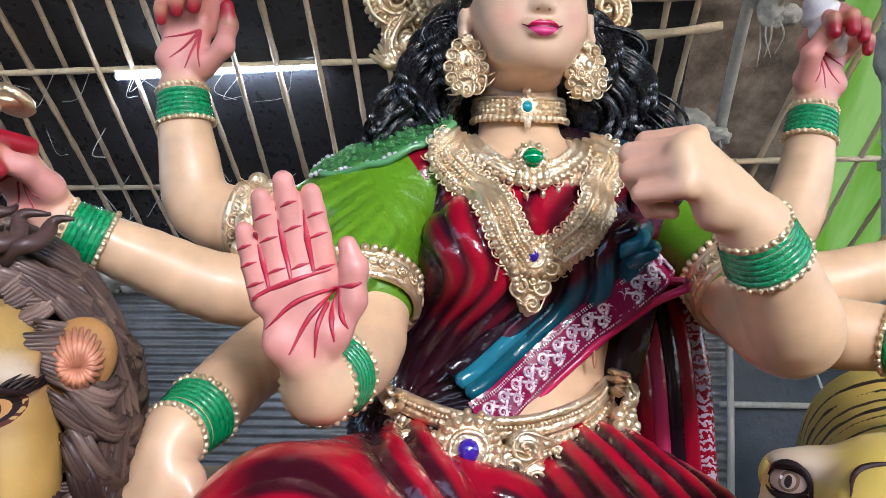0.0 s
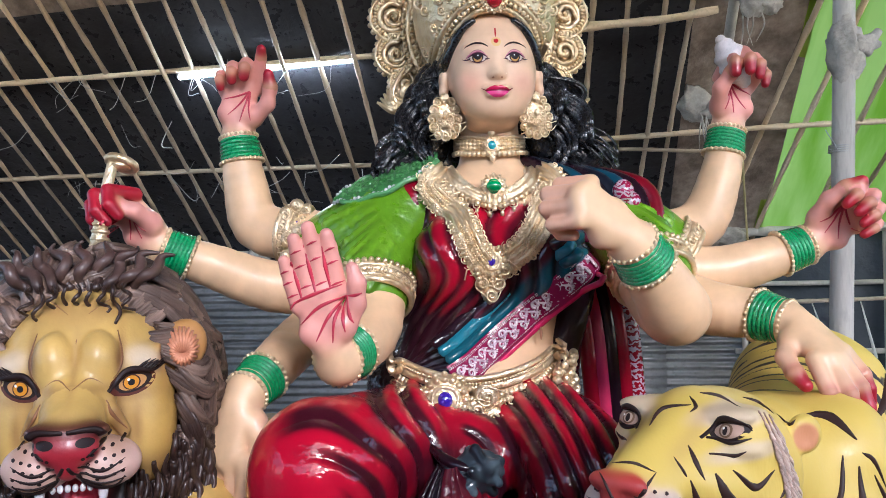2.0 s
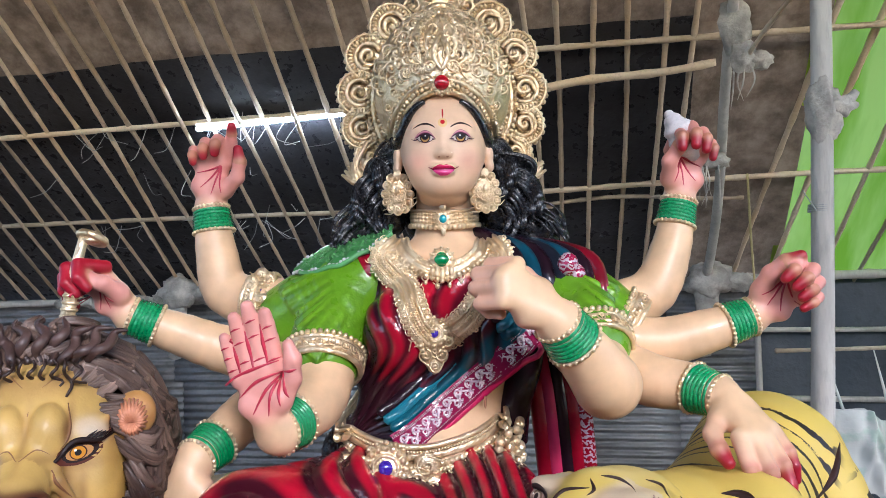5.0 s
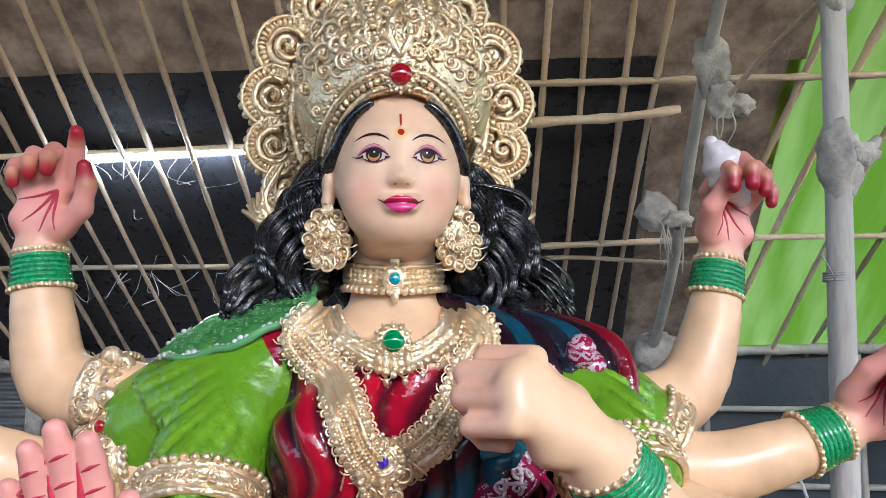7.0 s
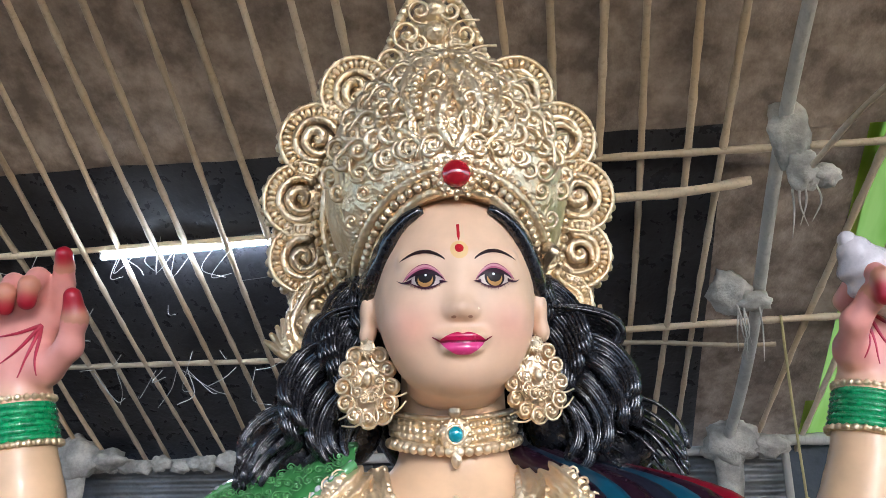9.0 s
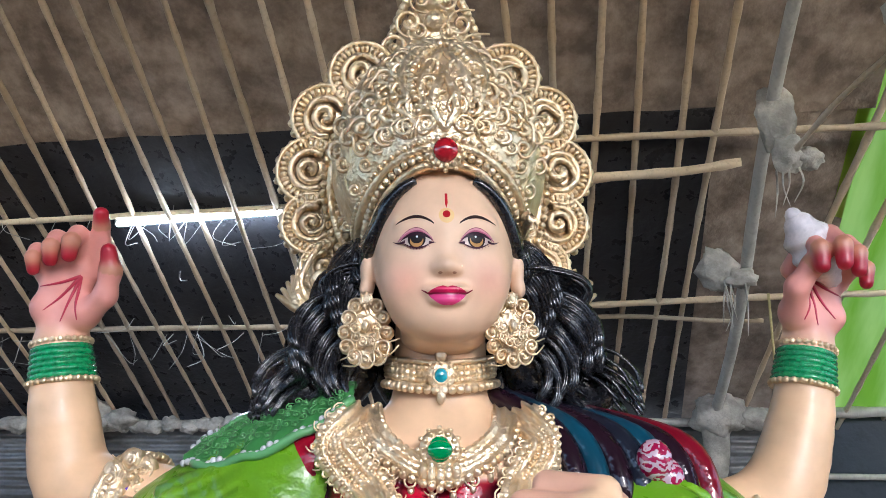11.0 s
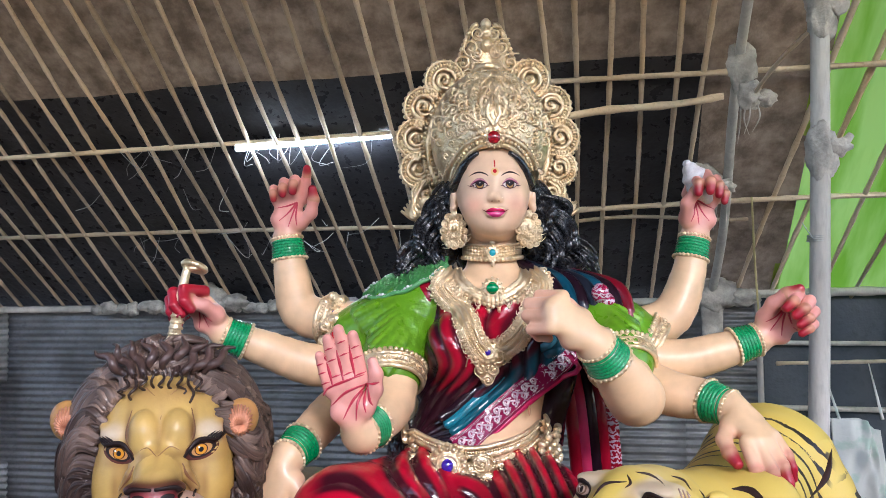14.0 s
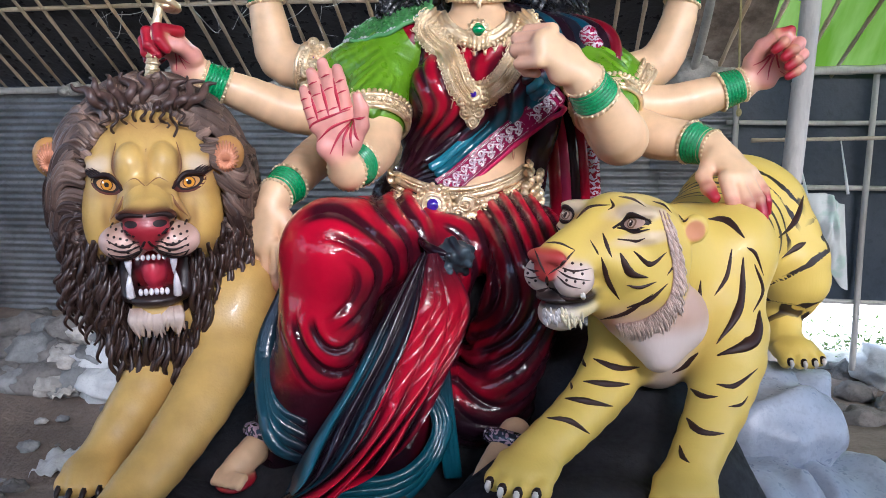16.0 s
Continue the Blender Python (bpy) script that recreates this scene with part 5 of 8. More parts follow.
fig.bead((0.0, EY - 0.018, 2.606), (0.021, 0.012, 0.015), EMERALD, nu=8, nv=12)
for k in (-2, -1, 0, 1, 2):
    fig.bead((0.013 * k, EY - 0.012, 2.566 + 0.003 * abs(k)), (0.008, 0.008, 0.016), GOLD)
    fig.bead((0.013 * k, EY - 0.016, 2.548 + 0.004 * abs(k)), 0.007, GOLD)
# choker
for dz, rr, kk in ((0.020, 0.005, 0), (-0.020, 0.005, 0), (0.010, 0.0062, 1), (0.0, 0.0072, 1), (-0.010, 0.0062, 1)):
    an = np.linspace(math.pi * 0.98, 2.02 * math.pi, 40)
    P = np.stack([0.01 + 0.096 * np.cos(an), 0.108 + 0.092 * np.sin(an), 2.724 + dz + 0.012 * np.cos(an) ** 2], 1)
    fig.sweep(P[::3], rr, GOLD, n=40, k=6)
    if kk:
        bead_row(P, rr * 0.9, 0.012, off=(0, -0.004, 0))
bead_row(np.stack([0.01 + 0.1 * np.cos(an), 0.104 + 0.096 * np.sin(an), 2.698 + 0.012 * np.cos(an) ** 2], 1), 0.008, 0.014)
rosette((0.006, 0.006, 2.722), (0, -1, 0), 0.026, TURQUOISE, 8, 0.42)
fig.bead((0.006, 0.002, 2.688), (0.008, 0.006, 0.014), GOLD), fig.bead((0.006, 0.006, 2.755), (0.01, 0.006, 0.012), GOLD)
# belt: moulded rails, filigree plates and the buckle
hip = Clay()
hip.p = list(bare.p) + list(legs.p)


def on_hip(pts, n=30, lift=0.0):
    P = hip.project(spline([(x, -0.7, z) for x, z in pts], n), (0, 1, 0), 45)
    P[:, 1] -= lift
    return P


top = on_hip([(-0.315, 2.20), (-0.27, 2.155), (-0.16, 2.115), (-0.05, 2.105), (0.07, 2.13), (0.15, 2.165), (0.20, 2.20)], 60, 0.012)
fig.sweep(top[::4], 0.012, GOLD, n=60, k=8), fig.sweep(top[::4] + np.array((0, 0.0, 0.022)), 0.008, GOLD, n=60, k=6)
bead_row(top + np.array((0, -0.008, -0.024)), 0.009, 0.014), bead_row(top + np.array((0, -0.011, 0.012)), 0.0045, 0.008, nu=4, nv=6), bead_row(top + np.array((0, -0.018, -0.038)), 0.006, 0.010, nu=4, nv=6)
g = random.Random(7)
for i in range(2, 58, 2):
    for row in range(4):
        p = top[i] + np.array((g.uniform(-0.006, 0.006), -0.022 + 0.006 * row, -0.042 - 0.021 * row))
        hgt = 0.09 - 0.0012 * abs(i - 26)
        if 0.042 + 0.021 * row > hgt + 0.04:
            continue
        if (i // 2 + row) % 2:
            scroll(p, (0.1 * (i - 30) / 30, -1, 0.1), g.uniform(0.014, 0.019), g.uniform(0, 6.3), g.choice((-1, 1)), tail=0.4)
        else:
            fig.bead(p, g.uniform(0.009, 0.014), GOLD)
plate = np.stack([top + np.array((0, -0.002, -0.02)), top + np.array((0, -0.012, -0.05)), top + np.array((0, -0.008, -0.085)), top + np.array((0, 0.006, -0.105))], 0)
fig.sheet(plate, GOLD)
bead_row(top + np.array((0, -0.012, -0.112)) + np.stack([0 * top[:, 0], 0 * top[:, 0], 0.010 * np.sin(np.linspace(0, 60, 60))], 1), 0.011, 0.017)
BUCKLE = on_hip([(-0.149, 2.085), (-0.149, 2.08)], 4, 0.03)[0]
rosette(BUCKLE, (-0.05, -1, 0.1), 0.062, SAPPHIRE, 16, 0.3)
for k, (dx, dz, sz) in enumerate(((-0.075, -0.03, 0.03), (0.075, -0.03, 0.03), (-0.05, -0.085, 0.028), (0.05, -0.085, 0.028), (-0.02, -0.115, 0.024), (0.024, -0.115, 0.024), (0, -0.085, 0.022), (-0.10, 0.0, 0.028), (0.10, 0.0, 0.028), (0.115, -0.05, 0.024), (-0.115, -0.045, 0.022), (0.0, -0.145, 0.018), (-0.085, -0.07, 0.02), (0.085, -0.072, 0.02))):
    p = BUCKLE + np.array((dx, 0.006, dz))
    fig.bead(p + np.array((0, 0.014, 0)), (sz * 1.25, 0.012, sz * 1.2), GOLD)
    scroll(p, (0, -1, 0), sz, 0.9 * k, 1 if dx > 0 else -1)
fig.bead(BUCKLE + np.array((0.0, -0.012, -0.098)), (0.012, 0.008, 0.010), EMERALD)
for i in range(11):
    for k in range(6):
        p = np.array((0.135 + 0.012 * i * 0.6, -0.14 + 0.018 * i * 0.6, 2.115 + 0.005 * i - 0.032 * k))
        fig.bead(p + np.array((g.uniform(-0.006, 0.006), 0, g.uniform(-0.006, 0.006))), g.uniform(0.009, 0.015), GOLD)
# armlets over the sleeves
def armlet(center, axis, R, stones, squash=1.0):
    z = unit(axis)
    for d, r in ((-0.026, 0.009), (-0.012, 0.011), (0.004, 0.009), (0.018, 0.008)):
        fig.ring(np.asarray(center) + z * d, z, R, r, GOLD, n=40, squash=squash)
    x = unit(np.cross(z, (0.3, 0.9, 0.2)))
    y = np.cross(z, x)
    for i in range(40):
        a = 2 * math.pi * i / 40
        d = math.cos(a) * x + squash * math.sin(a) * y
        p = np.asarray(center) + d * (R + 0.008)
        fig.bead(p + z * -0.034, 0.008, GOLD, nu=4, nv=6)
        if i % 2:
            scroll(p + z * -0.002, d, 0.016, i * 1.3, 1 if i % 4 == 1 else -1, tail=0, n=16)
    for (ang, stone, size) in stones:
        d = math.cos(ang) * x + squash * math.sin(ang) * y
        p = np.asarray(center) + d * (R + 0.008) - z * 0.03
        rosette(p, d, size, stone, 10, 0.36)
        for sx in (-1, 1):
            scroll(p + np.cross(d, z) * sx * size * 1.3, d, size * 0.6, 1.0, sx, tail=0, n=18)
        scroll(p - z * size * 1.4, d, size * 0.55, 2.0, 1, tail=0, n=18)


armlet((-0.323, -0.082, 2.332), (-0.03, -0.62, -0.8), 0.101, ())
armlet((-0.555, 0.20, 2.50), (-0.85, 0.25, 0.15), 0.082, ())
armlet((-0.50, 0.1, 2.375), (-1, 0, -0.15), 0.084, ())
for p, o, st in (((-0.350, -0.125, 2.372), (-0.2, -1, 0.1), TURQUOISE), ((-0.535, 0.125, 2.53), (-0.5, -1, 0.3), SAPPHIRE), ((-0.522, 0.055, 2.456), (-0.5, -1, 0.0), RUBY)):
    rosette(p, o, 0.032, st, 10, 0.36)
    for k, (dx, dz) in enumerate(((-0.035, -0.02), (0.03, -0.02), (0.0, 0.05), (0.0, -0.05), (-0.03, 0.03), (0.025, 0.035))):
        scroll(np.asarray(p) + np.array((dx, 0.01, dz)), o, 0.019, 1.1 * k, 1 if dx > 0 else -1)
        fig.bead(np.asarray(p) + np.array((dx, 0.02, dz)), (0.022, 0.012, 0.022), GOLD)
armlet((0.393, -0.120, 2.366), (0.1, -0.72, -0.68), 0.101, ())
armlet((0.505, 0.045, 2.40), (0.8, -0.1, -0.55), 0.108, ((3.9, RUBY, 0.026),))

# ---- head ----
HX = FACE_X
face = Clay()
face.ball((HX, 0.05, 2.955), (0.122, 0.145, 0.15), FLESH, 0.03)
face.ball((HX, -0.004, 2.892), (0.102, 0.1, 0.108), FLESH, 0.05)
face.ball((HX, -0.058, 2.816), (0.050, 0.044, 0.037), FLESH, 0.04)
for sx in (-1, 1):
    face.ball((HX + sx * 0.050, -0.045, 2.868), (0.047, 0.046, 0.052), FLESH, 0.04)
    face.ball((HX + sx * 0.0465, -0.075, 2.935), (0.030, 0.024, 0.017), FLESH, 0.012)
    face.cone((HX + sx * 0.02, -0.09, 2.965), (HX + sx * 0.075, -0.07, 2.965), 0.008, 0.006, FLESH, 0.02)
    face.ball((HX + sx * 0.0130, -0.105, 2.885), (0.0085, 0.012, 0.0075), FLESH, 0.010)
    face.ball((HX + sx * 0.130, 0.035, 2.905), (0.013, 0.028, 0.044), FLESH, 0.01)
    face.ball((HX + sx * 0.131, 0.02, 2.868), (0.012, 0.014, 0.016), FLESH, 0.01)
face.cone((HX, -0.090, 2.962), (HX, -0.110, 2.895), 0.008, 0.0100, FLESH, 0.026)
face.ball((HX, -0.115, 2.890), (0.0098, 0.010, 0.0095), FLESH, 0.012)
face.cone((HX - 0.024, -0.098, 2.852), (HX + 0.024, -0.098, 2.852), 0.010, 0.010, FLESH, 0.014)
face.ball((HX, -0.109, 2.852), (0.034, 0.013, 0.008), FLESH, 0.008)
face.ball((HX, -0.108, 2.836), (0.028, 0.014, 0.010), FLESH, 0.008)
face.ball((HX, -0.012, 2.822), (0.074, 0.06, 0.036), FLESH, 0.035)
face.ball((HX, 0.035, 2.788), (0.072, 0.065, 0.032), FLESH, 0.02)
face.cone((HX, 0.112, 2.64), (HX, 0.105, 2.84), 0.084, 0.078, FLESH, 0.012)
V, F = face.skin(0.0036)
col = np.tile(np.array((0.73, 0.485, 0.31)), (len(V), 1))
for sx in (-1, 1):
    blush = np.exp(-(((V[:, 0] - HX - sx * 0.068) / 0.034) ** 2 + ((V[:, 2] - 2.87) / 0.03) ** 2)) * (V[:, 1] < 0.03)
    col = col * (1 - 0.5 * blush[:, None]) + np.array((0.74, 0.29, 0.21)) * 0.5 * blush[:, None]
pale = np.exp(-(((V[:, 0] - HX) / 0.07) ** 2 + ((V[:, 2] - 2.95) / 0.06) ** 2))[:, None] * 0.25
col = col * (1 - pale) + np.array((0.76, 0.55, 0.38)) * pale
fig.add(V, F, SKIN, col)


def on_face(x, z, lift):
    P = np.stack([x, np.full_like(x, -0.3), z], -1)
    P = face.project(P, (0, 1, 0), 30)
    P[..., 1] -= lift
    return P


def patch(x0, x1, upper, lower, color, lift=0.0008, mat=None, nu=28, nv=8):
    """A painted shape on the face between two curves of u in 0..1."""
    u = np.linspace(0, 1, nu)
    a, b = upper(u), lower(u)
    v = np.linspace(0, 1, nv)[:, None]
    z = a * (1 - v) + b * v
    x = np.broadcast_to(x0 + (x1 - x0) * u, z.shape)
    fig.sheet(on_face(x, z, lift), mat or CLOTH, color)


def disc(cx, cz, rx, rz, color, lift, mat=None, n=20):
    r, a = np.meshgrid(np.linspace(0.02, 1, 5), np.linspace(0, 2 * math.pi, n), indexing="ij")
    fig.sheet(on_face(cx + rx * r * np.cos(a), cz + rz * r * np.sin(a), lift), mat or CLOTH, color)


EYE_PAINT = paint("enamel_eye_paint", 0.45, 0.0, 90, 0.0, 0.25, patchy=0.0)
for sx in (-1, 1):
    cx, cz = HX + sx * 0.0465, 2.932
    x_in, x_out = cx - sx * 0.0230, cx + sx * 0.0255
    lid = lambda u: cz - 0.004 + 0.003 * u + 0.0130 * np.sin(math.pi * u ** 0.9) ** 0.8
    low = lambda u: cz - 0.004 + 0.003 * u - 0.0098 * np.sin(math.pi * u) ** 0.85
    arch = lambda u: np.sin(math.pi * np.clip(u, 0, 1)) ** 0.8
    patch(x_in - sx * 0.003, x_out + sx * 0.006, lambda u: lid(u) + 0.0105 * arch(u), lambda u: lid(u) - 0.001, (0.58, 0.26, 0.29), 0.0006, EYE_PAINT)
    patch(x_in - sx * 0.003, x_out + sx * 0.006, lambda u: lid(u) + 0.0060 * arch(u), lambda u: lid(u) - 0.001, (0.40, 0.11, 0.18), 0.0009, EYE_PAINT)
    patch(x_in - sx * 0.003, x_out + sx * 0.006, lambda u: lid(u) + 0.0114 * arch(u), lambda u: lid(u) + 0.0102 * arch(u), (0.20, 0.04, 0.08), 0.0012, EYE_PAINT, 30, 3)
    patch(x_in, x_out, lid, low, (0.64, 0.53, 0.46), 0.0010, EYE_PAINT)
    disc(cx + sx * 0.001, cz + 0.0010, 0.0142, 0.0136, (0.010, 0.004, 0.004), 0.0016, EYE_PAINT)
    disc(cx + sx * 0.001, cz - 0.0012, 0.0106, 0.0100, (0.46, 0.24, 0.07), 0.0020, EYE_PAINT)
    disc(cx + sx * 0.001, cz + 0.0030, 0.0098, 0.0088, (0.010, 0.005, 0.004), 0.0024, EYE_PAINT, 18)
    disc(cx + sx * 0.001, cz - 0.0004, 0.0050, 0.0052, (0.010, 0.005, 0.004), 0.0026, EYE_PAINT, 14)
    # glint painted as a small white dot
    disc(cx - 0.0005, cz + 0.0050, 0.0016, 0.0018, (0.9, 0.9, 0.9), 0.0032, EYE_PAINT, 10)
    # skin of the lid hides the top of the iris
    patch(x_in, x_out, lambda u: lid(u) + 0.0062 * arch(u), lid, (0.36, 0.09, 0.15), 0.0028, EYE_PAINT)
    patch(x_in - sx * 0.002, x_out + sx * 0.002, lambda u: lid(u) + 0.0034 * arch(u), lambda u: lid(u) - 0.0030 * arch(u) - 0.0004, (0.022, 0.005, 0.012), 0.0031, EYE_PAINT, 30, 4)
    patch(x_in, x_out, lambda u: low(u) + 0.0012 * arch(u), lambda u: low(u) - 0.0018 * arch(u), (0.05, 0.008, 0.018), 0.0026, EYE_PAINT, 30, 3)
    # wing at the outer corner and the dab at the inner one
    wing = lambda u: cz - 0.0015 - 0.0035 * np.sin(math.pi * u * 0.8) + 0.0065 * u ** 2
    patch(x_out - sx * 0.006, x_out + sx * 0.015, lambda u: wing(u) + 0.0022 * (1 - u) ** 0.7, lambda u: wing(u) - 0.0022 * (1 - u) ** 0.7, (0.045, 0.006, 0.02), 0.0028, EYE_PAINT, 20, 4)
    patch(x_in - sx * 0.006, x_in + sx * 0.005, lambda u: cz - 0.0055 + 0.0028 * u + 0.0003, lambda u: cz - 0.0055 - 0.0020 * u, (0.045, 0.006, 0.02), 0.0022, EYE_PAINT, 12, 4)
    for k in range(9):       # painted lashes
        u0 = 0.12 + 0.095 * k
        xk, zk = x_in + (x_out - x_in) * u0, float(low(np.array(u0)))
        P = on_face(np.array((xk, xk + sx * 0.0012 * (k - 4) * 0.4)), np.array((zk - 0.001, zk - 0.0042)), 0.0014)
        fig.sweep(np.stack([P[0], (P[0] + P[1]) / 2, P[1]]), [0.0005, 0.0003, 0.0001], EYE_PAINT, (0.25, 0.08, 0.10), n=5, k=4)
    bz = lambda u: 2.9535 + 0.0200 * np.sin(math.pi * (0.08 + 0.76 * u ** 0.9)) - 0.003 * u
    bw = lambda u: 0.0028 * np.sin(math.pi * np.clip(0.10 + 0.9 * u, 0, 1)) ** 0.7
    patch(cx - sx * 0.026, cx + sx * 0.036, lambda u: bz(u) + bw(u), lambda u: bz(u) - bw(u), (0.022, 0.008, 0.007), 0.0010, EYE_PAINT, 34, 4)
    disc(HX + sx * 0.0112, 2.8775, 0.0034, 0.0018, (0.40, 0.20, 0.12), 0.0006, SKIN, 10)
LIP = paint("glossy_lip_paint", 0.2, 0.6, 60, 0.02)
seam = lambda u: 2.8440 + 0.0020 * np.abs(2 * u - 1) + 0.0040 * np.exp(-((u - 0.5) / 0.10) ** 2) * 0.4
top = lambda u: seam(u) + 0.0135 * np.sin(math.pi * u) ** 0.85 * (1 - 0.30 * np.exp(-((u - 0.5) / 0.08) ** 2))
patch(HX - 0.0315, HX + 0.0315, top, seam, (0.56, 0.008, 0.075), 0.0012, LIP, 40, 6)
patch(HX - 0.0305, HX + 0.0305, seam, lambda u: seam(u) - 0.0185 * np.sin(math.pi * u) ** 0.72, (0.68, 0.045, 0.20), 0.0014, LIP, 40, 6)
smile = lambda u: 2.8445 + 0.0075 * np.abs(2 * u - 1) ** 3 - 0.0020 * np.exp(-((np.abs(2 * u - 1) - 0.72) / 0.15) ** 2)
patch(HX - 0.0405, HX + 0.0405, lambda u: smile(u) + 0.0010 * np.sin(math.pi * u) ** 0.4 + 0.0006, lambda u: smile(u) - 0.0010 * np.sin(math.pi * u) ** 0.4 - 0.0006, (0.20, 0.004, 0.03), 0.0022, LIP, 40, 3)
disc(HX, 2.972, 0.0125, 0.0135, (0.76, 0.50, 0.22), 0.0006, EYE_PAINT)
disc(HX, 2.974, 0.0062, 0.0065, (0.42, 0.006, 0.012), 0.0012, EYE_PAINT)
patch(HX - 0.0018, HX + 0.0024, lambda u: 3.012 + 0 * u, lambda u: 2.984 + 0.02 * np.abs(u - 0.5), (0.42, 0.006, 0.012), 0.0012, EYE_PAINT, 6, 12)
fig.bead((HX + 0.0225, -0.112, 2.889), 0.0020, GOLD)

# wavy black locks on both sides
g = random.Random(11)
BLACK = (0.008, 0.008, 0.010)


def hair_lock(P, strands=9, r=0.0042, thick=0.0090):
    """A wavy lock of several strands laid side by side, tapering to its tip."""
    P = np.asarray(P, float)
    t = np.linspace(0, 1, len(P))
    for b in range(strands):
        a = 6.283 * b / strands
        w_ = thick * (1 - 0.8 * t ** 3)
        Q = P + np.stack([w_ * np.cos(a + 3 * t), w_ * np.sin(a + 3 * t), 0.003 * np.sin(9 * t + a)], 1)
        fig.sweep(Q[::2], [r * 0.7, r, r, r * 0.45], HAIR, BLACK, n=len(P) + 8, k=5)


for sx in (-1, 1):
    # combed from the parting along the rim of the crown and behind the ear
    for j in range(26):
        q = j / 25
        w_ = 0.006 * math.sin(j * 2.4)
        P = [(HX + sx * (0.050 + 0.01 * q), -0.062 + 0.02 * q, 3.040 + 0.012 * q), (HX + sx * (0.076 + 0.006 * q), -0.058 + 0.03 * q, 3.022 + 0.01 * q), (HX + sx * (0.101 + 0.010 * q), -0.042 + 0.05 * q, 2.990 + w_), (HX + sx * (0.117 + 0.014 * q) + w_, -0.015 + 0.06 * q, 2.948), (HX + sx * (0.131 + 0.012 * q), 0.02 + 0.07 * q, 2.925), (HX + sx * (0.142 + 0.02 * q), 0.06 + 0.06 * q, 2.885)]
        fig.sweep(P, [0.008, 0.010, 0.011, 0.011], HAIR, BLACK, n=18, k=7)
    # long waves falling behind the ear onto the shoulder
    for j in range(58):
        q, f = (j + g.random()) / 58, g.random()
        t = np.linspace(0, 1, 30)
        am, ph = g.uniform(0.013, 0.022), 5.0 * q + g.uniform(-0.3, 0.3)
        reach = (0.17 if sx < 0 else 0.20) * q ** 0.9
        x0 = 0.140 + 0.02 * f + reach * t ** 0.9 + am * np.sin(17 * t + ph) * (0.35 + 0.65 * t)
        y0 = 0.06 + 0.09 * f - 0.045 * t * (0.4 + 0.6 * q) + 0.011 * np.cos(17 * t + ph)
        z0 = 2.955 - 0.03 * f - (0.27 - 0.02 * q + 0.05 * g.random()) * t + am * 0.7 * np.cos(17 * t + ph)
        hair_lock(np.stack([HX + sx * x0, y0, z0], 1))
    # shorter curls that stand off at the side of the neck
    for j in range(9 if sx > 0 else 6):
        f = j / 8
        t = np.linspace(0, 1, 34)
        size = (0.115 - 0.02 * f) if sx > 0 else (0.06 - 0.01 * f)
        a = 1.9 - (3.6 + 0.8 * f) * t
        cx, cz = (0.185, 2.878 - 0.035 * f) if sx > 0 else (0.165, 2.885 - 0.05 * f)
        x0 = cx + size * (0.9 - 0.35 * t) * np.cos(a) * (0.9 if sx > 0 else 1)
        z0 = cz + 0.036 * (1 - 0.4 * t) * np.sin(a) - 0.03 * t
        hair_lock(np.stack([HX + sx * x0, 0.045 + 0.05 * f + 0.02 * t, z0], 1), 5, 0.0042, 0.0068)
    fig.bead((HX + sx * 0.155, 0.14, 2.84), (0.07, 0.06, 0.14), HAIR, BLACK, nu=12, nv=16)
    fig.bead((HX + sx * 0.20, 0.13, 2.74), (0.09, 0.05, 0.08), HAIR, BLACK, nu=12, nv=16)
    fig.bead((HX + sx * 0.205, 0.13, 2.83), (0.06 if sx > 0 else 0.04, 0.04, 0.09), HAIR, BLACK, nu=12, nv=16)
    fig.bead((HX + sx * 0.25, 0.10, 2.70), (0.07, 0.045, 0.06), HAIR, BLACK, nu=12, nv=16)
fig.bead((HX, 0.19, 2.85), (0.15, 0.07, 0.24), HAIR, BLACK, nu=14, nv=20)

# ear ornaments: leaf-shaped openwork drops
for sx in (-1, 1):
    c0 = np.array((HX + (-0.130 if sx < 0 else 0.114), -0.012, 2.797))
    out = unit((sx * 0.35, -1, 0))
    fig.bead(c0 + np.array((0, 0.014, 0.0)), (0.037, 0.012, 0.056), GOLD, nu=10, nv=14)
    rosette(c0 + np.array((0, -0.006, 0.050)), out, 0.013, None, 8)
    for k in range(11):      # curled leaves of the rim
        a = math.pi * (0.22 + 1.56 * k / 10)
        q = c0 + np.array((0.034 * math.sin(a) * (1.0 - 0.22 * math.cos(a)), 0.0, 0.050 * math.cos(a)))
        scroll(q, out, 0.0165, a + 0.6, 1 if k > 5 else -1, tail=0.6, n=20)
        fig.bead(q + np.array((0, 0.008, 0)), (0.013, 0.007, 0.013), GOLD, nu=5, nv=7)
    for k in range(6):       # inner fan
        a = math.pi * (0.5 + 0.2 * k)
        scroll(c0 + np.array((0.017 * math.sin(a), -0.010, 0.004 + 0.026 * math.cos(a))), out, 0.0115, a * 2, sx if k % 2 else -sx, tail=0.5, n=18)
    fig.bead(c0 + np.array((0, -0.012, 0.006)), (0.007, 0.006, 0.011), GOLD)

# crown: dome, scalloped nimbus and finial
crown = Clay()
crown.ball((HX, 0.155, 3.125), (0.205, 0.24, 0.235), GOLD_C, 0.01)
crown.ball((HX, -0.05, 2.935), (0.128, 0.3, 0.122), None, 0.012, cut=True)
crown.ball((HX, 0.0, 2.78), (0.3, 0.6, 0.17), None, 0.012, cut=True)
V, F = crown.skin(0.006)
fig.add(V, F, GOLD, GOLD_C)
NY = 0.215
HALO_FIRST = len(fig.v)
halo = Clay()
halo.ball((HX, NY + 0.03, 3.15), (0.285, 0.03, 0.255), GOLD_C, 0.02)
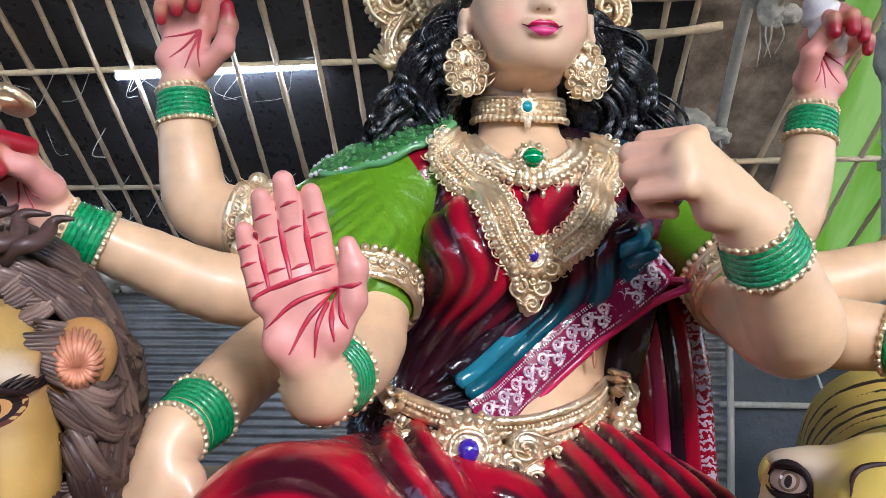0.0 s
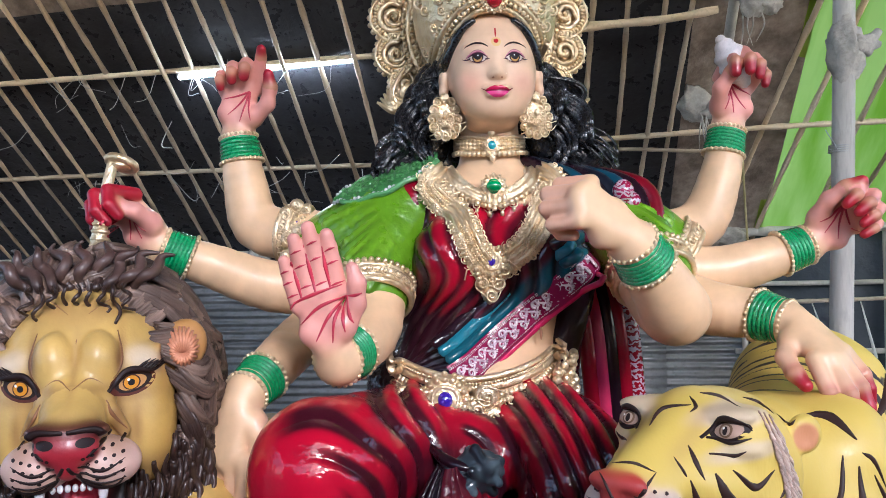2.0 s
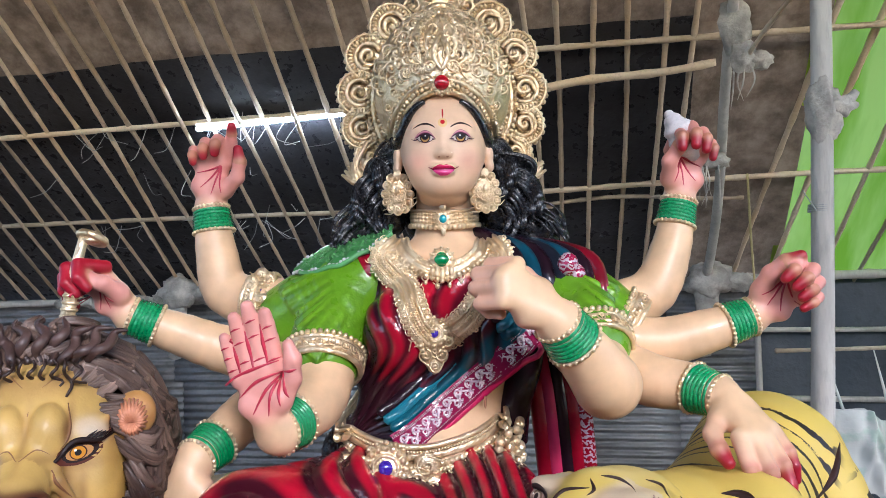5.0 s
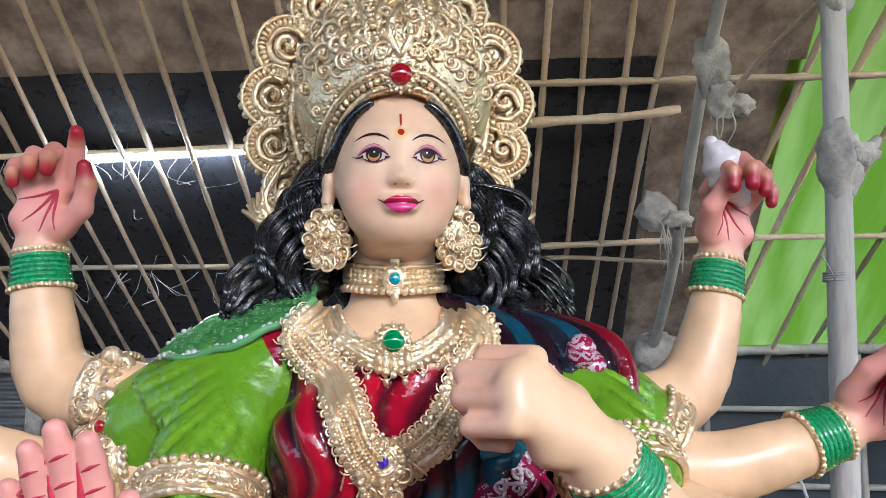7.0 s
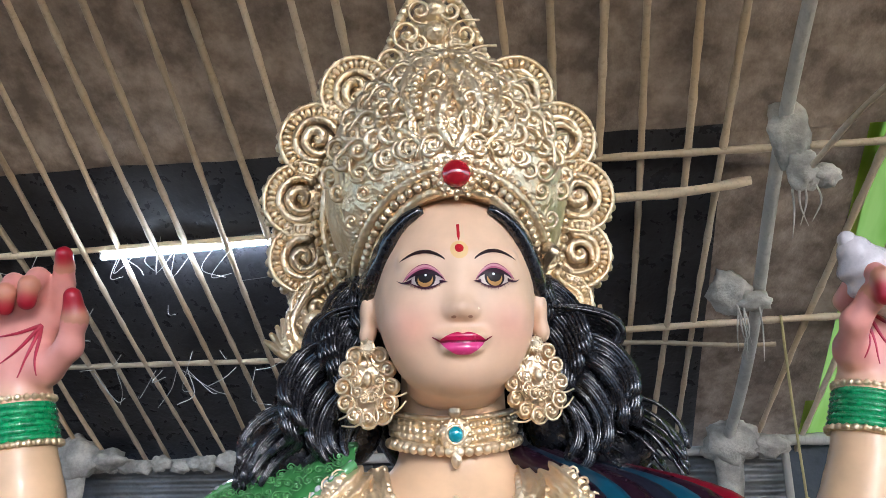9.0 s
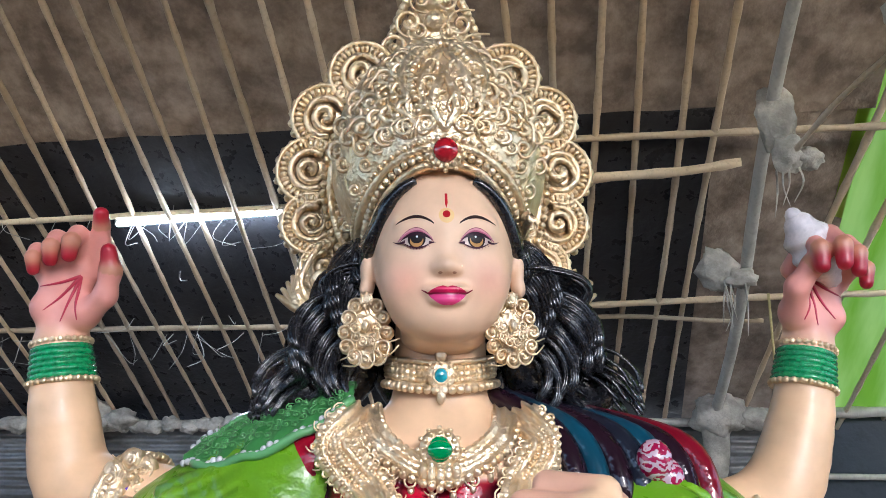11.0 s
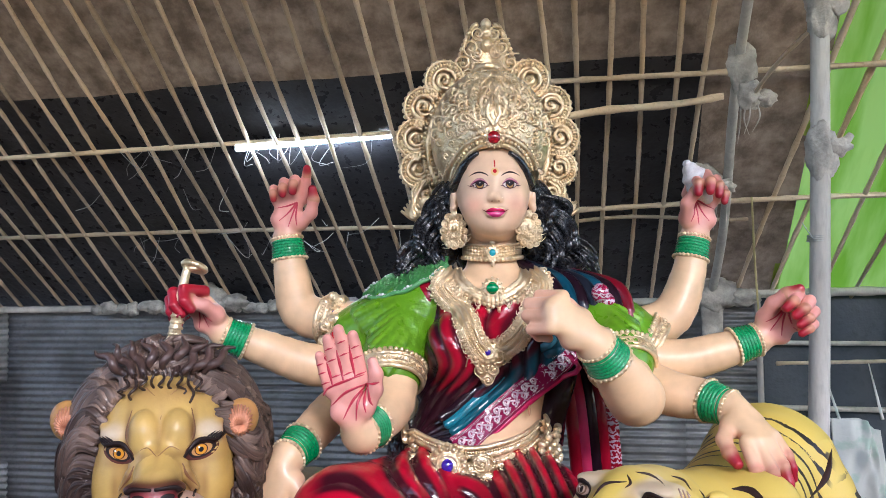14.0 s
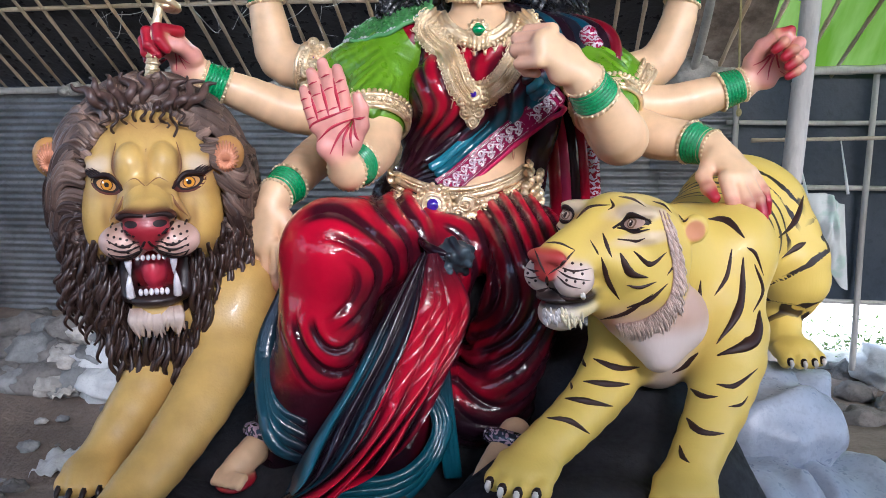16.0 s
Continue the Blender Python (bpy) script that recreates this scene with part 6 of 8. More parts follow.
halo.ball((HX, NY + 0.02, 3.43), (0.085, 0.03, 0.095), GOLD_C, 0.02)
halo.ball((HX, NY + 0.02, 3.50), (0.05, 0.03, 0.065), GOLD_C, 0.02)
LOBES = ((0.152, 3.355, 0.066), (0.228, 3.262, 0.066), (0.258, 3.152, 0.064), (0.252, 3.045, 0.058), (0.222, 2.958, 0.048))
for sx in (-1, 1):
    for x0, z0, r0 in LOBES:
        halo.ball((HX + sx * x0, NY + 0.015, z0), (r0, 0.028, r0), GOLD_C, 0.012)
V, F = halo.skin(0.006)
fig.add(V, F, GOLD, GOLD_C)
for sx in (-1, 1):
    for i, (x0, z0, r0) in enumerate(LOBES):
        c0 = np.array((HX + sx * x0, NY - 0.012, z0))
        dirn = math.atan2(z0 - 3.14, sx * x0)
        for k, rr in ((1.05, 0.005), (0.62, 0.008)):
            a = np.linspace(dirn - 2.2, dirn + 2.2, 22)
            P = c0 + np.stack([r0 * k * np.cos(a), 0 * a + (0.004 if k == 1 else -0.01), r0 * k * np.sin(a)], 1)
            fig.sweep(P[::3], rr, GOLD, n=24, k=6)
        a = np.linspace(dirn - 2.1, dirn + 2.1, 15)
        for t in a:
            fig.bead(c0 + np.array((r0 * 1.1 * math.cos(t), 0.004, r0 * 1.1 * math.sin(t))), 0.0095, GOLD, nu=4, nv=6)
        for t in np.linspace(dirn - 2.1, dirn + 2.1, 23):      # fluted shell rim
            d = np.array((math.cos(t), 0, math.sin(t)))
            fig.sweep([c0 + d * r0 * 0.66 + np.array((0, -0.004, 0)), c0 + d * r0 * 0.86 + np.array((0, -0.011, 0)), c0 + d * r0 * 1.04], [0.003, 0.0062, 0.0045], GOLD, n=7, k=6)
        scroll(c0 + np.array((0, -0.012, 0)), (0, -1, 0), r0 * 0.46, dirn, sx, r=0.36, turns=1.2, tail=0.8)
    # inner arch mouldings of the nimbus
    for rx, rz, rad, bd in ((0.215, 0.235, 0.011, 0), (0.203, 0.222, 0.0, 0.0085), (0.228, 0.25, 0.0, 0.008), (0.178, 0.20, 0.009, 0)):
        a = np.linspace(math.pi / 2, -0.55, 40)
        P = np.stack([HX + sx * rx * np.cos(a), 0 * a + NY - 0.03 - (0.05 if rx < 0.2 else 0) * (1 - np.abs(np.cos(a)) ** 3), 3.115 + rz * np.sin(a)], 1)
        if rad:
            fig.sweep(P[::3], rad, GOLD, n=44, k=7)
        if bd:
            bead_row(P, bd, 0.0165)
    # flank scroll leaf
    c0 = np.array((HX + sx * 0.225, 0.14, 2.915))
    scroll(c0, (0, -1, 0), 0.042, 2.4, -sx, r=0.3, turns=1.2, tail=1.2)
    for k in range(5):
        fig.sweep([c0 + np.array((sx * 0.0, 0, -0.03 - 0.006 * k)), c0 + np.array((sx * 0.04, -0.01, -0.045 + 0.004 * k)), c0 + np.array((sx * (0.085 - 0.01 * k), 0, -0.02 + 0.012 * k))], [0.007, 0.013, 0.004], GOLD, n=12, k=6)
for k, (z0, sz) in enumerate(((3.56, 0.02), (3.525, 0.026), (3.48, 0.026))):
    fig.bead((HX, NY - 0.005, z0), sz, GOLD)
for sx in (-1, 1):
    for dx, dz, sz in ((0.03, 3.52, 0.026), (0.055, 3.47, 0.032), (0.085, 3.415, 0.034), (0.035, 3.45, 0.026), (0.03, 3.40, 0.026), (0.065, 3.38, 0.022)):
        scroll((HX + sx * dx, NY - 0.018, dz), (0, -1, 0), sz, 1.2 if sx > 0 else 1.9, sx, tail=0.5)
    a = np.linspace(-0.5, math.pi / 2, 16)
    for t in a:
        fig.bead((HX + sx * (0.035 + 0.065 * math.cos(t) * (1 - 0.5 * max(math.sin(t), 0))), NY + 0.004, 3.43 + 0.13 * math.sin(t)), 0.011, GOLD, nu=4, nv=6)
fig.ring((HX, NY - 0.05, 3.365), (0, 0.3, 1), 0.05, 0.012, GOLD)
# the nimbus stands well behind the dome
for v in fig.v[HALO_FIRST:]:
    v[:] = (v - np.array((HX, NY, 3.12))) * np.array((1.015, 1.25, 1.05)) + np.array((HX, 0.315, 3.12))


def on_crown(P, lift=0.0):
    P = np.array(P, float)
    P[..., 1] = -0.4
    P = crown.project(P, (0, 1, 0), 40)
    P[..., 1] -= lift
    return P


def dome_scroll(x, z, size, turn, wind):
    p = on_crown([[HX + x, 0, z]], 0.002)[0]
    n = unit((x * 2.4, -1, (z - 3.12) * 2.2))
    scroll(p, n, size, turn, wind, r=0.26, turns=1.35, tail=0.9, n=22)


rim_a = np.linspace(0.16, math.pi - 0.16, 60)
for k, (rr, rad, bead) in enumerate(((0.127, 0.009, 0), (0.141, 0, 0.0075), (0.155, 0.0085, 0), (0.166, 0, 0.006))):
    P = np.stack([HX + rr * 1.02 * np.cos(rim_a), 0 * rim_a, 2.932 + (rr + 0.006) * np.sin(rim_a)], 1)
    P = on_crown(P, 0.003)
    if rad:
        fig.sweep(P[::3], rad, GOLD, n=60, k=7)
    if bead:
        bead_row(P, bead, 0.0145)
for sx in (-1, 1):
    for k in range(9):
        dome_scroll(sx * (0.038 + 0.019 * k), 3.122 + 0.012 * k - 0.0042 * k * k, 0.015, 0.7 * k, sx)
    for row, (z0, n_, x_max, sz) in enumerate(((3.165, 8, 0.185, 0.021), (3.205, 7, 0.175, 0.021), (3.245, 6, 0.15, 0.021), (3.285, 5, 0.115, 0.019), (3.318, 3, 0.07, 0.016), (3.13, 5, 0.18, 0.018))):
        for k in range(n_):
            f = (k + 0.5) / n_
            dome_scroll(sx * (0.012 + x_max * f), z0 - 0.045 * f * f, sz, 1.4 + 0.9 * k + row, sx if (k + row) % 2 else -sx)
            p = on_crown([[HX + sx * (0.012 + x_max * (f + 0.08)), 0, z0 + 0.022 - 0.045 * f * f]], 0.004)[0]
            fig.bead(p, 0.0085, GOLD, nu=4, nv=6)
    for k in range(7):
        a0 = 0.25 + 0.19 * k
        P = on_crown(np.stack([HX + sx * np.array((0.02, 0.034, 0.05)) * (0.6 + 0.25 * k), np.zeros(3), np.array((3.27, 3.30, 3.315)) - 0.004 * k * k], 1), 0.003)
        fig.sweep(P, [0.004, 0.008, 0.003], GOLD, n=10, k=6)
for P2 in ([(0, 3.12), (-0.02, 3.16), (-0.012, 3.20), (0, 3.225)], [(0, 3.12), (0.02, 3.16), (0.012, 3.20), (0, 3.225)], [(-0.03, 3.15), (-0.04, 3.20), (-0.022, 3.25), (0, 3.285)], [(0.03, 3.15), (0.04, 3.20), (0.022, 3.25), (0, 3.285)], [(-0.06, 3.17), (-0.07, 3.23), (-0.045, 3.285), (0, 3.325)], [(0.06, 3.17), (0.07, 3.23), (0.045, 3.285), (0, 3.325)]):
    P = on_crown(spline([(HX + x, 0, z) for x, z in P2], 12), 0.004)
    fig.sweep(P, [0.006, 0.010, 0.006], GOLD, n=20, k=7)
bead_row(on_crown(spline([(HX - 0.05, 0, 3.17), (HX - 0.056, 0, 3.225), (HX - 0.035, 0, 3.27), (HX, 0, 3.305), (HX + 0.035, 0, 3.27), (HX + 0.056, 0, 3.225), (HX + 0.05, 0, 3.17)], 40), 0.006), 0.0065, 0.0125)
rp = on_crown([[HX, 0, 3.082]], 0.004)[0]
rosette(rp, (0, -1, 0.15), 0.033, None, 12)
fig.bead(rp + np.array((0, -0.010, 0.001)), (0.021, 0.016, 0.021), RUBY, nu=10, nv=16)

# folds of the drapery over the legs
DK = np.asarray(CLOTH_DARK)


def pleat(P, rad, cols, n=36, flat=0.85):
    fig.sweep(P, rad, CLOTH, cols, n=n, k=10, flat=flat)


def band(x, a, b, soft):
    return smooth(x, a - soft, a + soft) * smooth(x, b + soft, b - soft)


def fold_field(x, z):
    """Phase, weight and height of the carved folds: round the near thigh, hanging under the knee, over the far thigh, hanging under it."""
    wob = 0.010 * np.sin(17 * x + 5 * z) + 0.008 * np.sin(23 * z - 9 * x + 1)
    out = []
    dx, dz = x + 0.475, z - 1.965
    r, a = np.hypot(dx, dz), np.degrees(np.arctan2(dz, dx))
    out.append(((r + 1.3 * wob + 0.0006 * a) / 0.050, smooth(r, 0.09, 0.14) * band(a, -62, 96, 14) * smooth(r, 0.36, 0.30), 0.024))
    dx, dz = x + 0.405, z - 1.83
    r = np.hypot(dx, dz / 1.35)
    out.append(((r + 0.9 * wob + 0.012) / 0.040, smooth(r, 0.02, 0.05) * smooth(r, 0.175, 0.14) * smooth(z, 1.865, 1.815) * smooth(x, -0.34, -0.37), 0.030))
    dx, dz = x + 0.15, z - 1.875
    r, a = np.hypot(dx, dz), np.degrees(np.arctan2(dz, dx))
    out.append(((r + wob - 0.0004 * a) / 0.043, smooth(r, 0.06, 0.10) * band(a, -58, 92, 12) * smooth(x, -0.14, -0.10), 0.020))
    dx, dz = x + 0.01 + 0.05 * np.sin(14 * (z - 1.6)), z - 1.74
    r = np.where(dz < 0, np.hypot(dx, dz / 1.7), np.abs(dx))
    out.append(((r + 1.2 * wob) / 0.040, smooth(z, 1.80, 1.73) * smooth(x, -0.16, -0.11) * smooth(z, 1.40, 1.46), 0.036))
    return out


V, F = legs.skin(0.0045)
col = legs.colors(V, 260)
eps = 0.004
f0 = legs.field(V)
nrm = np.stack([legs.field(V + eps * np.eye(3)[i]) - f0 for i in range(3)], 1)
nrm /= np.linalg.norm(nrm, axis=1)[:, None] + 1e-9
x, z = V[:, 0], V[:, 2]
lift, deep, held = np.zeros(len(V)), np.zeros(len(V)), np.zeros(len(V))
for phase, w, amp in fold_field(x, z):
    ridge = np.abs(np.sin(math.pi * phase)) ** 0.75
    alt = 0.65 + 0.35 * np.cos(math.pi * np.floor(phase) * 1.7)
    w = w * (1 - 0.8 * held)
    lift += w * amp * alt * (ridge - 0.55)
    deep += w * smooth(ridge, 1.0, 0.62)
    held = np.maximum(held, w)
lift += 0.004 * np.sin(31 * x + 9 * z) * np.sin(12 * z) * (1 - held)
# red coloured darker over the far thigh
red = np.array((0.50, 0.0025, 0.024)) * (1 - 0.70 * smooth(x, -0.14, 0.04) * smooth(z, 2.06, 1.98))[:, None]
cloth = smooth(z, 1.50, 1.60)[:, None]
col = col * (1 - cloth) + red * cloth
# black spray with painted-in shade: folds, by the knot, between the legs, hem
spray_shade = np.clip(deep, 0, 1) * 0.93
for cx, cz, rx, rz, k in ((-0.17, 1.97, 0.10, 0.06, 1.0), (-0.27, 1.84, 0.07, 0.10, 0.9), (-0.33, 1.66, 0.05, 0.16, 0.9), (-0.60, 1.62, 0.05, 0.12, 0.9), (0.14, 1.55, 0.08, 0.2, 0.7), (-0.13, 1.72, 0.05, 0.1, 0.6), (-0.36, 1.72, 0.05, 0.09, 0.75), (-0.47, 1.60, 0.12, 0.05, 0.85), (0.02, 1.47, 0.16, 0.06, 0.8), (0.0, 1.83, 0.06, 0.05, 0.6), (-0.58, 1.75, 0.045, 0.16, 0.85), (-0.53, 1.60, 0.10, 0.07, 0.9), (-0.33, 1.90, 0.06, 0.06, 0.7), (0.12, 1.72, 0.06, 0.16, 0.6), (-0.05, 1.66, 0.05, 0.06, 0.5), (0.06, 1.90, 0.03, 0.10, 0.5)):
    spray_shade = np.maximum(spray_shade, min(0.97, 1.15 * k) * np.exp(-((x - cx) / (1.25 * rx)) ** 2 - ((z - cz) / (1.2 * rz)) ** 2))
spray_shade = np.maximum(spray_shade, 0.95 * smooth(z, 1.73, 1.62) * smooth(x, -0.2, -0.26))
spray_shade = np.maximum(spray_shade, 0.95 * smooth(x, -0.395, -0.335) * smooth(x, -0.18, -0.24) * smooth(z, 1.96, 1.86))
col = col * (1 - spray_shade[:, None]) + DK * spray_shade[:, None]
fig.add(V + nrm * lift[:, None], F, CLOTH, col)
# fan of pleats falling from the knot
U, W = np.meshgrid(np.linspace(0, 1, 190), np.linspace(0, 1, 90), indexing="ij")
edge_l = spline([(-0.185, -0.445, 1.985), (-0.305, -0.545, 1.80), (-0.415, -0.635, 1.62), (-0.515, -0.695, 1.46), (-0.585, -0.715, 1.37)], 90)
edge_r = spline([(-0.125, -0.43, 1.985), (-0.055, -0.500, 1.84), (-0.120, -0.565, 1.66), (-0.25, -0.66, 1.50), (-0.375, -0.70, 1.43)], 90)
pl = U + 0.03 * np.sin(8 * U + 4 * W) * (0.4 + W) + 0.022 * np.sin(19 * U - 4 * W)
phase = np.where(pl < 0.32, pl * 9.4, 3 + (pl - 0.32) * 5.2)
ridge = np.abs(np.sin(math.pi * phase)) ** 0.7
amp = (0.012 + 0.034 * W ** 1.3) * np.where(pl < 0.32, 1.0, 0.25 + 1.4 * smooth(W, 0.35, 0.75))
P = edge_l[None] * (1 - U[..., None]) + edge_r[None] * U[..., None]
P[..., 1] -= 0.045 * np.sin(math.pi * U) * (0.6 + 0.5 * W) + amp * (ridge - 0.5)
P[..., 2] += 0.02 * np.sin(2.5 * math.pi * U) * W ** 3
P[..., 0] += 0.03 * np.sin(math.pi * U) * np.sin(math.pi * W) ** 1.5 - 0.012 * np.sin(12 * W + 9 * U) * W
P[..., 1] -= 0.006 * np.sin(38 * W + 23 * U) * smooth(W, 0.15, 0.3) * smooth(W, 0.7, 0.5) * (U > 0.32)
teal, redc = np.array((0.010, 0.10, 0.14)), np.array((0.54, 0.004, 0.028))
tone = np.where((U < 0.12)[..., None], teal, np.where((U < 0.21)[..., None], DK, np.where((U < 0.26)[..., None], teal * 0.5, np.where((U < 0.33)[..., None], DK, redc))))
# troughs, top and edge coloured darker, as black paint and as shade
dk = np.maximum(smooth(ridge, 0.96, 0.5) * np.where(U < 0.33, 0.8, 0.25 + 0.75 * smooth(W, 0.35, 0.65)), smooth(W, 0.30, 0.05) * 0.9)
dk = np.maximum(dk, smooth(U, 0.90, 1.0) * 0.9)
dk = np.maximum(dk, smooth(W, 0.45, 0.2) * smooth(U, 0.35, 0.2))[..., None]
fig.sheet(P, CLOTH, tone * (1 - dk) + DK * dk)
for i in range(7):       # teal hem swags
    k = i / 6
    c = np.asarray((CLOTH_TEAL, CLOTH_DARK)[i % 2])
    o = -0.006 if i % 2 == 0 else 0.004
    pleat([(-0.20 + 0.02 * k, -0.52 + o, 1.66), (-0.15 + 0.03 * k, -0.57 + o, 1.52), (-0.24, -0.65 + o, 1.43 - 0.011 * i), (-0.43, -0.675 + o, 1.415 - 0.011 * i)], [0.010, 0.014, 0.016, 0.012], [DK, c, c, c])
    pleat([(-0.565 - 0.010 * k, -0.42 + o, 1.88), (-0.615 - 0.014 * k, -0.48 + o, 1.72), (-0.585 - 0.006 * k, -0.55 - 0.01 * i + o, 1.60 - 0.012 * i), (-0.50, -0.58 - 0.006 * i + o, 1.55 - 0.016 * i)], [0.012, 0.019, 0.021, 0.012], [DK, c * 0.4 + DK * 0.6, c * 0.7 + DK * 0.3, DK])
    pleat([(-0.13 + 0.012 * k, -0.51 + o, 1.68), (-0.14 + 0.03 * k, -0.54 + o, 1.55), (-0.12 + 0.03 * k, -0.57 + o, 1.38)], [0.008, 0.013, 0.011], [DK, c, c])
# the crumpled knot of cloth
g = random.Random(41)
kn = Clay()
kn.ball((-0.092, -0.425, 1.968), (0.055, 0.035, 0.048), (0.030, 0.040, 0.050), 0.01)
for i in range(15):
    a = 2 * math.pi * i / 15
    p = np.array((-0.092 + g.uniform(0.030, 0.066) * math.cos(a), -0.432 + 0.012 * g.uniform(-1, 1), 1.968 + g.uniform(0.025, 0.060) * math.sin(a)))
    q = np.array((-0.092 + 0.040 * g.uniform(-1, 1), -0.462 + g.uniform(-0.010, 0.006), 1.966 + 0.036 * g.uniform(-1, 1)))
    kn.cone(p, q, 0.012, 0.010, [(0.085, 0.115, 0.135), (0.016, 0.020, 0.026), (0.045, 0.065, 0.080)][i % 3], 0.004)
V, F = kn.skin(0.0045)
fig.add(V, F, CLOTH, kn.colors(V, 300))
for i in range(6):       # ends that run from the knot towards the hip
    pleat([(-0.19 + 0.008 * i, -0.36, 2.005 - 0.010 * i), (-0.150 + 0.004 * i, -0.435, 1.990 - 0.012 * i), (-0.105, -0.45, 1.975 - 0.008 * i)], [0.010, 0.013, 0.010], [DK, (0.05, 0.07, 0.085) if i % 2 else DK, DK], 18)
# feet with painted soles and patterned anklets
for fx, fy in ((-0.675, -0.55), (0.0, -0.62)):
    ft = Clay()
    ft.limb([(fx + 0.07, fy + 0.1, 1.48), (fx + 0.01, fy, 1.445), (fx - 0.03, fy - 0.06, 1.425)], (0.045, 0.04, 0.03), FLESH, 0.02)
    for k in range(5):
        ft.cone((fx - 0.055 + 0.018 * k, fy - 0.07 - 0.008 * k, 1.428), (fx - 0.062 + 0.018 * k, fy - 0.105 - 0.008 * k, 1.42), 0.012, 0.010, FLESH, 0.008)
    ft.ball((fx - 0.02, fy - 0.04, 1.395), (0.055, 0.075, 0.018), CRIMSON, 0.006)
    V, F = ft.skin(0.006)
    fig.add(V, F, SKIN, ft.colors(V))
    fig.ring((fx + 0.055, fy + 0.075, 1.47), (0.3, 0.4, 0.9), 0.055, 0.025, BORDER, (0.02, 0.03, 0.05), n=24, k=10)
fig.sweep([(-0.961, -0.085, 2.69), (-0.975, -0.105, 2.6), (-0.996, -0.11, 2.47)], [0.013, 0.015, 0.02], GOLD, n=14, k=10)
for k in range(5):
    fig.ring((-0.985 - 0.003 * k, -0.108, 2.53 - 0.018 * k), (0.1, 0.05, 1), 0.017, 0.006, GOLD, n=16)
fig.ring((-0.945, -0.07, 2.685), (0.25, 0.35, 0.9), 0.034, 0.011, GOLD)
fig.bead((-0.945, -0.07, 2.68), (0.034, 0.034, 0.014), GOLD, nu=6, nv=14)
fig.bead((-0.998, -0.11, 2.455), 0.024, GOLD)
statue = fig.build("goddess_statue")
tagged(statue, "painted many-armed goddess statue in red drapery with gold crown and ornaments", "statue")

# conch in one of the raised palms
con = Sculpt()
t = np.linspace(0, 1, 40)
P = np.stack([0.672 + 0.075 * t, 0.085 + 0.01 * t, 3.018 - 0.13 * t], 1)
rad = 0.050 * np.sin(math.pi * np.clip(0.06 + 0.86 * t, 0, 1)) ** 0.8 * (1 + 0.08 * np.sin(26 * t)) * (1 - 0.25 * t)
con.sweep(P, rad, CONCH, n=40, k=18)
con.bead((0.672, 0.084, 3.016), 0.016, CONCH)
tagged(con.build("conch_shell"), "white glazed conch shell held by the goddess statue", "shell")


# ---- lion statue ----
class Local:
    """A turned frame: a to its side, b forward, c up."""

    def __init__(self, o, fx, fy, deep=1.0, dip=0.0):
        self.o, self.deep, self.dip = np.asarray(o, float), deep, dip
        n = math.hypot(fx, fy)
        self.f = np.array((fx / n, fy / n, 0.0))
        self.r = np.array((-self.f[1], self.f[0], 0.0))
        self.u = np.array((0.0, 0.0, 1.0))
        self.yaw = math.degrees(math.atan2(self.r[1], self.r[0]))

    def __call__(self, a, b, c):
        return self.o + a * self.r + b * self.deep * self.f + (c - self.dip * b) * self.u

    def ball(self, clay, p, rad, col, k=0.02, cut=False):
        rad = (rad[0], rad[1] * self.deep, rad[2])
        return clay.ball(self(*p), rad, col, k, turn=(0, 0, self.yaw), cut=cut)

    def inv(self, V):
        d = V - self.o
        b = d @ self.f / self.deep
        return np.stack([d @ self.r, b, d @ self.u + self.dip * b], -1)


def painted(sc, clay, L, a, c, color, lift, mat, top=0.5):
    """Projects a grid of (a, c) onto the front of a head."""
    P = L.o + a[..., None] * L.r + top * L.f + c[..., None] * L.u
    P = clay.project(P, -L.f, 40)
    deep = (P - L.o) @ L.f
    lost = np.abs(clay.field(P)) > 0.006
    if lost.any() and not lost.all():
        P = P + ((deep[~lost].min() - deep) * lost)[..., None] * L.f
    sc.sheet(P + lift * L.f, mat, color)


def spot(sc, clay, L, a0, c0, ra, rc, color, lift, mat, n=18, top=0.5, tilt=0.0):
    r, t = np.meshgrid(np.linspace(0.02, 1, 5), np.linspace(0, 2 * math.pi, n), indexing="ij")
    x, y = ra * r * np.cos(t), rc * r * np.sin(t)
    painted(sc, clay, L, a0 + x * math.cos(tilt) - y * math.sin(tilt), c0 + x * math.sin(tilt) + y * math.cos(tilt), color, lift, mat, top)


def line(sc, clay, L, pts, wd, color, lift, mat, n=20, top=0.5):
    P = spline([tuple(L.o + a * L.r + top * L.f + c * L.u) for a, c in pts], n)
    P = clay.project(P, -L.f, 40)
    P = P[np.abs(clay.field(P)) < 0.006] + lift * L.f
    if len(P) > 5:
        sc.sweep(P[::2], [wd * 0.5, wd, wd * 0.2], mat, color, n=n, k=6, flat=0.4, out=L.f)


